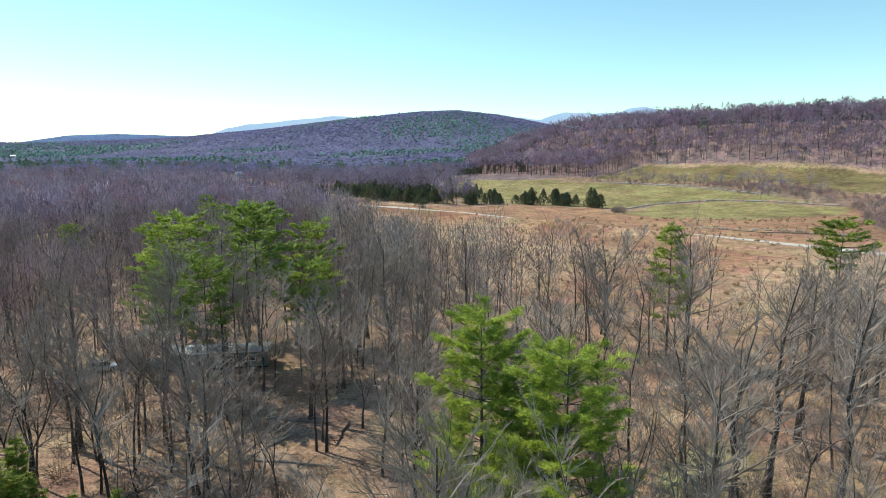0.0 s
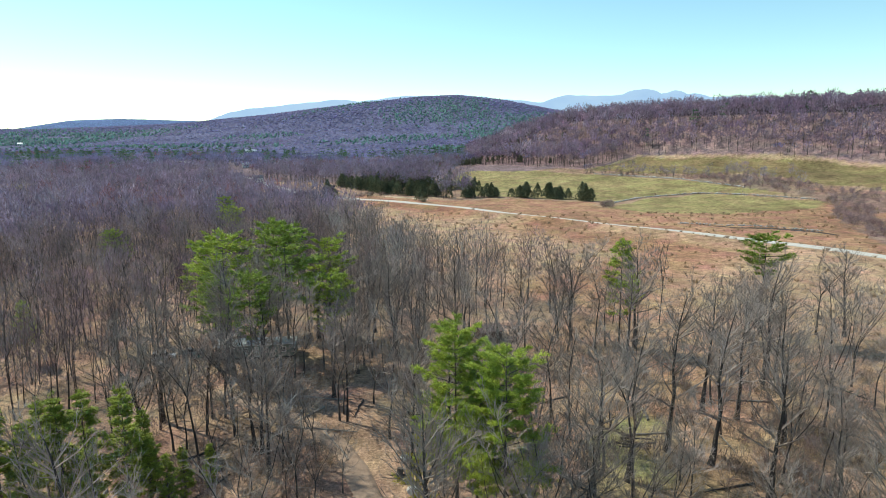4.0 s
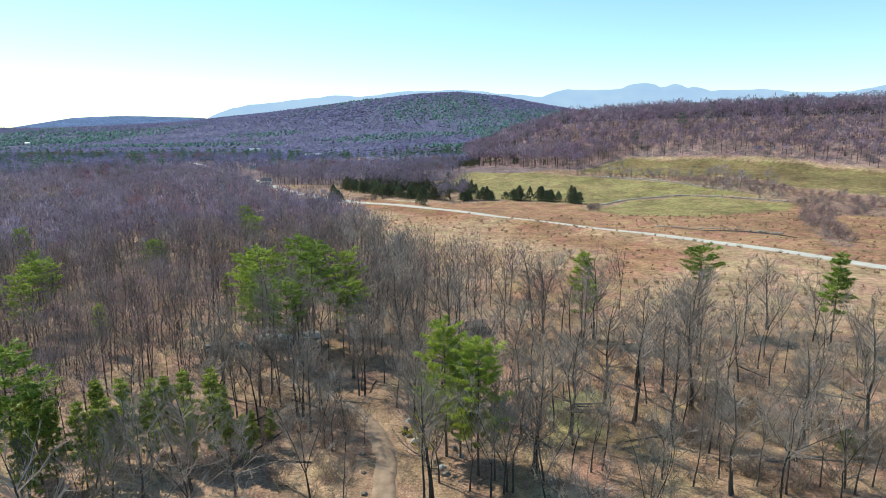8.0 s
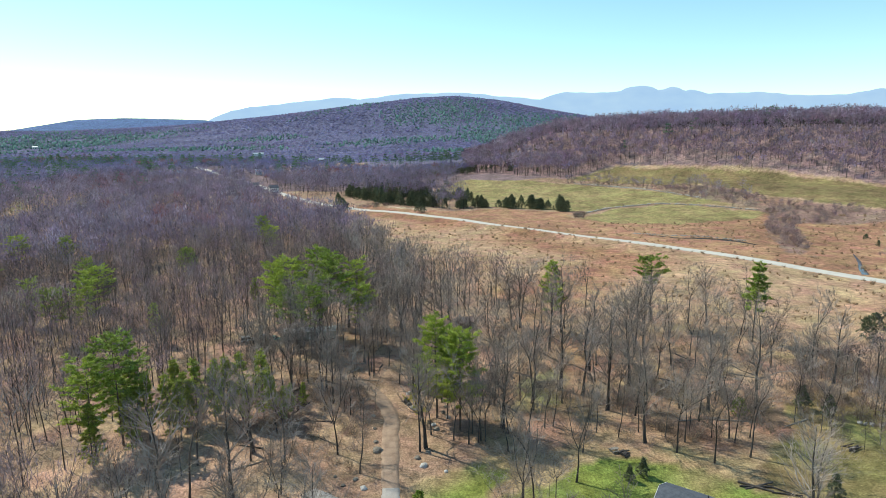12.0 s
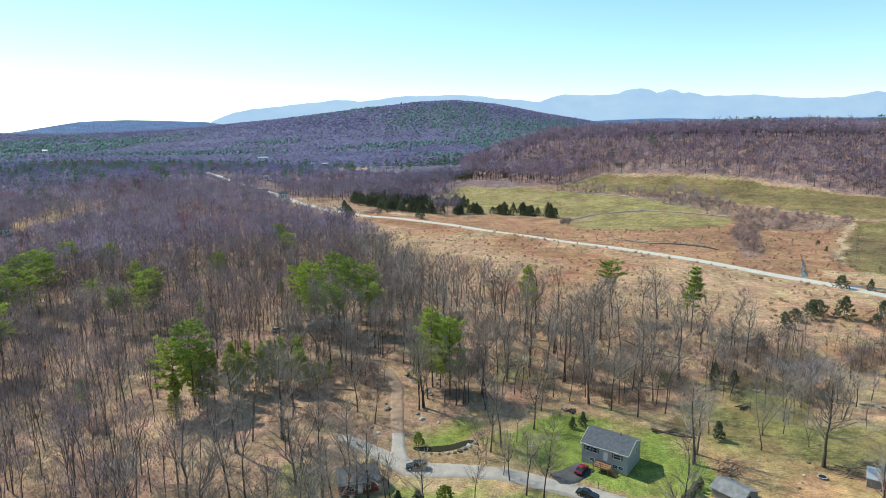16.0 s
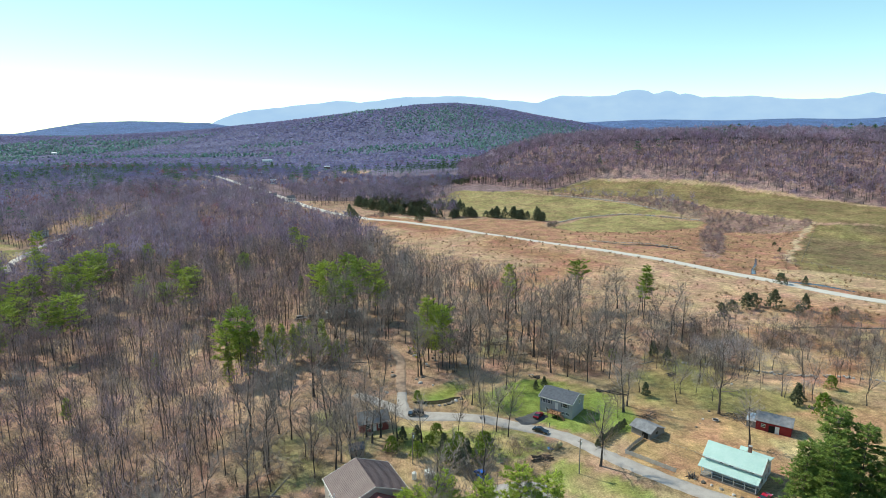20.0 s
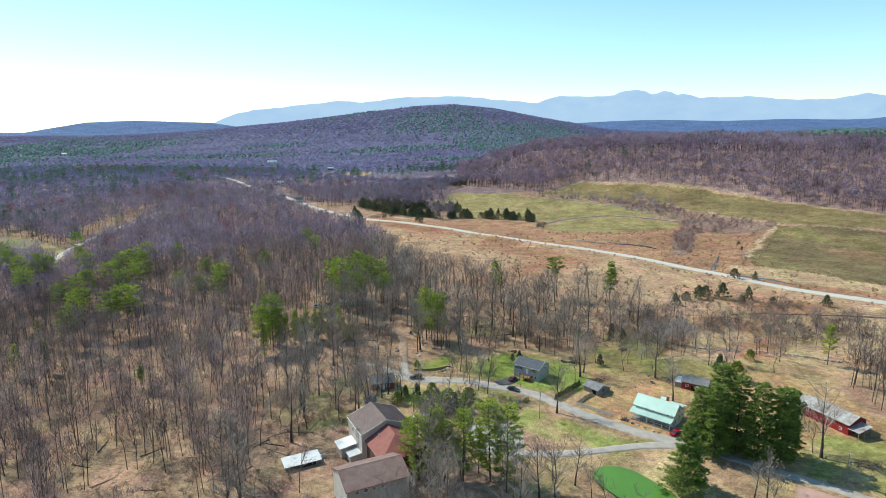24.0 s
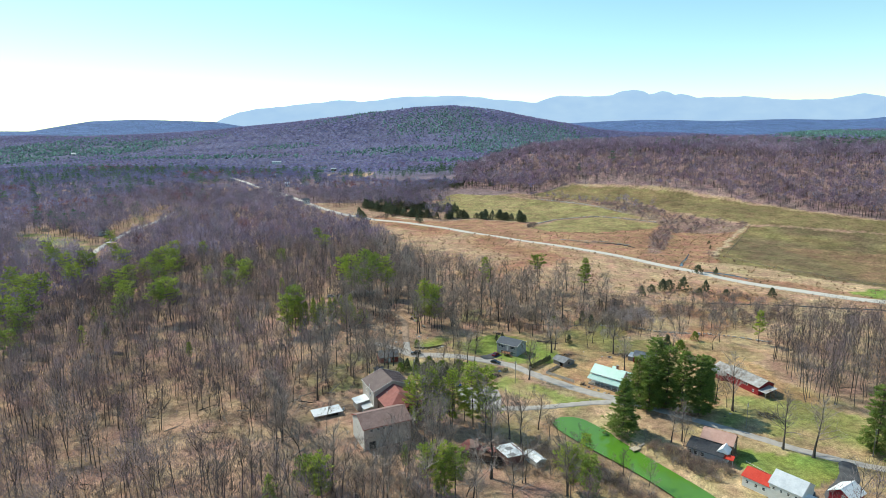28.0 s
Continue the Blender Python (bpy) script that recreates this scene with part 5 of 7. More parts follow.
for i, (x, y, s) in enumerate([(39.5, 19.0, 0.8), (42.5, 20.5, 0.95), (-2.5, -15, 1.1), (1.5, -16, 1.3), (5, -19, 1.0), (-5, -21, 1.2), (9, -22, 1.5), (13, -20, 1.3), (11, -26, 1.7), (15, -25, 1.5), (7, -14, 1.2), (18, -27, 1.4), (13, -30, 1.6), (9.5, -29, 1.3), (2, -24, 1.2), (88, 48, 1.5), (92, 44, 1.3), (122, -2, 1.9), (119, 6, 1.8), (20, -22, 1.6), (0.5, 10.5, 0.9), (74, 13, 1.2), (72, 45, 1.1), (137, 18, 1.2)] + [(50.8 + 1.05 * j, -18.8 + 1.12 * j, 0.6 + 0.06 * (j % 3)) for j in range(11)]):
    place(shrubs, 0 if i > 23 or i in (0, 1, 2, 3, 15, 16) else i, x, y, s, i * 40.0)

# ---- buildings ----
GREY_SIDING = siding("pale_grey_clapboard", (0.42, 0.43, 0.45), 0.12)
WHITE_SIDING = siding("white_clapboard", (0.72, 0.72, 0.70), 0.14)
RED_BOARD = siding("barn_red_boards", (0.27, 0.024, 0.032), 0.25, True)
BROWN_BOARD = siding("brown_boards", (0.16, 0.10, 0.075), 0.2, True)
BEIGE_METAL = siding("beige_sheet_metal", (0.52, 0.48, 0.44), 0.3, True, rough=0.45)
OLD_BOARD = siding("silvered_boards", (0.26, 0.25, 0.24), 0.22, True)
SHINGLE = surface("dark_grey_shingle", (0.075, 0.085, 0.105), (0.13, 0.14, 0.165), 1.5, 0.85, 0.5)
BLACK_SHINGLE = surface("black_shingle", (0.035, 0.037, 0.045), (0.07, 0.072, 0.08), 1.5, 0.9, 0.5)
OLD_SHINGLE = surface("weathered_shingle", (0.16, 0.165, 0.18), (0.30, 0.30, 0.31), 0.9, 0.9, 0.6)
BROWN_METAL = surface("grey_brown_metal_roof", (0.15, 0.108, 0.105), (0.205, 0.155, 0.15), 0.5, 0.55, 0.0, metal=0.1)
RUST_ROOF = surface("rust_red_roof", (0.24, 0.085, 0.075), (0.33, 0.13, 0.11), 0.5, 0.75, 0.3)
BROWN_ROOF = surface("brown_shingle_roof", (0.20, 0.13, 0.115), (0.30, 0.21, 0.19), 0.6, 0.85, 0.4)
MINT_METAL = surface("mint_green_metal_roof", (0.46, 0.66, 0.60), (0.58, 0.75, 0.69), 0.4, 0.4, 0.0, metal=0.15)
GALV = surface("galvanised_metal_roof", (0.50, 0.53, 0.56), (0.68, 0.70, 0.72), 0.5, 0.4, 0.0, metal=0.35)
WHITE_METAL = surface("white_metal_roof", (0.66, 0.69, 0.72), (0.80, 0.82, 0.84), 0.5, 0.45, 0.1)
PINK_ROOF = surface("faded_pink_roof", (0.46, 0.27, 0.22), (0.58, 0.37, 0.31), 0.5, 0.8, 0.3)
BRIGHT_RED = surface("bright_red_roof", (0.52, 0.035, 0.02), (0.62, 0.07, 0.04), 0.6, 0.5, 0.1)
# near-black for the trailer's skirting; elsewhere painted shade of doorways and openings
SHADE_BLACK = surface("shade_black", (0.012, 0.011, 0.010), (0.03, 0.028, 0.025), 1.0, 0.95)
CONCRETE = surface("concrete", (0.34, 0.33, 0.31), (0.46, 0.45, 0.43), 0.8, 0.9, 0.3)
shared = {}


def cached(key, make):
    if key not in shared:
        bm = make()
        me = bpy.data.meshes.new(key[0])
        bm.normal_update()
        bm.to_mesh(me)
        bm.free()
        shared[key] = me
    return shared[key]


def frame_bm(w, h, t=0.09, d=0.07):
    bm = box(-w / 2 - t, -d, -h / 2 - t, -w / 2, 0, h / 2 + t)
    box(w / 2, -d, -h / 2 - t, w / 2 + t, 0, h / 2 + t, bm)
    box(-w / 2, -d, h / 2, w / 2, 0, h / 2 + t, bm)
    box(-w / 2, -d * 1.6, -h / 2 - t, w / 2, 0, -h / 2, bm)
    box(-w / 2, -d * 0.8, -0.025, w / 2, 0, 0.025, bm)
    return bm


SIDE = {"front": 0, "right": 90, "back": 180, "left": 270}


def on_wall(L, W, side, u, z, cx=0, cy=0):
    """Pose on a wall of a block L x W: u runs along the wall from its middle."""
    a = radians(SIDE[side])
    off = W / 2 if side in ("front", "back") else L / 2
    n = (math.sin(a), -math.cos(a))
    t = (math.cos(a), math.sin(a))
    return pose(cx + n[0] * off + t[0] * u, cy + n[1] * off + t[1] * u, z, 0, 0, SIDE[side])


def window(ob, m, w=0.9, h=1.2, shutters=None, mt=None):
    mt = mt or WHITE
    fr = part("window", cached(("window_frame", w, h, mt.name), lambda: frame_bm(w, h)), mt, ob, m=m)
    part("pane", cached(("pane", w, h), lambda: box(-w / 2, -0.03, -h / 2, w / 2, -0.005, h / 2)), WINDOW, fr)
    if shutters:
        for s in (-1, 1):
            part("shutter", cached(("shutter", w, h, s), lambda: box(s * (w / 2 + 0.10), -0.05, -h / 2, s * (w / 2 + 0.45), 0, h / 2)), shutters, fr)
    return fr


def door(ob, m, w=0.95, h=2.05, mt=None):
    d = part("door", cached(("door", w, h, (mt or WHITE).name), lambda: box(-w / 2, -0.06, 0, w / 2, 0, h)), mt or WHITE, ob, m=m)
    part("door_handle", cached(("door_handle",), lambda: box(w * 0.3, -0.11, 0.95, w * 0.38, -0.06, 1.1)), GALV, d)
    return d


def block(ob, L, W, H, mt, cx=0, cy=0, z0=-0.6, rise=0.0, name="wall", label=""):
    """Walls of a gabled block whose ridge runs along x."""
    pts = [(cx - L / 2, cy - W / 2, z0), (cx - L / 2, cy + W / 2, z0), (cx - L / 2, cy + W / 2, H)]
    if rise:
        pts.append((cx - L / 2, cy, H + rise))
    pts.append((cx - L / 2, cy - W / 2, H))
    return part(name, prism(pts, (L, 0, 0)), mt, ob, label)


def gable_roof(ob, L, W, H, rise, mt, cx=0, cy=0, over=0.4, thick=0.16, trim=None, seams=0, lift=0.03, label=""):
    """Two sloping slabs with thickness, a ridge cap, barge boards and metal seams."""
    k = rise / (W / 2)
    made = []
    for s in (-1, 1):
        e = W / 2 + over
        pts = [(cx - L / 2 - over, cy, H + rise + lift), (cx - L / 2 - over, cy + s * e, H - k * over + lift), (cx - L / 2 - over, cy + s * e, H - k * over + thick + lift), (cx - L / 2 - over, cy, H + rise + thick + lift)]
        r = part("roof", prism(pts, (L + 2 * over, 0, 0)), mt, ob, label)
        made.append(r)
        n = int((L + 2 * over) / seams) if seams else 0
        for i in range(1, n):
            x = -L / 2 - over + (L + 2 * over) * i / n
            q = [(cx + x, cy, H + rise + thick + lift - 0.01), (cx + x, cy + s * e, H - k * over + thick + lift - 0.01), (cx + x, cy + s * e, H - k * over + thick + lift + 0.06), (cx + x, cy, H + rise + thick + lift + 0.06)]
            part("seam", prism(q, (0.07, 0, 0)), mt, r)
        if trim:
            for x in (-L / 2 - over - 0.05, L / 2 + over):
                q = [(cx + x, cy, H + rise - 0.06), (cx + x, cy + s * (e + 0.03), H - k * over - 0.06), (cx + x, cy + s * (e + 0.03), H - k * over + thick + 0.06), (cx + x, cy, H + rise + thick + 0.06)]
                part("barge_board", prism(q, (0.05, 0, 0)), trim, r)
            part("gutter", box(cx - L / 2 - over, cy + s * e, H - k * over - 0.02, cx + L / 2 + over, cy + s * (e + 0.12), H - k * over + 0.12), trim, r)
    part("ridge_cap", prism([(cx - L / 2 - over, cy - 0.16, H + rise + thick - 0.02), (cx - L / 2 - over, cy + 0.16, H + rise + thick - 0.02), (cx - L / 2 - over, cy, H + rise + thick + 0.09)], (L + 2 * over, 0, 0)), mt, ob)
    return made


def lean_to(ob, x0, x1, y0, y1, z0, z1, mt, thick=0.12, name="porch_roof", label=""):
    """A single slope from z0 at y0 to z1 at y1."""
    return part(name, prism([(x0, y0, z0), (x0, y1, z1), (x0, y1, z1 + thick), (x0, y0, z0 + thick)], (x1 - x0, 0, 0)), mt, ob, label)


def house(name, x, y, turn, label, category="house", z=None):
    return thing(name, pose(x, y, float(land(x, y)) if z is None else z, 0, 0, turn), label, category)


def chimney(ob, x, y, z0, z1, w=0.7, mt=None):
    c = part("chimney", box(x - w / 2, y - w / 2, z0, x + w / 2, y + w / 2, z1), mt or surface("chimney_brick", (0.25, 0.10, 0.07), (0.36, 0.17, 0.12), 2, 0.9, 0.5), ob)
    part("chimney_cap", box(x - w / 2 - 0.08, y - w / 2 - 0.08, z1, x + w / 2 + 0.08, y + w / 2 + 0.08, z1 + 0.1), CONCRETE, c)


# raised ranch house on the lawn
h = house("ranch_house", 45.2, 3.6, -36, "pale grey clapboard ranch house with dark shingle roof on lawn")
L, W = 10.6, 8.4
block(h, L + 0.04, W + 0.04, 1.2, CONCRETE, name="foundation")
block(h, L, W, 4.9, GREY_SIDING, z0=0.95, rise=1.7)
gable_roof(h, L, W, 4.9, 1.7, SHINGLE, trim=WHITE, over=0.35)
for u, w in ((-3.9, 0.9), (-2.2, 0.9), (3.0, 1.5)):
    window(h, on_wall(L, W, "front", u, 3.8), w, 1.15, SHINGLE)
for u in (-2.8, 2.6, 3.9):
    window(h, on_wall(L + 0.04, W + 0.04, "front", u, 1.35), 1.0, 0.7)
door(h, on_wall(L, W, "front", 0.3, 2.0))
window(h, on_wall(L, W, "right", 1.2, 3.8), 0.8, 1.1)
for u in (-3, 0, 3):
    window(h, on_wall(L, W, "back", u, 3.8), 0.9, 1.1)
part("vent_pipe", tube((1.8, 0.9, 5.8), (1.8, 0.9, 7.1), 0.12, 0.12), BLACK_SHINGLE, h)
deck = part("deck", box(-1.6, -W / 2 - 2.6, 1.35, 2.0, -W / 2 - 0.02, 1.5), NEW_WOOD, h, "brown wooden deck and steps")
for x in (-1.5, 0.2, 1.9):
    part("deck_post", box(x - 0.06, -W / 2 - 2.55, -0.3, x + 0.06, -W / 2 - 2.43, 2.5), NEW_WOOD, deck)
part("deck_rail", box(-1.6, -W / 2 - 2.56, 2.35, 2.0, -W / 2 - 2.46, 2.47), NEW_WOOD, deck)
part("deck_rail", box(-1.6, -W / 2 - 2.56, 1.85, 2.0, -W / 2 - 2.48, 1.93), NEW_WOOD, deck)
for i in range(6):
    part("step", box(2.0 + i * 0.28, -W / 2 - 2.3, 1.3 - i * 0.22, 2.3 + i * 0.28, -W / 2 - 1.1, 1.38 - i * 0.22), NEW_WOOD, deck)

# weathered shed beside the hedge
h = house("shed", 66.4, -11.4, -53, "sagging weathered shed with grey shingle roof", "shed")
block(h, 6.2, 5.2, 2.1, OLD_BOARD, rise=1.1)
gable_roof(h, 6.2, 5.2, 2.1, 1.1, OLD_SHINGLE, over=0.45)
part("doorway", box(0.6, -2.66, 0.0, 2.4, -2.58, 1.8), SHADE_BLACK, h)
window(h, on_wall(6.2, 5.2, "right", 0.6, 1.3), 1.1, 0.8, mt=RAW_WOOD)
lean_to(h, -3.3, 3.3, 2.6, 4.6, 2.0, 1.4, OLD_SHINGLE)
block(h, 6.0, 1.7, 1.6, OLD_BOARD, cy=3.5)

# farmhouse with the mint roof
h = house("farmhouse", 81.6, -33.2, -42, "white two-storey farmhouse with mint-green metal roof and porch")
L, W = 13.0, 6.4
block(h, L, W, 4.7, WHITE_SIDING, rise=2.3)
gable_roof(h, L, W, 4.7, 2.3, MINT_METAL, seams=0.62, over=0.45, trim=WHITE)
pr = lean_to(h, -L / 2 - 0.7, L / 2 + 0.3, -W / 2 - 2.7, -W / 2 - 0.02, 2.55, 3.55, MINT_METAL, label="mint-green porch roof")
for i in range(1, 21):
    x = -L / 2 - 0.7 + i * 0.66
    part("seam", prism([(x, -W / 2 - 2.7, 2.66), (x, -W / 2 - 0.02, 3.66), (x, -W / 2 - 0.02, 3.73), (x, -W / 2 - 2.7, 2.73)], (0.06, 0, 0)), MINT_METAL, pr)
part("porch_floor", box(-L / 2, -W / 2 - 2.5, -0.4, L / 2, -W / 2 - 0.02, 0.45), RAW_WOOD, h)
for i in range(6):
    x = -L / 2 + 0.2 + i * (L - 0.4) / 5
    part("porch_post", box(x - 0.08, -W / 2 - 2.45, 0.45, x + 0.08, -W / 2 - 2.29, 2.7), WHITE, h)
for i in range(5):
    part("porch_rail", box(-L / 2 + 0.3 + i * 2.52, -W / 2 - 2.42, 1.25, -L / 2 + 2.6 + i * 2.52, -W / 2 - 2.34, 1.33), WHITE, h)
for u in (-5.2, -2.6, 2.2, 5.0):
    window(h, on_wall(L, W, "front", u, 1.75), 0.8, 1.3)
for u in (-2.4, -0.2, 4.6):
    window(h, on_wall(L, W, "front", u, 4.15), 0.85, 0.6)
door(h, on_wall(L, W, "front", -0.2, 0.45))
for u, z in ((-1.5, 1.8), (1.4, 1.8), (-1.2, 4.4), (1.2, 4.4)):
    window(h, on_wall(L, W, "right", u, z), 0.8, 1.2)
block(h, 4.6, 4.4, 4.2, WHITE_SIDING, cx=4.0, cy=4.6)
lean_to(h, 1.5, 6.8, 1.6, 7.2, 5.6, 4.2, MINT_METAL, name="roof")
window(h, on_wall(4.6, 4.4, "right", 0.2, 1.8, 4.0, 4.6), 0.9, 1.2)
chimney(h, 2.6, 1.2, 5.5, 8.4)
dm = part("dormer", box(0.4, 1.2, 5.6, 1.8, 2.8, 6.9), WHITE_SIDING, h)
part("dormer_roof", prism([(0.2, 0.9, 6.9), (0.2, 3.0, 6.9), (0.2, 1.95, 7.5)], (1.8, 0, 0)), MINT_METAL, dm)

# red barns
PATCHED_METAL = surface("patched_barn_metal", (0.24, 0.2, 0.17), (0.6, 0.6, 0.6), 0.32, 0.5, 0.2, metal=0.2, fine=3.0)
h = house("barn", 103.7, -9.6, -34, "small red board barn with grey shingle roof", "barn")
block(h, 9.0, 5.2, 2.9, RED_BOARD, rise=1.6)
gable_roof(h, 9.0, 5.2, 2.9, 1.6, OLD_SHINGLE, over=0.35)
part("doorway", box(-1.2, -2.65, 0, 0.4, -2.58, 2.0), SHADE_BLACK, h)
part("door", box(0.4, -2.72, 0, 1.5, -2.62, 2.1), WHITE, h)
window(h, on_wall(9.0, 5.2, "front", -2.6, 1.6), 0.9, 0.8)
part("lean_to_wall", box(-7.0, -2.2, -0.5, -4.5, 2.2, 2.0), OLD_BOARD, h)
lean_to(h, -7.2, -4.4, -2.4, 2.4, 2.0, 2.5, GALV, name="lean_to_roof")
h = house("barn", 137.4, -35.6, -68, "long red board barn with galvanised metal roof", "barn")
block(h, 16.5, 8.0, 3.7, RED_BOARD, rise=1.8)
gable_roof(h, 16.5, 8.0, 3.7, 1.8, PATCHED_METAL, over=0.6, seams=0.9, label="patched and rust-stained metal roof")
for u, v in ((-5.6, 2.5), (1.4, 2.6), (2.6, 2.6), (5.8, 1.2)):
    window(h, on_wall(16.5, 8.0, "front", u, v), 0.7, 0.8)
part("doorway", box(8.22, -1.6, 0, 8.3, 1.6, 3.0), SHADE_BLACK, h)
block(h, 7.5, 6.0, 3.2, RED_BOARD, cx=-11.8, cy=0.6, rise=1.3)
gable_roof(h, 7.5, 6.0, 3.2, 1.3, PATCHED_METAL, cx=-11.8, cy=0.6, over=0.4, seams=0.9)
lean_to(h, -15.0, -7.5, -6.2, -2.2, 2.2, 3.0, PATCHED_METAL, name="lean_to_roof")
lean_to(h, 8.3, 12.0, -4.4, 1.6, 2.3, 3.4, PATCHED_METAL, name="lean_to_roof", label="sagging lean-to roof at the barn's end")
for y in (-4.2, -1.4, 1.4):
    part("post", box(11.6, y - 0.09, -0.4, 11.8, y + 0.09, 2.5), OLD_BOARD, h)
part("lean_to_wall", box(-15.0, -6.0, -0.5, -7.8, -2.4, 2.2), RED_BOARD, h)

# big house: sheet-metal hall, hipped middle and long front wing
h = house("big_house", -8.2, -50.0, -63.5, "tall beige metal building with brown ribbed roof joined to rust-roofed wings")
block(h, 12.6, 15.2, 8.6, BEIGE_METAL, rise=3.0)
gable_roof(h, 12.6, 15.2, 8.6, 3.0, BROWN_METAL, over=0.25, seams=0.45, trim=WHITE)
window(h, on_wall(12.6, 15.2, "front", -2.0, 6.5), 0.9, 1.2)
window(h, on_wall(12.6, 15.2, "front", 3.0, 6.5), 0.9, 1.2)
part("flue_pipe", tube((2.6, -7.9, 1.0), (2.6, -7.9, 10.2), 0.14, 0.14), GALV, h)
part("porch_wall", box(-3.5, -12.4, -0.5, 1.5, -7.62, 3.0), BEIGE_METAL, h)
lean_to(h, -3.8, 1.8, -13.0, -7.62, 3.0, 3.7, WHITE_METAL, label="white flat porch roof")
part("porch_wall", box(2.0, -11.0, -0.5, 5.6, -7.62, 2.2), BEIGE_METAL, h)
lean_to(h, 1.9, 5.9, -11.4, -7.62, 2.2, 2.7, GALV)
# hipped middle
part("wall", box(6.32, -6.2, -0.5, 18.9, 6.6, 6.6), BROWN_BOARD, h)
bm = bmesh.new()
v = [bm.verts.new(p) for p in ((6.3, -6.9, 6.6), (6.3, 7.2, 6.6), (19.6, 7.2, 6.6), (19.6, -6.9, 6.6), (6.3, 0.2, 10.4), (12.5, 0.2, 10.0))]
for f in ((0, 1, 2, 3), (0, 4, 1), (0, 3, 5, 4), (1, 4, 5, 2), (2, 5, 3)):
    bm.faces.new([v[i] for i in f])
bmesh.ops.recalc_face_normals(bm, faces=bm.faces[:])
part("roof", bm, RUST_ROOF, h, "rust-red hipped roof")
part("vent_pipe", tube((9.0, -3.4, 7.6), (9.0, -3.4, 9.2), 0.12, 0.12), WHITE, h)
# front wing, built on its own axes under the same house
wing = part("wing", prism([(-8.2, -6, -2.5), (-8.2, 6, -2.5), (-8.2, 6, 7.6), (-8.2, 0, 10.0), (-8.2, -6, 7.6)], (16.4, 0, 0)), siding("taupe_sheet", (0.50, 0.45, 0.42), 0.3, True), h, "taupe front wing", m=pose(0, 0, 0, 0, 0, 63.5) @ pose(0.6, -26.4, 0, 0, 0, 26))
gable_roof(wing, 16.4, 12.0, 7.6, 2.4, BROWN_ROOF, over=0.4, trim=RUST_ROOF)
part("gable_cladding", prism([(-8.26, -6.0, -2.5), (-8.26, 6.0, -2.5), (-8.26, 6.0, 7.55), (-8.26, 0, 9.95), (-8.26, -6.0, 7.55)], (0.05, 0, 0)), WHITE_SIDING, wing, "pale gable end with torn cladding")
for u in (-5.6, -3.4, -1.2, 1.0):
    window(wing, on_wall(16.4, 12.0, "front", u, 6.6), 1.0, 0.8)
part("doorway", box(-6.5, -6.06, 0, -4.2, -5.98, 2.6), SHADE_BLACK, wing)

# low pale-roofed shed in the wood
h = house("shed", -29.7, -59.6, 27, "long low shed with pale metal roof and dark sides", "shed")
part("wall", box(-5.0, -2.2, -0.5, 5.0, 2.2, 1.3), OLD_BOARD, h)
lean_to(h, -5.4, 5.4, -2.7, 2.7, 1.3, 1.75, WHITE_METAL, name="roof")
part("opening", box(-4.0, -2.27, 0.1, 3.6, -2.2, 1.0), SHADE_BLACK, h)
for x in (5.9, 6.7):
    d = thing("barrel", h.matrix_world @ pose(x, 0.6, 0), "pale plastic barrel beside the shed", "barrel", "barrels by the shed")
    part("body", tube((0, 0, 0), (0, 0, 0.9), 0.32, 0.3, 12), WHITE, d)
    part("lid", tube((0, 0, 0.9), (0, 0, 0.97), 0.33, 0.33, 12), GALV, d)

# fallen-in sheds near the pond
h = house("ruined_shed", 25.2, -88.6, -18, "collapsed brown shed with broken rust-red roof", "shed")
block(h, 11.0, 7.0, 2.4, BROWN_BOARD)
for i in range(5):
    g0 = np.random.default_rng(40 + i)
    part("roof_panel", box(-1.4, -2.1, 0, 1.4, 2.1, 0.14), (RUST_ROOF, BROWN_ROOF)[i % 2], h, m=pose(-4.2 + i * 2.1, float(g0.uniform(-1.5, 1.2)), float(2.9 + 0.5 * math.sin(i * 2)), float(g0.uniform(-24, 24)), float(g0.uniform(-12, 16)), float(g0.uniform(-25, 25))))
for i in range(14):
    g0 = np.random.default_rng(60 + i)
    part("plank", box(-1.6, -0.08, -0.03, 1.6, 0.08, 0.03), (RAW_WOOD, OLD_BOARD, BROWN_BOARD)[i % 3], h, m=pose(float(g0.uniform(-5, 6.5)), float(g0.uniform(-4.5, -3)), float(g0.uniform(0.3, 1.6)), float(g0.uniform(-40, 40)), float(g0.uniform(-40, 40)), float(g0.uniform(0, 360))))
h = house("shed", 34.9, -90.2, -62, "leaning shed with patched white metal roof and red side wall", "shed")
block(h, 7.2, 6.2, 2.7, siding("faded_red_boards", (0.26, 0.12, 0.10), 0.22, True))
lean_to(h, -4.0, 4.0, -3.6, 3.6, 3.1, 2.5, WHITE_METAL, name="roof", label="dented white metal roof sheets")
for i in range(4):
    part("roof_patch", box(-0.9, -1.2, 0, 0.9, 1.2, 0.05), (GALV, OLD_SHINGLE)[i % 2], h, m=pose(-2.8 + i * 1.9, -1.2 + (i % 3) * 1.3, 3.06 - 0.11 * (i % 3), -4.6, 0, 6 * i))
h = house("shed", 42.4, -92.8, -61, "small white shed with split metal roof", "shed")
block(h, 6.6, 3.4, 2.2, WHITE_SIDING, rise=0.6)
gable_roof(h, 6.6, 3.4, 2.2, 0.6, WHITE_METAL, over=0.25)

# pink-roofed house above the pond
h = house("cottage", 103.6, -85.6, -38, "dark-walled cottage with faded pink roof and white cross gable")
block(h, 9.4, 6.6, 4.6, BROWN_BOARD, rise=2.2)
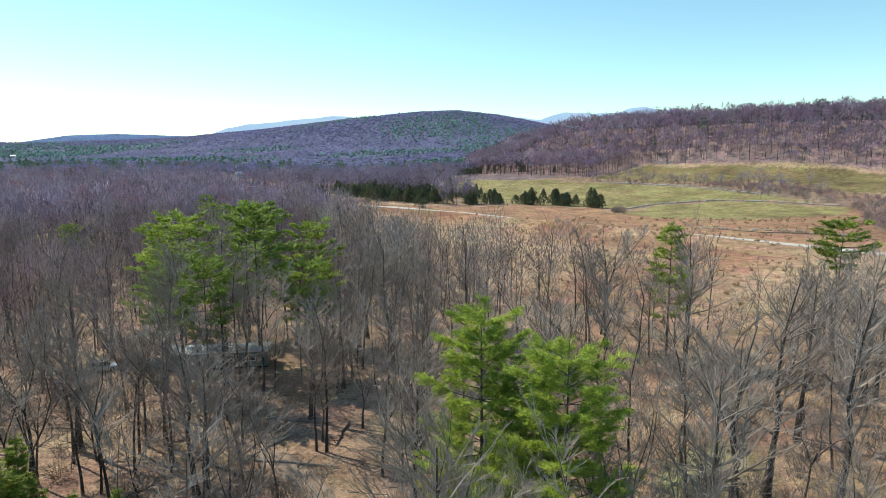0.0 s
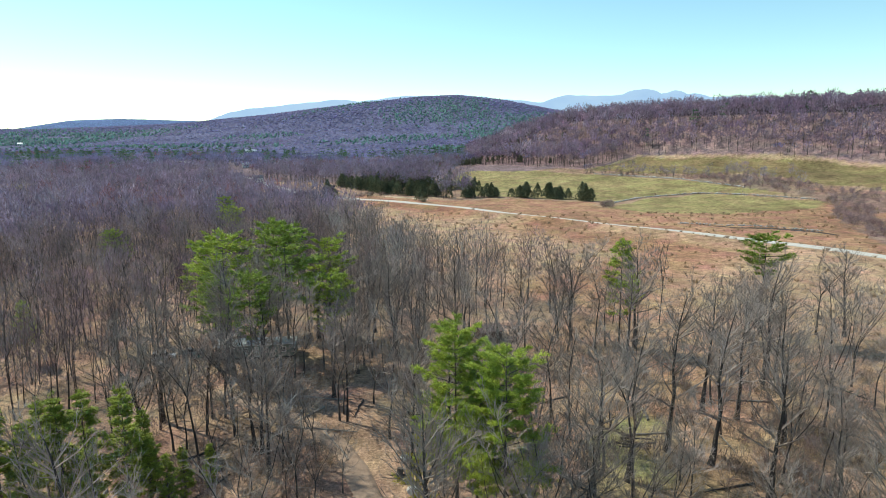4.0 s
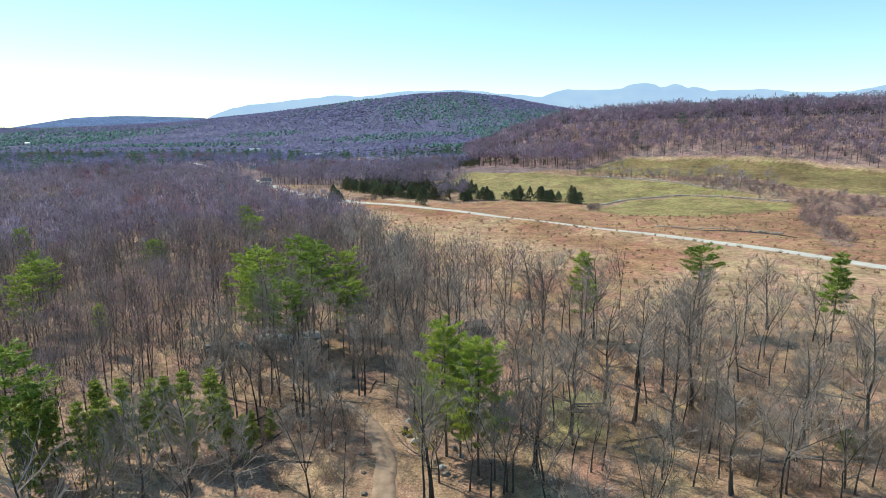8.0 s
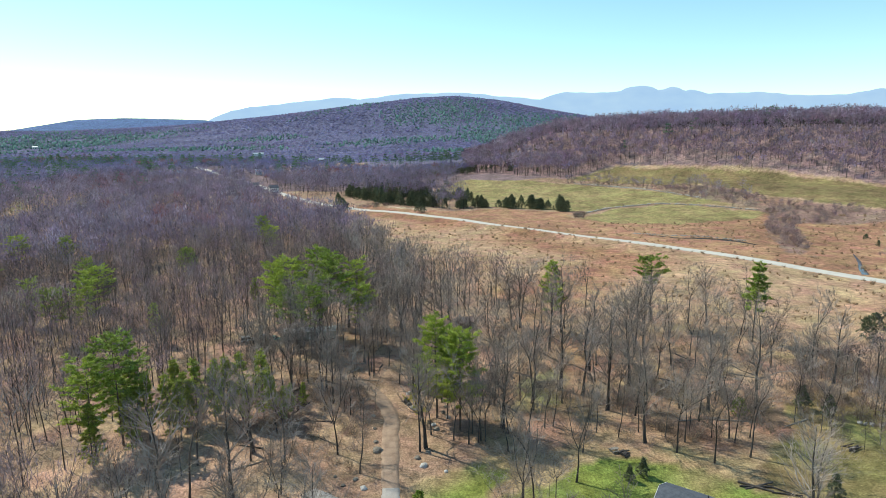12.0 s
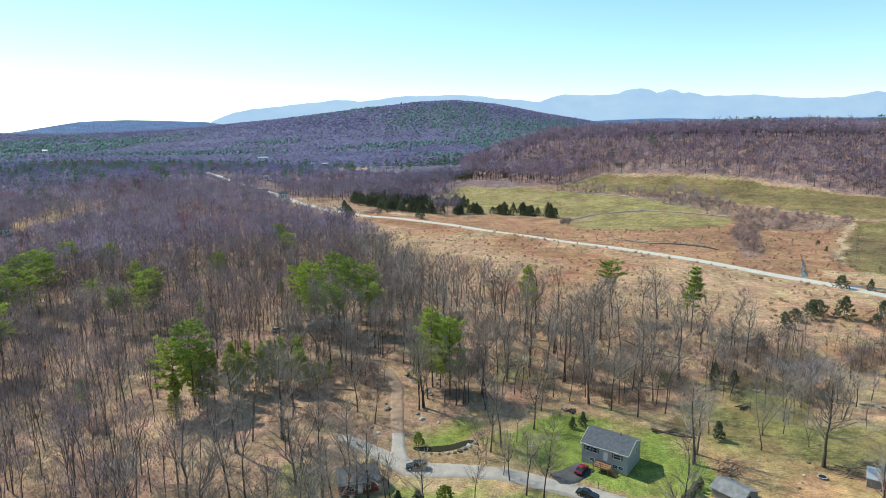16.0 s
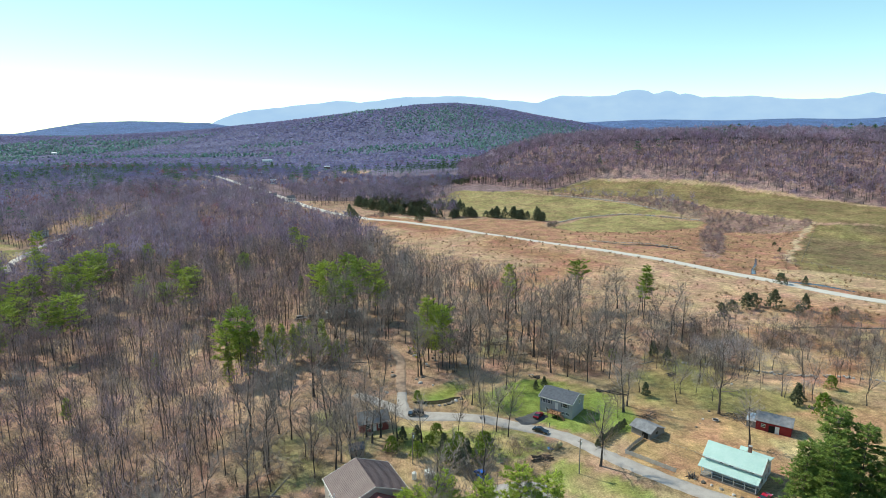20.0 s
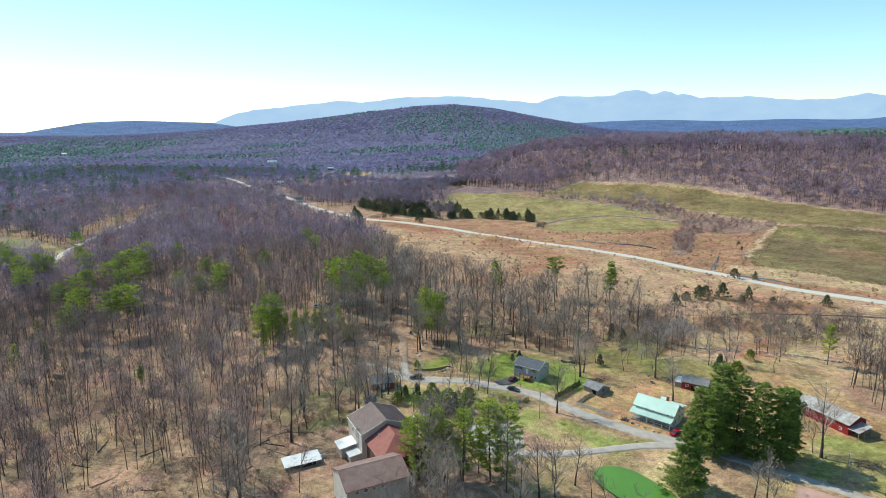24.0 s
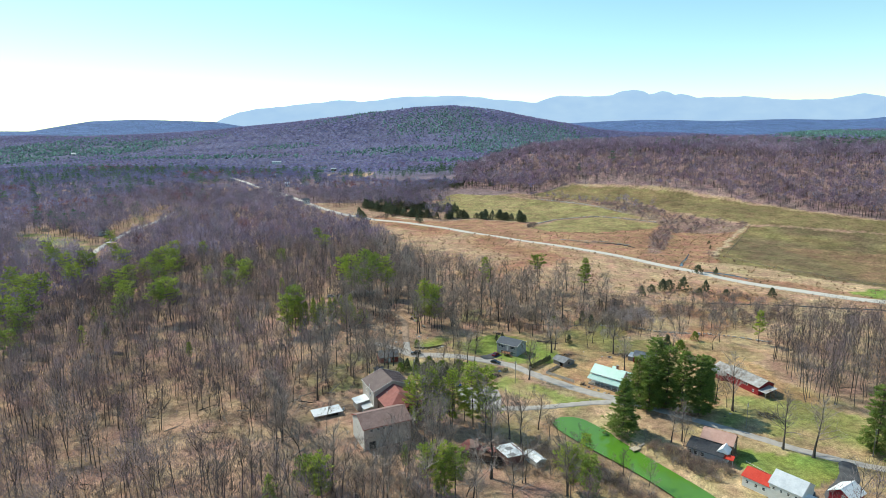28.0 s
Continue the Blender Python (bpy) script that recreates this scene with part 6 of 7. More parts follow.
gable_roof(h, 9.4, 6.6, 4.6, 2.2, PINK_ROOF, over=0.4)
block(h, 10.5, 5.6, 2.7, GREY_SIDING, cx=-2.2, cy=-5.9)
lean_to(h, -7.9, 3.6, -9.2, -3.2, 2.7, 4.0, BLACK_SHINGLE, name="lower_roof", label="black shingle lower roof")
block(h, 0.001 + 3.0, 3.6, 3.6, WHITE_SIDING, cx=2.9, cy=-5.2)
bm = prism([(1.1, -7.6, 3.4), (4.7, -7.6, 3.4), (2.9, -7.6, 5.0)], (0, 4.4, 0))
part("cross_gable", bm, WHITE_METAL, h, "white metal cross-gable roof")
lean_to(h, 3.4, 6.4, -8.8, -6.4, 2.3, 2.8, BRIGHT_RED, name="awning", label="bright red awning")
for x in (3.6, 6.2):
    part("awning_post", box(x - 0.05, -8.7, -0.4, x + 0.05, -8.6, 2.3), WHITE, h)
for u in (-4.4, -2.6, -0.6):
    window(h, on_wall(10.5, 5.6, "front", u, 1.5, -2.2, -5.9), 1.0, 1.2)
window(h, on_wall(10.5, 5.6, "left", 0.4, 1.5, -2.2, -5.9), 1.6, 1.2)
window(h, on_wall(9.4, 6.6, "right", 0, 3.2), 0.9, 1.2)
part("deck", box(-8.6, -10.4, -0.2, 4.0, -8.72, 0.35), RAW_WOOD, h)
for i in range(8):
    part("deck_post", box(-8.5 + i * 1.75, -10.4, 0.3, -8.4 + i * 1.75, -10.3, 1.25), RAW_WOOD, h)
part("deck_rail", box(-8.6, -10.42, 1.2, 4.0, -10.3, 1.28), RAW_WOOD, h)

# red-roofed house and white barn
h = house("cottage", 106.7, -106.5, -52, "white cottage with bright red metal roof")
block(h, 7.6, 6.4, 3.3, WHITE_SIDING, rise=1.5)
gable_roof(h, 7.6, 6.4, 3.3, 1.5, BRIGHT_RED, over=0.35, seams=0.7)
for u in (-2.4, 0.2, 2.4):
    window(h, on_wall(7.6, 6.4, "front", u, 1.8), 0.8, 0.9)
h = house("barn", 112.3, -112.4, -52, "white barn with galvanised gambrel-like roof", "barn")
block(h, 8.6, 8.4, 4.8, WHITE_SIDING, rise=2.4)
gable_roof(h, 8.6, 8.4, 4.8, 2.4, GALV, over=0.3, seams=0.9)
for u in (-3, -1, 1, 3):
    window(h, on_wall(8.6, 8.4, "front", u, 3.6), 0.6, 0.8)
    window(h, on_wall(8.6, 8.4, "left", u, 4.2), 0.6, 0.8)
block(h, 4.0, 5.0, 2.8, WHITE_SIDING, cx=6.2, cy=-2.0)
lean_to(h, 4.2, 8.6, -5.0, 0.8, 2.8, 3.4, WHITE_METAL, name="lean_to_roof")
h = house("garage", 127.6, -113.2, 32, "red garage with white metal roof", "garage")
block(h, 7.0, 6.0, 2.8, RED_BOARD, rise=1.9)
gable_roof(h, 7.0, 6.0, 2.8, 1.9, WHITE_METAL, over=0.4)
window(h, on_wall(7.0, 6.0, "left", 0.8, 2.6), 0.7, 0.7)

# cottage in the trees above the metal building, and a small outbuilding
h = house("cottage", -12.0, -6.2, 16, "cottage with dark roof and red wall behind bare trees")
block(h, 8.4, 6.2, 2.8, siding("dull_red_boards", (0.30, 0.09, 0.08), 0.2, True), rise=2.0)
gable_roof(h, 8.4, 6.2, 2.8, 2.0, OLD_SHINGLE, over=0.5)
window(h, on_wall(8.4, 6.2, "front", -1.6, 1.5), 1.0, 1.1)
window(h, on_wall(8.4, 6.2, "front", 1.8, 1.5), 1.0, 1.1)
door(h, on_wall(8.4, 6.2, "front", 0.2, 0.1))
h = house("outbuilding", -14.5, -22.0, 20, "small grey-roofed wooden outbuilding in the trees", "shed")
block(h, 3.6, 3.0, 2.2, OLD_BOARD, rise=1.0)
gable_roof(h, 3.6, 3.0, 2.2, 1.0, SHINGLE, over=0.3)

# long trailer home in the wood
h = house("trailer_home", -37.5, 99.5, 8, "long low trailer home with pale roof in the leafless woods")
part("wall", box(-8, -2.2, 0.4, 8, 2.2, 3.1), siding("dull_green_sheet", (0.20, 0.25, 0.22), 0.2), h)
part("skirting", box(-7.9, -2.1, -0.6, 7.9, 2.1, 0.4), SHADE_BLACK, h)
part("roof", prism([(-8.2, -2.4, 3.1), (-8.2, 2.4, 3.1), (-8.2, 0, 3.5)], (16.4, 0, 0)), surface("pale_metal_roof", (0.36, 0.39, 0.4), (0.52, 0.54, 0.55), 0.5, 0.8), h)
part("fascia", box(-8.2, -2.46, 2.95, 8.2, -2.38, 3.12), WHITE, h)
for u in (-5.5, -2, 2, 5.5):
    window(h, on_wall(16, 4.4, "front", u, 1.9), 1.0, 0.9)
door(h, on_wall(16, 4.4, "front", 0.2, 0.5))
h = house("shed", 11.5, 110, 20, "old dark board shed in the woods", "shed")
block(h, 5, 4, 2.2, BROWN_BOARD, rise=1.0)
gable_roof(h, 5, 4, 2.2, 1.0, BROWN_ROOF, over=0.3)

# far houses along the roads
FAR = [(-175, 560, 30, WHITE_SIDING, SHINGLE, 9), (-205, 590, 25, GREY_SIDING, SHINGLE, 10), (-215, 545, 35, WHITE_SIDING, OLD_SHINGLE, 8), (-433, 1373, 10, WHITE_SIDING, GALV, 24), (-283, 1250, 20, WHITE_SIDING, SHINGLE, 14), (-245, 1166, 5, BROWN_BOARD, GALV, 12), (-250, 760, 20, WHITE_SIDING, GALV, 8), (-320, 930, 15, BROWN_BOARD, GALV, 12), (-322, 322, 75, WHITE_SIDING, OLD_SHINGLE, 11), (-1105, 1600, 20, WHITE_SIDING, GALV, 12), (-230, 620, 40, WHITE_SIDING, SHINGLE, 9)]
for (x, y, a, wm, rm, L) in FAR:
    h = house("house", x, y, a, "distant %s house with gabled roof among bare trees" % ("white" if wm is WHITE_SIDING else "grey" if wm is GREY_SIDING else "brown"))
    block(h, L, 7, 4.6, wm, rise=2.4)
    gable_roof(h, L, 7, 4.6, 2.4, rm, over=0.4)
    for u in (-L / 4, 0, L / 4):
        window(h, on_wall(L, 7, "front", u, 2.6), 1.0, 1.4)
        window(h, on_wall(L, 7, "back", u, 2.6), 1.0, 1.4)
    window(h, on_wall(L, 7, "right", 0, 3.0), 1.0, 1.4)
    window(h, on_wall(L, 7, "left", 0, 3.0), 1.0, 1.4)

# ---- yard trees, brush and small things ----
yard = np.random.default_rng(17)
YARD_TREES = [(121.0, -57.7, 1.25, 3), (93.7, -79.8, 0.75, 8), (2.9, -17.4, 0.85, 3), (49.2, -28.4, 0.8, 8), (17.7, 7.6, 0.95, 1), (20.5, 9.5, 0.85, 2), (29.5, 18.7, 0.95, 1), (91.6, -19.9, 0.72, 3), (92.3, 0.1, 0.95, 8), (63.7, 2.0, 0.95, 3), (82.1, 7.8, 0.85, 6), (66, 6, 0.7, 8), (61, -2, 0.6, 5), (94, 9, 0.6, 6), (117.7, 12.3, 0.55, 3), (127.9, 13.3, 0.75, 1), (126, 14.4, 0.72, 2), (124.9, -85.0, 1.05, 8), (131.9, -90.3, 1.2, 3), (93.2, -83.0, 0.8, 1), (90.0, -80.5, 0.7, 3), (117, -52, 0.85, 3), (120, -55, 0.8, 1), (36, -78, 1.0, 3), (39.5, -82, 0.95, 8), (41, -69, 0.85, 4), (50, -76, 0.75, 1), (52, -84, 0.7, 2), (47, -70, 0.8, 3), (56, -92, 0.7, 1), (21, -4.5, 0.7, 1), (24, -10, 0.75, 2), (13, -12, 0.7, 5), (27, -13, 0.85, 5), (73, 16, 0.7, 6), (86, 15, 0.75, 6), (95, 22, 0.7, 2), (104, 30, 0.75, 4), (112, 24, 0.6, 6), (140, 5, 0.8, 6), (148, 16, 0.7, 7), (133, 28, 0.7, 2), (30, -96, 0.6, 3), (46, -102, 0.7, 1), (38, -104, 0.65, 3), (75, -104, 0.6, 1), (69, -98, 0.55, 3), (-20, -106, 0.7, 1), (-7, -113, 0.62, 3), (2, -115, 0.6, 3), (58, -98, 0.55, 1), (63, -104, 0.5, 6), (67, -109, 0.5, 2), (72, -114, 0.5, 5), (54, -103, 0.55, 4), (3, -86, 0.6, 1), (-27, -74, 0.8, 2), (58, 25, 0.8, 5), (52, 29, 0.9, 0), (66, 27, 0.85, 2), (10, 33, 0.95, 4), (13.5, 34, 0.95, 0), (2, 37, 1.0, 4), (18, 30, 0.9, 6), (-4, -15, 0.7, 3), (-16, -14, 0.85, 3), (-9, -13, 0.9, 8), (-13, -12.5, 0.8, 3), (-5.5, -11, 0.75, 1), (-19, -10, 0.8, 8), (-11, -16, 0.8, 3), (-22, -17, 0.85, 5), (-26, -24, 0.9, 3), (-18, -26, 0.8, 8), (-22, 53, 1.0, 3), (-26, 60, 1.0, 8), (-17, 47, 0.9, 1), (-31, 66, 1.15, 0), (-44, 81, 1.1, 4), (34, 60, 1.05, 8), (44, 72, 1.0, 3), (26, 52, 0.95, 8), (52, 62, 1.05, 3), (60, 84, 1.0, 8), (36, 88, 1.0, 3)]
INFILL = [(-15.3, 69.6, 1.0, 0), (-24.7, 71.1, 0.95, 4), (-27, 66, 0.9, 1), (-21, 60.5, 0.85, 2), (-10.5, 76, 1.0, 6), (-20.5, 54, 0.75, 7), (-16.5, 57, 0.85, 4), (-31, 58, 0.85, 6), (-35, 65, 0.95, 5), (-4.5, 63.5, 0.8, 2), (-3, 70, 0.85, 7), (-11.5, 49.5, 0.55, 5), (-14.5, 46.5, 0.6, 4), (-18.5, 48.5, 0.65, 1), (-23.5, 50, 0.6, 6), (-7, 83, 0.9, 4), (-38, 60, 0.95, 7), (-41, 54, 0.95, 2), (-44, 62, 1.0, 4), (19.9, -2.5, 0.6, 1), (16.3, 2.0, 0.65, 4), (25.8, 2.5, 0.55, 2), (24.5, 12.3, 0.65, 0), (18.9, 12.4, 0.7, 5), (14.6, 6.4, 0.65, 6), (33, 29.2, 0.8, 2), (37.8, 37.7, 0.85, 0), (42, 35.4, 0.8, 7), (46.9, 37.6, 0.85, 5), (51.9, 35.3, 0.8, 2), (57.8, 37.4, 0.85, 7), (61.7, 35.1, 0.75, 0), (65.6, 32.9, 0.8, 5), (28.9, 40.2, 0.85, 7), (23.2, 38, 0.8, 2), (17.7, 38.1, 0.8, 0), (69.8, 35, 0.75, 2), (50.6, 46.9, 0.85, 7), (68.1, 51.7, 0.85, 5), (33.1, 52.3, 0.85, 2), (0.6, 38.6, 0.62, 2)]
silver_grove = [make_tree("bare_tree", bare_tree(180 + s, 12.0, limbs=18, branches=6, twigs=5, twig_r=0.016, trunk_r=0.2, spread=0.34, first=0.22)[0], twig_cloud(190 + s, 12.0, (3.6, 4.2)[s], 900, 1.0, 0.03, low=0.2, up=0.5, lobes=18), BARK, surface("silver_fine_twigs", (0.32, 0.275, 0.275), (0.66, 0.58, 0.58), 0.25, 0.8, 0.0, island=0.3, through=0.2), "low leafless tree with dense silvery twigs", "tree", "silvery trees on rough meadow") for s in range(2)]
for i, (x, y, h) in enumerate([(91.4, 15.6, 0.7), (105.5, 34.4, 1.0), (104.5, 39.8, 1.0), (102.9, 44.6, 0.9), (107.1, 32.2, 0.9), (115.5, 32.9, 0.95), (119.5, 30.7, 0.9), (118, 11.3, 0.62), (123.6, 10.2, 0.7), (125.8, 9.5, 0.75), (125.9, 34.1, 0.8), (118, 41, 0.95), (117.7, 45.8, 0.9), (112, 37.5, 1.0), (109, 43, 0.85)]):
    place(silver_grove, i, x, y, h, i * 73.0)
for (x, y, s, k) in INFILL:
    place(bare_protos, k, x, y, s, float(yard.uniform(0, 360)))
for i, (x, y, s, k) in enumerate(YARD_TREES):
    place(bare_protos, k, x, y, s * (1.25 if x > 15 and y > -30 else 1.0), float(yard.uniform(0, 360)))


def bush(seed, H=2.6, R=1.7, n=70, width=0.02, length=1.3):
    g = np.random.default_rng(seed)
    S = []
    for i in range(7):
        a, r = g.uniform(0, 6.283), g.uniform(0.3, 1.0) * R
        S.append((np.array([math.cos(a) * 0.15, math.sin(a) * 0.15, -0.2]), np.array([math.cos(a) * r, math.sin(a) * r, H * g.uniform(0.6, 1.0)]), 0.03, 0))
    return both(segs(S), twig_cloud(seed + 7, H, R, n, length, width, low=0.05, lobes=6, up=0.5))


bushes = [bush(900 + s, 2.6, 1.7, 60, 0.03) for s in range(5)]
big_bushes = [bush(920 + s, 4.5, 3.0, 90, 0.05, 1.9) for s in range(4)]
DULL = surface("dull_brush", (0.22, 0.165, 0.14), (0.38, 0.30, 0.25), 0.1, 0.9, 0.0, island=0.3, tone=True, through=0.4)
PURPLE = surface("purple_brush", (0.24, 0.165, 0.165), (0.38, 0.275, 0.265), 0.1, 0.9, 0.0, island=0.25, tone=True, through=0.4)


def spread_in(poly, n, seed, keep=None):
    g = np.random.default_rng(seed)
    p = np.array(poly)
    x, y = g.uniform(p[:, 0].min(), p[:, 0].max(), n), g.uniform(p[:, 1].min(), p[:, 1].max(), n)
    k = inside(x, y, poly)
    if keep is not None:
        k &= keep(x, y)
    return x[k], y[k]


def brush(polys, n, protos, mt, label, seed, lo=0.6, hi=1.3, keep=None):
    xs, ys = zip(*[spread_in(p, n, seed + i, keep) for i, p in enumerate(polys)])
    x, y = np.concatenate(xs), np.concatenate(ys)
    scatter("brush", protos, x, y, np.random.default_rng(seed).uniform(lo, hi, len(x)), mt, label, "brush", seed)


CREEK_BELT = [(88, 50), (104, 80), (140, 92), (185, 100), (215, 96), (225, 70), (200, 45), (150, 30), (110, 28)]
brush([CREEK_BELT], 900, big_bushes, DULL, "dense leafless brush along the creek", 51, 0.5, 1.25, lambda x, y: (np.sin(x / 13) + np.sin(y / 9 + 1) > -0.5) & off_line(x, y, [(130, 60), (142, 76), (165, 82), (192, 79), (230, 72), (268, 66)], 3.5))
brush([[(40, 45), (55, 95), (100, 90), (90, 45)]], 180, big_bushes, DULL, "leafless undergrowth between the trees", 52, 0.4, 0.8)
brush([THICKET], 1150, big_bushes, PURPLE, "purplish leafless thicket at the pasture corner", 53, 0.6, 1.3, lambda x, y: np.sin(x / 16) + np.sin(y / 13) > -1.1)
brush([HEDGE], 520, big_bushes, PURPLE, "grey brush between the hill fields", 54, 0.6, 1.2, lambda x, y: np.sin(x / 14) + np.sin(y / 11) > -0.4)
brush([[(-60, -10), (-20, -10), (-16, -45), (-60, -45)], [(8, 48), (60, 48), (60, 90), (8, 90)], [(-70, 40), (-20, 44), (-20, 90), (-70, 90)], [(-70, -80), (-30, -80), (-30, -30), (-70, -30)], [(-120, -60), (-70, -60), (-70, 20), (-120, 20)], [(46, 30), (100, 34), (100, 60), (46, 60)], [(14, -12), (40, -18), (34, -34), (12, -36)], [(-40, 20), (-10, 22), (-12, 60), (-45, 60)], [(-100, -120), (-40, -120), (-40, -60), (-100, -60)], [(14, 34), (64, 34), (64, 70), (14, 70)], [(14, 70), (70, 70), (70, 112), (20, 118)], [(64, 44), (120, 60), (110, 98), (66, 108)]], 110, bushes, DULL, "low leafless undergrowth in the woods", 55, 0.6, 1.5)
brush([[(78, -82), (92, -104), (98, -100), (84, -78)], [(30, -96), (60, -108), (66, -100), (50, -92)], [(-20, -92), (10, -92), (10, -120), (-30, -120)], [(56, -88), (88, -124), (76, -130), (50, -96)], [(46, -78), (60, -94), (54, -100), (40, -88)], [(56, -92), (76, -112), (70, -120), (50, -102)], [(60, -86), (84, -124), (78, -128), (54, -90)], [(86, -84), (98, -92), (104, -100), (94, -104), (84, -90)]], 230, bushes, DULL, "leafless brush on the pond's bank", 56, 0.6, 1.3)
brush([[(238, 150), (232, 260), (224, 300), (200, 250), (204, 160)]], 60, big_bushes, PURPLE, "purplish brush in the marsh", 57, 0.5, 1.2, lambda x, y: np.sin(x / 9) + np.sin(y / 15) > 0.3)
brush([[(96, 352), (105, 378), (112, 376), (104, 350)], [(112, 378), (136, 401), (178, 409), (212, 385), (234, 362), (230, 356), (207, 376), (178, 402), (138, 394)], [(-70, 425), (-55, 445), (-40, 440), (-52, 420)], [(128, 528), (166, 500), (196, 474), (200, 462), (160, 490), (124, 518)]], 170, big_bushes, DULL, "brushy hedge along a field wall", 58, 0.35, 0.7)
# scattered trees in the rough ground and the grove beyond the barn
tx, ty = spread_in([(150, -50), (165, 8), (215, 30), (330, 10), (330, -60), (230, -80), (175, -58)], 640, 61)
scatter("woodland", mid_protos, tx, ty, yard.uniform(0.85, 1.25, len(tx)), NEAR_TWIGS, "leafless grove behind the red barn", "woods", 61)
tx, ty = spread_in([(72, 25), (100, 90), (145, 82), (205, 62), (235, 28), (215, 20), (150, 20), (110, 12)], 230, 62)
scatter("woodland", mid_protos, tx, ty, yard.uniform(0.4, 0.8, len(tx)), SILVER_TWIGS, "scattered small leafless trees in rough ground", "woods", 62)
hedge_row = [(128, 528), (166, 500), (196, 474), (232, 462), (236, 440), (194, 455), (160, 488), (124, 518)]
tx, ty = spread_in(hedge_row, 260, 65)
scatter("woodland", light_protos, tx, ty, yard.uniform(0.35, 0.65, len(tx)), HAZED_TWIGS, "row of small leafless trees between two hill fields", "woods", 65)
tx, ty = spread_in(HEDGE, 130, 63)
scatter("woodland", light_protos, tx, ty, yard.uniform(0.55, 0.9, len(tx)), HAZED_TWIGS, "a few leafless trees along the field walls", "woods", 63)
tx, ty = spread_in([(-340, 330), (-330, 420), (-240, 400), (-262, 330)], 26, 64)
scatter("woodland", light_protos, tx, ty, yard.uniform(0.7, 1.0, len(tx)), BUFF_TWIGS, "pale budding trees by the far road", "woods", 64)


# dry grass tussocks on the marsh edge
def tussock(seed, n=9):
    g = np.random.default_rng(seed)
    return blades(g, np.stack([g.normal(0, 0.35, 4), g.normal(0, 0.35, 4), np.full(4, 0.05)], 1), n, 1.0, 0.07, up=1.6, flat=1.0)


STRAW_BLADES = surface("dry_straw", (0.37, 0.25, 0.15), (0.53, 0.38, 0.25), 0.06, 0.9, 0.0, island=0.3, through=0.3)
gx, gy = spread_in(MARSH, 5200, 66, lambda x, y: (y < 330) & off_line(x, y, [(-12, 375), (48, 316), (96, 272), (138, 234), (185, 171), (210, 136), (236, 110), (276, 82)], 5))
scatter("marsh_grass", [tussock(930 + s, 7) for s in range(4)], gx, gy, yard.uniform(0.7, 1.6, len(gx)), STRAW_BLADES, "tussocks of dry straw-coloured marsh grass", "grass", 67)


# boulders along the drive, round the pool and in the yard
def boulder(seed):
    g = np.random.default_rng(seed)
    bm = bmesh.new()
    bmesh.ops.create_icosphere(bm, subdivisions=2, radius=0.5)
    for v in bm.verts:
        v.co = v.co * (1 + 0.35 * noise.noise(v.co * 2.2 + Vector((seed, 0, 0))))
        v.co.z = max(v.co.z * 0.7, -0.2)
    me = bpy.data.meshes.new("boulder")
    bm.to_mesh(me)
    bm.free()
    me.materials.append(STONE if seed % 3 else PALE_STONE)
    me.polygons.foreach_set("use_smooth", [False] * len(me.polygons))
    return me


rocks = [boulder(s) for s in range(6)]
ROCKS = [(-2.2, 49.6, 2.2), (-3.5, 52, 1.4), (3.2, 39.4, 1.5), (2.4, 41.5, 1.2), (4.6, 47.5, 1.3), (5.2, 50.5, 1.1), (5.8, 45, 1.2), (-8.8, 30.5, 2.0), (-9.6, 34, 1.2), (0.8, 24.5, 1.6), (-0.5, 27.5, 1.3), (1.5, 29.5, 1.2), (5.2, 22.5, 1.0), (-10.5, 40, 1.0), (-11.5, 46, 1.2), (-4, 58, 1.4), (3.5, 7.0, 0.9), (5.5, 6.8, 0.8), (7.5, 7.1, 1.1), (10.4, 8.2, 1.4), (11.6, 9.2, 1.6), (12.8, 10.4, 1.5), (9.2, 7.4, 1.0), (14.4, 11.6, 1.2), (1.8, 7.2, 0.8), (-14, 18, 1.0), (-12, 20, 1.1), (-10, 17, 1.3), (-16, 21, 0.9), (90, 2, 0.8), (86, -3, 0.7), (82, -8, 0.8), (84, -6, 0.6), (79, 3, 0.6), (97, 10, 0.9), (72.5, -36.2, 1.2), (74, -37.5, 0.9), (71, -34.8, 1.0), (75.6, -39.2, 1.1), (77.5, -41.5, 0.9), (79, -42.6, 0.8), (70.3, -48, 0.9), (106, 22, 0.8), (101, 26, 0.9), (110, 20, 0.7), (26, -29, 0.9), (28, -30, 0.8), (24, -27, 1.0), (-1, -22, 0.6), (3, -21, 0.6), (1, -20, 0.5), (119, -60, 0.9), (122, -58, 0.8), (116, -62, 0.7)]
for i, (x, y, s) in enumerate(ROCKS):
    o = new("boulder", rocks[i % 6])
    o.matrix_world = pose(x, y, float(land(x, y)) + 0.08 * s, 0, 0, i * 67.0)
    o.scale = (s, s * (0.8 + 0.1 * (i % 4)), s)
    tagged(o, "rough grey boulder lying on leaf litter" if y > 0 else "pale field stone lying in the yard", "boulder", "boulders")


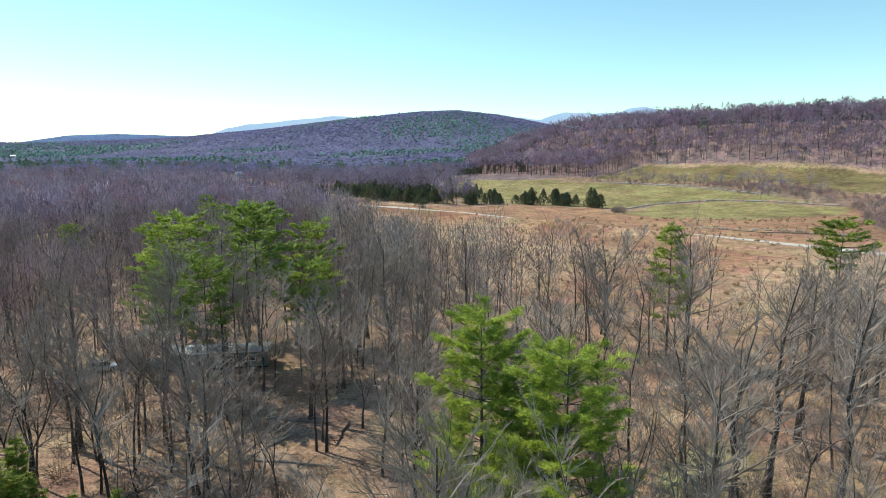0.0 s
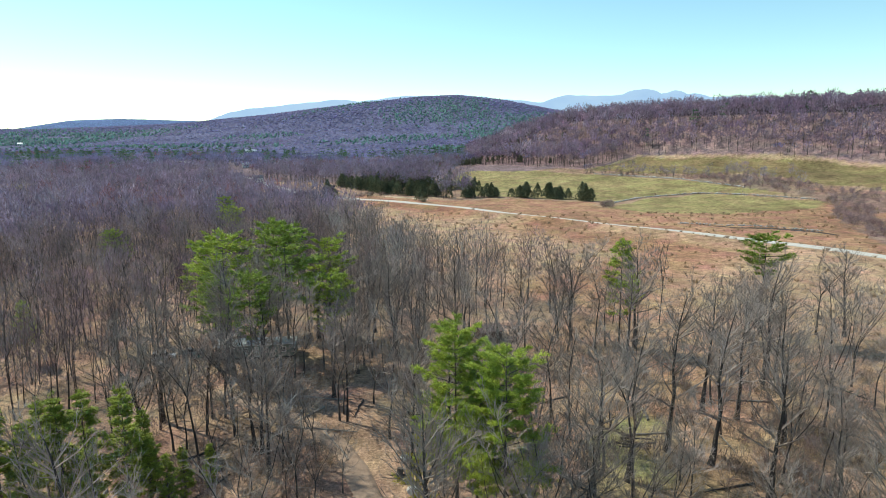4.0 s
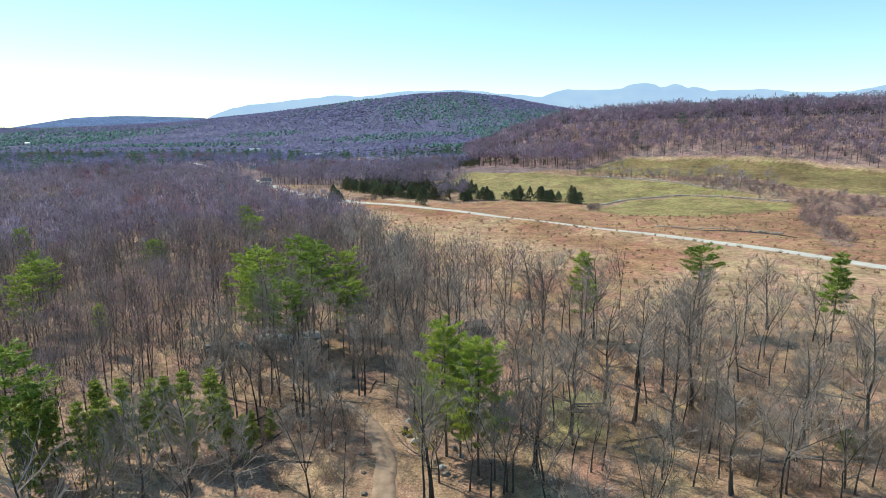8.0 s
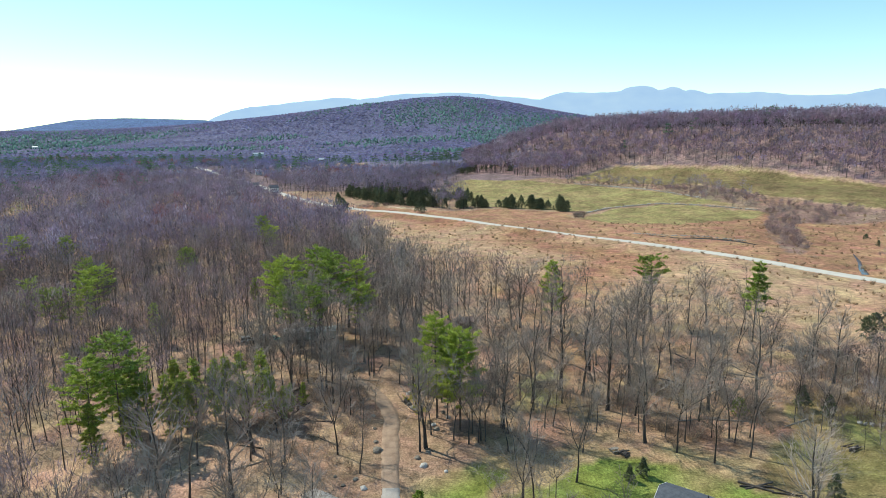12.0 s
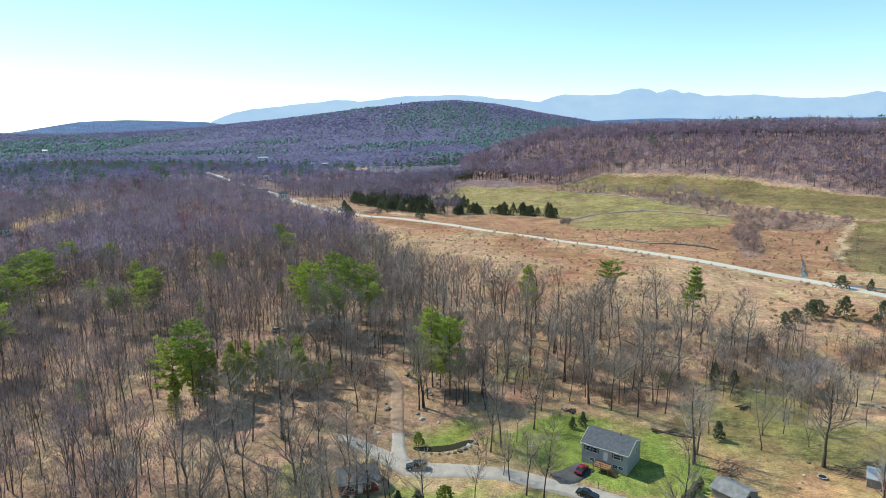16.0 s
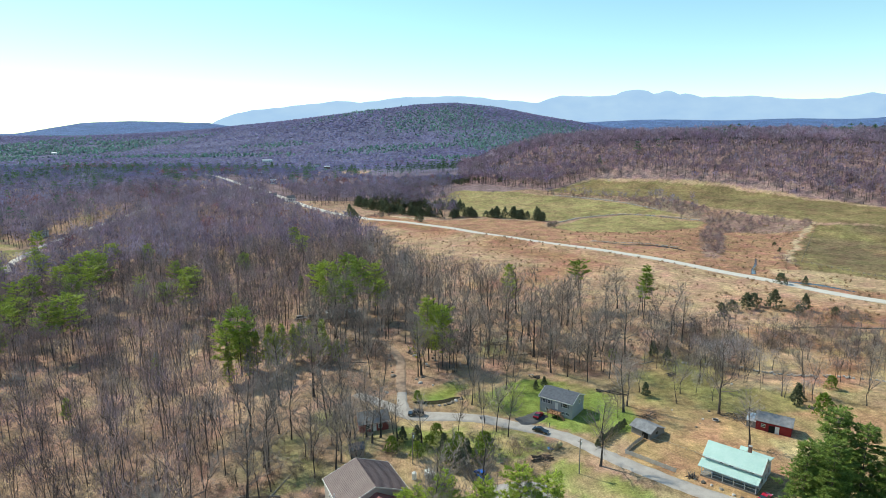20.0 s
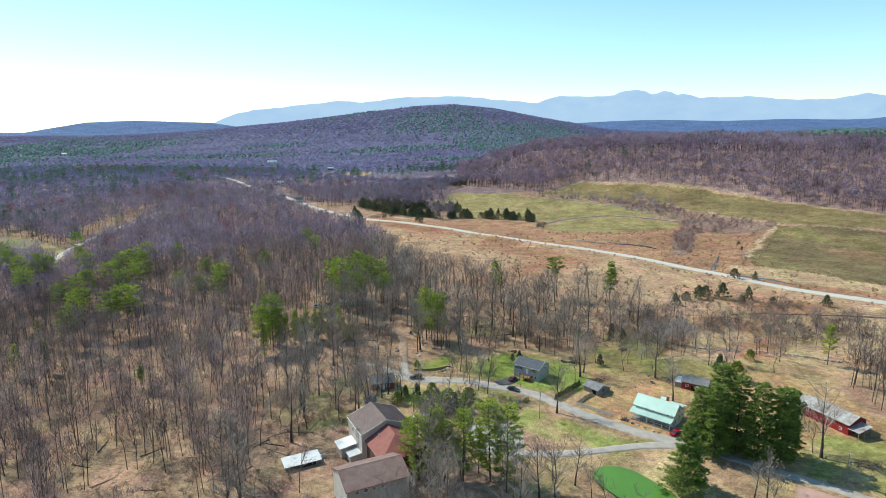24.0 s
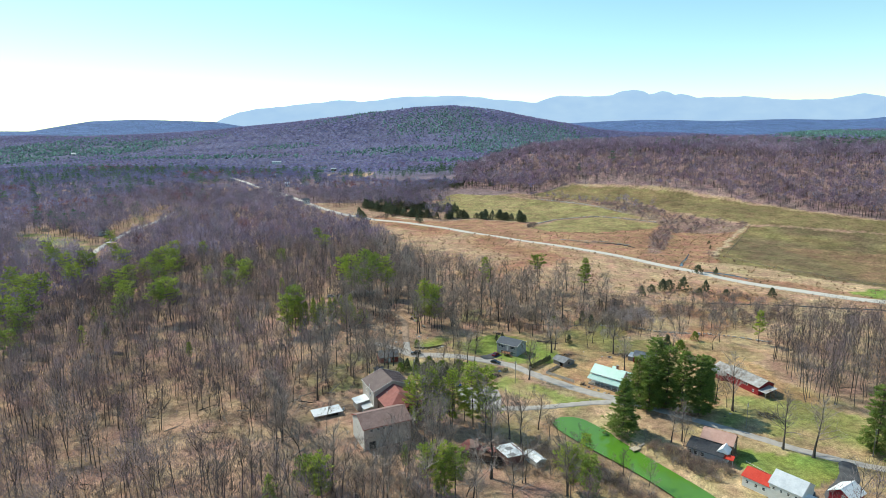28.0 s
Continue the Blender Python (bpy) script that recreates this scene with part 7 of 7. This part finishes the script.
# old stone walls between the fields and along the rough ground: many small stones heaped in rows
def stone_row(pts, n, label, seed, size=0.75):
    g = np.random.default_rng(seed)
    c = smooth_line(pts, 8)
    bm = bmesh.new()
    bmesh.ops.create_icosphere(bm, subdivisions=1, radius=0.5)
    v0 = np.array([v.co[:] for v in bm.verts]) * (1, 1, 0.75)
    f0 = np.array([[v.index for v in f.verts] for f in bm.faces])
    bm.free()
    seg = np.linalg.norm(np.diff(c, axis=0), axis=1)
    cum = np.concatenate([[0], np.cumsum(seg)])
    u = g.uniform(0, cum[-1], n)
    x, y = np.interp(u, cum, c[:, 0]) + g.normal(0, 0.4, n), np.interp(u, cum, c[:, 1]) + g.normal(0, 0.4, n)
    z = land(x, y) + g.uniform(0.05, 0.55, n)
    s = size * g.uniform(0.6, 1.4, (n, 1, 1))
    v = v0[None] * s * g.uniform(0.75, 1.3, (n, len(v0), 1)) + np.stack([x, y, z], 1)[:, None]
    f = f0[None] + (np.arange(n) * len(v0))[:, None, None]
    tagged(new("stone_wall", mesh_of("stone_wall", v.reshape(-1, 3), f.reshape(-1, 3), [PALE_STONE])), label, "stone wall", kind="stuff")


stone_row([(112, 378), (120, 387), (136, 398), (158, 404), (178, 405), (209, 381), (232, 360)], 260, "tumbled dry stone wall between the hill fields", 71, 1.1)
stone_row([(131, 512), (161, 485), (193, 446), (212, 410)], 170, "tumbled dry stone wall above the lower field", 72, 1.1)
stone_row([(96, 40), (110, 38), (126, 30), (150, 26), (172, 14)], 190, "heaped field stones along rough ground", 73, 0.8)
stone_row([(120, 286), (140, 277), (158, 274), (176, 258)], 120, "low stony bank by the marsh ditch", 74, 0.8)


# fences
def fence(pts, label, mt, gap=2.4, high=1.3, rails=(0.5, 1.0), boards=False, group=""):
    ob = thing("fence", pose(pts[0][0], pts[0][1], 0), label, "fence", group)
    c = [Vector((a - pts[0][0], b - pts[0][1], 0)) for a, b in pts]
    for a, b in zip(c[:-1], c[1:]):
        n = max(1, round((b - a).length / gap))
        turn = math.degrees(math.atan2((b - a).y, (b - a).x))
        for i in range(n + 1 if b is c[-1] else n):
            q = a + (b - a) * i / n
            z = float(land(q.x + pts[0][0], q.y + pts[0][1]))
            part("post", cached(("post", high, mt.name), lambda: box(-0.07, -0.07, -0.4, 0.07, 0.07, high)), mt, ob, m=pose(q.x, q.y, z, 0, 0, turn))
            if i < n:
                for r in ([0.15 + 0.2 * j for j in range(int(high / 0.2))] if boards else rails):
                    part("rail", cached(("rail", (b - a).length / n, boards, mt.name), lambda: box(0, -0.10, -0.08 if boards else -0.05, (b - a).length / n, -0.07, 0.08 if boards else 0.05)), mt, ob, m=pose(q.x, q.y, z + r, 0, 0, turn))
    return ob


fence([(57.4, -22.3), (62, -26.6), (67.4, -31.8)], "pale weathered board fence along the lane", surface("pale_fence", (0.42, 0.39, 0.34), (0.58, 0.55, 0.5), 1.0, 0.85, 0.2), boards=True)
fence([(57.4, -22.3), (61, -18), (64.6, -14.6)], "dark weathered board fence by the shed", RAW_WOOD, boards=True)
fence([(66.5, -14.6), (71, -17.5), (76, -22.5), (79, -26.5)], "low pale rail fence behind the farmhouse", surface("bleached_rail", (0.45, 0.36, 0.25), (0.6, 0.5, 0.36), 1.0, 0.85, 0.2), high=0.7, rails=(0.5,))
fence([(311, 322), (272, 264), (235, 208), (262, 160), (300, 118), (380, 98)], "wooden post and rail fence round the pasture", RAW_WOOD, gap=6.0, high=1.5, rails=(0.6, 1.2))
fence([(112, 375), (136, 395), (178, 402), (209, 378), (232, 357)], "old wooden fence between the hill fields", RAW_WOOD, gap=6.0, high=1.4, rails=(0.9,))
fence([(109.2, -93), (111.5, -97.5), (113, -102)], "low white picket border by the cottage", WHITE, gap=1.2, high=0.5, rails=(0.3,))


# utility poles
def pole(x, y, turn, h=9.6):
    ob = thing("utility_pole", pose(x, y, float(land(x, y)), 0, 0, turn), "weathered wooden utility pole beside the lane", "utility pole", "utility poles")
    part("pole", tube((0, 0, -0.5), (0, 0, h), 0.15, 0.1, 10), RAW_WOOD, ob)
    arm = part("crossarm", box(-0.9, -0.06, h - 0.55, 0.9, 0.06, h - 0.42), RAW_WOOD, ob)
    for u in (-0.8, 0.0, 0.8):
        part("insulator", tube((u, 0, h - 0.42), (u, 0, h - 0.25), 0.05, 0.03, 6), WHITE, arm)
    part("transformer", tube((0.28, 0, h - 1.7), (0.28, 0, h - 0.9), 0.2, 0.2, 10), GALV, ob)


pole(43.0, -32.0, 45)
pole(119.6, -70.8, 50)
pole(0.9, -27.0, 10, 9.0)
pole(151, -90, 40)


# vehicles
TYRE = surface("tyre_rubber", (0.015, 0.015, 0.016), (0.03, 0.03, 0.03), 3, 0.9)
CHROME = surface("bright_metal", (0.55, 0.56, 0.58), (0.7, 0.71, 0.72), 2, 0.25, metal=1.0)
LAMP = surface("clear_lamp", (0.7, 0.7, 0.68), (0.8, 0.8, 0.78), 2, 0.15)
TAIL = surface("red_lamp", (0.4, 0.01, 0.01), (0.5, 0.02, 0.02), 2, 0.2)


def paint(name, c):
    m = surface(name, c, tuple(v * 0.85 for v in c), 0.8, 0.22, spec=0.6)
    m.node_tree.nodes["Principled BSDF"].inputs["Coat Weight"].default_value = 0.6
    return m


def car(name, x, y, turn, mt, label, kind="sedan", L=4.6, W=1.8, group="parked cars", z=0.1):
    ob = thing(name, pose(x, y, float(land(x, y)) + z, 0, 0, turn), label, "pickup" if kind == "pickup" else "car", group)
    h = {"sedan": 1.42, "suv": 1.75, "pickup": 1.8}[kind]
    b = 0.62 if kind == "sedan" else 0.78
    lo = [(-L / 2, 0.35), (L / 2, 0.35), (L / 2, b * 0.98), (L / 2 - 0.1, b + 0.1), (L * 0.2, b + 0.26), (-L / 2 + 0.06, b + 0.26), (-L / 2, b)]
    bm = prism([(px, -W / 2, pz) for px, pz in lo], (0, W, 0))
    bmesh.ops.bevel(bm, geom=[e for e in bm.edges], offset=0.07, segments=2, affect="EDGES", clamp_overlap=True)
    body = part("body", bm, mt, ob)
    top = {"sedan": [(-L * 0.36, b + 0.24), (L * 0.2, b + 0.24), (L * 0.04, h - 0.06), (-L * 0.22, h - 0.06)], "suv": [(-L * 0.48, b + 0.24), (L * 0.22, b + 0.24), (L * 0.09, h - 0.06), (-L * 0.44, h - 0.06)], "pickup": [(-L * 0.1, b + 0.24), (L * 0.24, b + 0.24), (L * 0.15, h - 0.06), (-L * 0.08, h - 0.06)]}[kind]
    bm = prism([(px, -W / 2 + 0.1, pz) for px, pz in top], (0, W - 0.2, 0))
    for v in bm.verts:
        if v.co.z > h - 0.1:
            v.co.y *= 0.84
    part("windows", bm, WINDOW, ob)
    x0, x1 = top[3][0], top[2][0]
    bm = box(x0 - 0.04, -W * 0.38, h - 0.07, x1 + 0.04, W * 0.38, h + 0.02)
    bmesh.ops.bevel(bm, geom=[e for e in bm.edges], offset=0.03, segments=2, affect="EDGES")
    part("roof", bm, mt, ob)
    if kind == "pickup":
        part("bed_floor", box(-L / 2 + 0.12, -W / 2 + 0.14, b + 0.265, -L * 0.12, W / 2 - 0.14, b + 0.275), TYRE, ob)
        for s in (-1, 1):
            part("bed_side", box(-L / 2 + 0.05, s * (W / 2 - 0.12), b + 0.2, -L * 0.11, s * (W / 2 - 0.02), b + 0.45), mt, ob)
        part("tailgate", box(-L / 2 + 0.02, -W / 2 + 0.1, b + 0.1, -L / 2 + 0.1, W / 2 - 0.1, b + 0.45), mt, ob)
    r = 0.34 if kind == "sedan" else 0.4
    for sx in (-1, 1):
        for sy in (-1, 1):
            w = part("wheel", cached(("tyre", r), lambda: tube((0, -0.11, 0), (0, 0.11, 0), r, r, 16)), TYRE, ob, m=pose(sx * L * 0.31, sy * (W / 2 - 0.1), r))
            part("rim", cached(("rim", r), lambda: tube((0, -0.125, 0), (0, 0.125, 0), r * 0.6, r * 0.6, 12)), CHROME, w)
        for sy in (-1, 1):
            part("headlight" if sx > 0 else "tail_light", box(sx * (L / 2 - 0.05), sy * W * 0.28, b - 0.08, sx * (L / 2 + 0.012), sy * W * 0.45, b + 0.06), LAMP if sx > 0 else TAIL, ob)
    part("bumper", box(L / 2 - 0.04, -W * 0.44, 0.32, L / 2 + 0.05, W * 0.44, 0.52), TYRE, body)
    part("bumper", box(-L / 2 - 0.05, -W * 0.44, 0.32, -L / 2 + 0.04, W * 0.44, 0.52), TYRE, body)
    return ob


BLACK_PAINT, RED_PAINT, BLUE_PAINT, MAROON = paint("black_paint", (0.012, 0.014, 0.018)), paint("red_paint", (0.5, 0.01, 0.04)), paint("blue_paint", (0.015, 0.12, 0.55)), paint("maroon_paint", (0.25, 0.012, 0.03))
car("suv", 0.5, 0.4, 182, BLACK_PAINT, "black sport utility vehicle parked on the gravel turnaround", "suv", 4.9, 1.95, z=0.15)
car("car", 36.6, -10.6, -33, BLACK_PAINT, "black saloon car on the gravel lane", z=0.15)
car("car", 37.4, -1.2, 55, MAROON, "maroon hatchback parked beside the ranch house", L=4.3, z=0.16)
car("pickup_truck", 18.6, -33.8, 118, BLUE_PAINT, "bright blue pickup truck on the gravel yard", "pickup", 5.5, 2.0)
car("car", 83.9, -43.4, 40, RED_PAINT, "bright red car beside the farmhouse", L=4.4)
car("suv", 118.6, -112.0, 60, BLACK_PAINT, "black vehicle parked by the white barn", "suv", z=0.2)
car("car", 120.4, -115.8, 60, paint("silver_paint", (0.4, 0.41, 0.43)), "silver car parked by the white barn", z=0.2)
car("suv", -57, 99, 20, paint("white_paint", (0.7, 0.7, 0.7)), "white vehicle parked among the leafless trees", "suv")
car("car", -52, 101, 15, paint("grey_paint", (0.3, 0.33, 0.36)), "grey car parked by the trailer home", L=4.5)
car("car", -48.5, 98.5, -8, paint("teal_paint", (0.05, 0.25, 0.22)), "teal car parked by the trailer home", L=4.5)

# white box trailer, tank, bales, dock, garden things
ob = thing("box_trailer", pose(5.6, -34.4, 0.1, 0, 0, 118), "small white enclosed box trailer", "trailer")
bm = box(-1.5, -0.9, 0.45, 1.5, 0.9, 2.2)
bmesh.ops.bevel(bm, geom=[e for e in bm.edges], offset=0.06, segments=2, affect="EDGES")
part("body", bm, WHITE, ob)
part("drawbar", box(1.5, -0.06, 0.4, 2.7, 0.06, 0.5), TYRE, ob)
for s in (-1, 1):
    w = part("wheel", cached(("tyre", 0.3), lambda: tube((0, -0.1, 0), (0, 0.1, 0), 0.3, 0.3, 14)), TYRE, ob, m=pose(-0.2, s * 0.95, 0.3))
    part("rim", cached(("rim", 0.3), lambda: tube((0, -0.11, 0), (0, 0.11, 0), 0.17, 0.17, 10)), CHROME, w)
part("rear_door", box(-1.53, -0.75, 0.55, -1.49, 0.75, 2.1), GALV, ob)
ob = thing("storage_tank", pose(1.6, -34.0, 0.05), "upright white plastic storage tank", "tank")
part("body", tube((0, 0, 0), (0, 0, 1.7), 0.6, 0.6, 16), WHITE, ob)
part("dome", tube((0, 0, 1.7), (0, 0, 2.0), 0.58, 0.15, 16), WHITE, ob)
HAY = surface("hay", (0.45, 0.36, 0.17), (0.62, 0.52, 0.28), 3.0, 0.95, 0.8)
for i, (x, y, a) in enumerate([(39.0, -19.9, 20), (40.4, -18.9, -35)]):
    ob = thing("hay_bale", pose(x, y, 0.02, 0, 0, a), "round straw-coloured hay bale on grass", "hay bale", "hay bales")
    bm = tube((0, -0.7, 0.72), (0, 0.7, 0.72), 0.72, 0.72, 20)
    bmesh.ops.bevel(bm, geom=[e for e in bm.edges], offset=0.06, segments=2, affect="EDGES")
    part("bale", bm, HAY, ob)
    for s in (-0.35, 0.0, 0.35):
        part("twine", tube((0, s - 0.02, 0.72), (0, s + 0.02, 0.72), 0.735, 0.735, 20), NEW_WOOD, ob)
ob = thing("tarpaulin", pose(37.9, -19.6, 0.03), "crumpled blue tarpaulin on the grass", "tarpaulin")
bm = bmesh.new()
bmesh.ops.create_grid(bm, x_segments=8, y_segments=6, size=0.8)
for v in bm.verts:
    v.co.z = 0.12 + 0.14 * noise.noise(v.co * 2.5)
bmesh.ops.solidify(bm, geom=bm.faces[:], thickness=0.02)
part("sheet", bm, paint("blue_tarp", (0.05, 0.25, 0.6)), ob)
PALE_PLANK = surface("bleached_planks", (0.40, 0.33, 0.24), (0.56, 0.48, 0.37), 1.0, 0.85, 0.2)
ob = thing("dock", pose(77.0, -83.6, -0.72, 0, 0, 30), "small wooden dock reaching into the green pond", "dock")
for i in range(12):
    part("plank", cached(("dock_plank",), lambda: box(-0.13, -1.1, 0.3, 0.13, 1.1, 0.36)), PALE_PLANK, ob, m=pose(-1.65 + i * 0.3, 0, 0))
for px in (-1.6, 1.6):
    for py in (-1, 1):
        part("post", cached(("dock_post",), lambda: box(-0.07, -0.07, -0.8, 0.07, 0.07, 0.8)), RAW_WOOD, ob, m=pose(px, py, 0))
for s in (-0.9, 0.9):
    part("beam", box(-1.8, s - 0.07, 0.14, 1.8, s + 0.07, 0.3), RAW_WOOD, ob)
part("gangplank", box(1.7, -0.4, 0.28, 4.4, 0.4, 0.36), RAW_WOOD, ob, m=pose(0, 0, 0, 0, -8, 0))


def log_pile(x, y, turn, n, label, L=2.2, r=0.16):
    ob = thing("log_pile", pose(x, y, float(land(x, y)), 0, 0, turn), label, "logs", "log piles")
    g = np.random.default_rng(int(abs(x * 7 + y)))
    for i in range(n):
        rr = float(r * g.uniform(0.7, 1.25))
        part("log", cached(("log", i % 5, L, r), lambda: tube((-L / 2, 0, 0), (L / 2, 0, 0), rr, rr * 0.85, 8)), BARK, ob, m=pose(float(g.normal(0, 0.3)), float(g.normal(0, 0.5)), r + 0.22 * (i // 5), 0, float(g.normal(0, 4)), float(g.normal(0, 22))))
    return ob


log_pile(33.4, -25.5, 10, 26, "heap of cut branches and brush on bare soil", 2.6, 0.1)
log_pile(36.2, -25.0, -20, 18, "heap of cut branches and brush on bare soil", 2.4, 0.1)
log_pile(41.2, 28.5, 15, 10, "stack of pale split logs by the lawn", 1.6)
log_pile(62.0, 16.8, -32, 3, "long pale fallen logs at the lawn's edge", 6.0, 0.2)
log_pile(66.0, 14.6, -28, 2, "long pale fallen logs at the lawn's edge", 5.0, 0.2)
log_pile(88.5, 30, 20, 8, "heap of old timber in rough grass", 2.6)
log_pile(70.5, -33.6, 60, 22, "heap of sticks beside the farmhouse", 2.2, 0.07)
log_pile(-2, 88, 30, 7, "fallen grey logs on the woodland floor", 4.0, 0.15)
log_pile(30, 62, -30, 6, "fallen grey logs on the woodland floor", 4.5, 0.15)
ob = thing("picnic_table", pose(39.5, 29.5, 0.05, 0, 0, 20), "weathered wooden picnic table on the lawn", "table")
part("tabletop", box(-0.9, -0.4, 0.7, 0.9, 0.4, 0.76), RAW_WOOD, ob)
for s in (-0.75, 0.75):
    part("bench", box(-0.9, s - 0.13, 0.42, 0.9, s + 0.13, 0.47), RAW_WOOD, ob)
    part("leg", box(s * 0.85 - 0.05, -0.75, 0.0, s * 0.85 + 0.05, 0.75, 0.42), RAW_WOOD, ob)
    part("support", box(s * 0.85 - 0.05, -0.25, 0.42, s * 0.85 + 0.05, 0.25, 0.7), RAW_WOOD, ob)
# a small ring on the soil, given the shape of a trampoline
ob = thing("trampoline", pose(89.3, -4.2, 0.05), "small round ring on bare soil, built as a grey trampoline", "trampoline")
part("mat", tube((0, 0, 0.62), (0, 0, 0.65), 1.35, 1.35, 24), TYRE, ob)
part("pad", tube((0, 0, 0.57), (0, 0, 0.63), 1.6, 1.6, 24), GALV, ob)
for i in range(6):
    part("leg", tube((1.5 * math.cos(i * 1.047), 1.5 * math.sin(i * 1.047), -0.1), (1.5 * math.cos(i * 1.047), 1.5 * math.sin(i * 1.047), 0.58), 0.04, 0.04, 6), GALV, ob)
ob.matrix_world = pose(89.3, -4.2, 0.05) @ Matrix.Scale(0.6, 4)
ob = thing("tree_stump", pose(-4.5, 53.1, float(land(-4.5, 53.1)), 0, 0, 25), "dark upturned stump with broken roots beside the track", "stump")
part("stump", tube((0, 0, -0.2), (0.25, 0.1, 1.3), 0.62, 0.38, 11), BARK, ob)
for i in range(9):
    a = i * 0.7
    part("root", tube((0.1, 0, 0.25 + 0.1 * (i % 4)), (1.3 * math.cos(a), 1.1 * math.sin(a), 0.05 + 0.35 * (i % 3)), 0.2, 0.05, 6), BARK, ob)
ob = thing("mailbox", pose(39.6, -7.6, 0.05, 0, 0, 55), "small dark mailbox on a post", "mailbox")
part("post", box(-0.05, -0.05, -0.2, 0.05, 0.05, 1.05), RAW_WOOD, ob)
part("box", prism([(-0.25, -0.1, 1.05), (-0.25, 0.1, 1.05), (-0.25, 0.1, 1.2), (-0.25, 0.0, 1.28), (-0.25, -0.1, 1.2)], (0.5, 0, 0)), BLACK_SHINGLE, ob)


# heaps of cut branches in the yards
def branch_heap(x, y, turn, n, R, label):
    ob = thing("brush_pile", pose(x, y, float(land(x, y)), 0, 0, turn), label, "brush pile", "brush piles")
    g = np.random.default_rng(int(abs(x) * 10 + n))
    for i in range(n):
        a, r = g.uniform(0, 6.283), R * math.sqrt(g.uniform(0, 1))
        c = Vector((1.7 * r * math.cos(a), r * math.sin(a), 0.15 + 0.9 * max(0, 1 - r / R) * g.uniform(0.2, 1)))
        d = Vector((g.normal(0, 1), g.normal(0, 0.6), g.normal(0, 0.22))).normalized() * g.uniform(0.9, 2.4)
        part("branch", tube(c - d, c + d, 0.07 * g.uniform(0.6, 1.3), 0.02, 5), (BARK, WOOD_BARK, RAW_WOOD)[i % 3], ob)
    return ob


branch_heap(96.5, -2.5, -20, 70, 2.6, "dark heap of cut branches behind the small red barn")
branch_heap(103.0, 0.5, 10, 46, 2.2, "dark heap of cut branches at the edge of the meadow")
branch_heap(70.0, -2.0, 40, 34, 1.8, "tangle of cut branches behind the weathered shed")
branch_heap(132.0, -62.0, -30, 50, 2.4, "heap of grey branches below the long barn")
branch_heap(40.0, -85.0, 15, 60, 2.6, "dark tangle of branches beside the fallen-in sheds")
branch_heap(29.5, -93.5, -40, 60, 2.4, "tangle of bleached branches over the collapsed shed")

# fallen trunks lying on the floor of the wood
def bent_log(L, r, g):
    """One bent, tapered trunk, lying along x."""
    bm, rings = bmesh.new(), []
    y = 0.0
    for i in range(6):
        x, rr = -L / 2 + L * i / 5, r * (1 - 0.13 * i)
        rings.append([bm.verts.new((x, y + rr * math.cos(a), 0.15 + rr * math.sin(a))) for a in (0, 1.05, 2.09, 3.14, 4.19, 5.24)])
        y += g.normal(0, 0.18)
    for a, b in zip(rings[:-1], rings[1:]):
        for j in range(6):
            bm.faces.new((a[j], b[j], b[(j + 1) % 6], a[(j + 1) % 6]))
    bm.faces.new(rings[0])
    bm.faces.new(rings[-1][::-1])
    return bm


def fallen(seed, L):
    g = np.random.default_rng(seed)
    mt = BARK if seed % 2 else RAW_WOOD
    ob = thing("fallen_log", None, "fallen bare trunk lying on leaf litter" if seed % 2 else "bleached fallen trunk lying on leaf litter", "log", "fallen trunks in the wood")
    part("trunk", bent_log(L, 0.2, g), mt, ob)
    for i in range(4):
        b = Vector((L * g.uniform(0.0, 0.45), 0, 0.16))
        part("branch", tube(b, b + Vector((g.uniform(0.6, 2.2), g.normal(0, 1.1), g.uniform(0.3, 1.4))), 0.06, 0.015, 5), mt, ob)
    return ob


logs = [fallen(950 + s, (9.0, 6.5, 11.0, 7.5)[s]) for s in range(4)]
lg = np.random.default_rng(23)
spots = [spread_in(p, n, 24 + n) for p, n in (([(-100, -125), (-30, -125), (-30, -30), (-100, -30)], 40), ([(-40, 24), (-12, 24), (-12, 80), (-50, 80)], 18), ([(14, 40), (90, 40), (80, 95), (14, 95)], 22), ([(160, -40), (215, 0), (230, -50), (180, -60)], 18))]
for i, (x, y) in enumerate(zip(np.concatenate([a for a, b in spots]), np.concatenate([b for a, b in spots]))):
    place(logs, i, float(x), float(y), 1.0, float(lg.uniform(0, 360)))
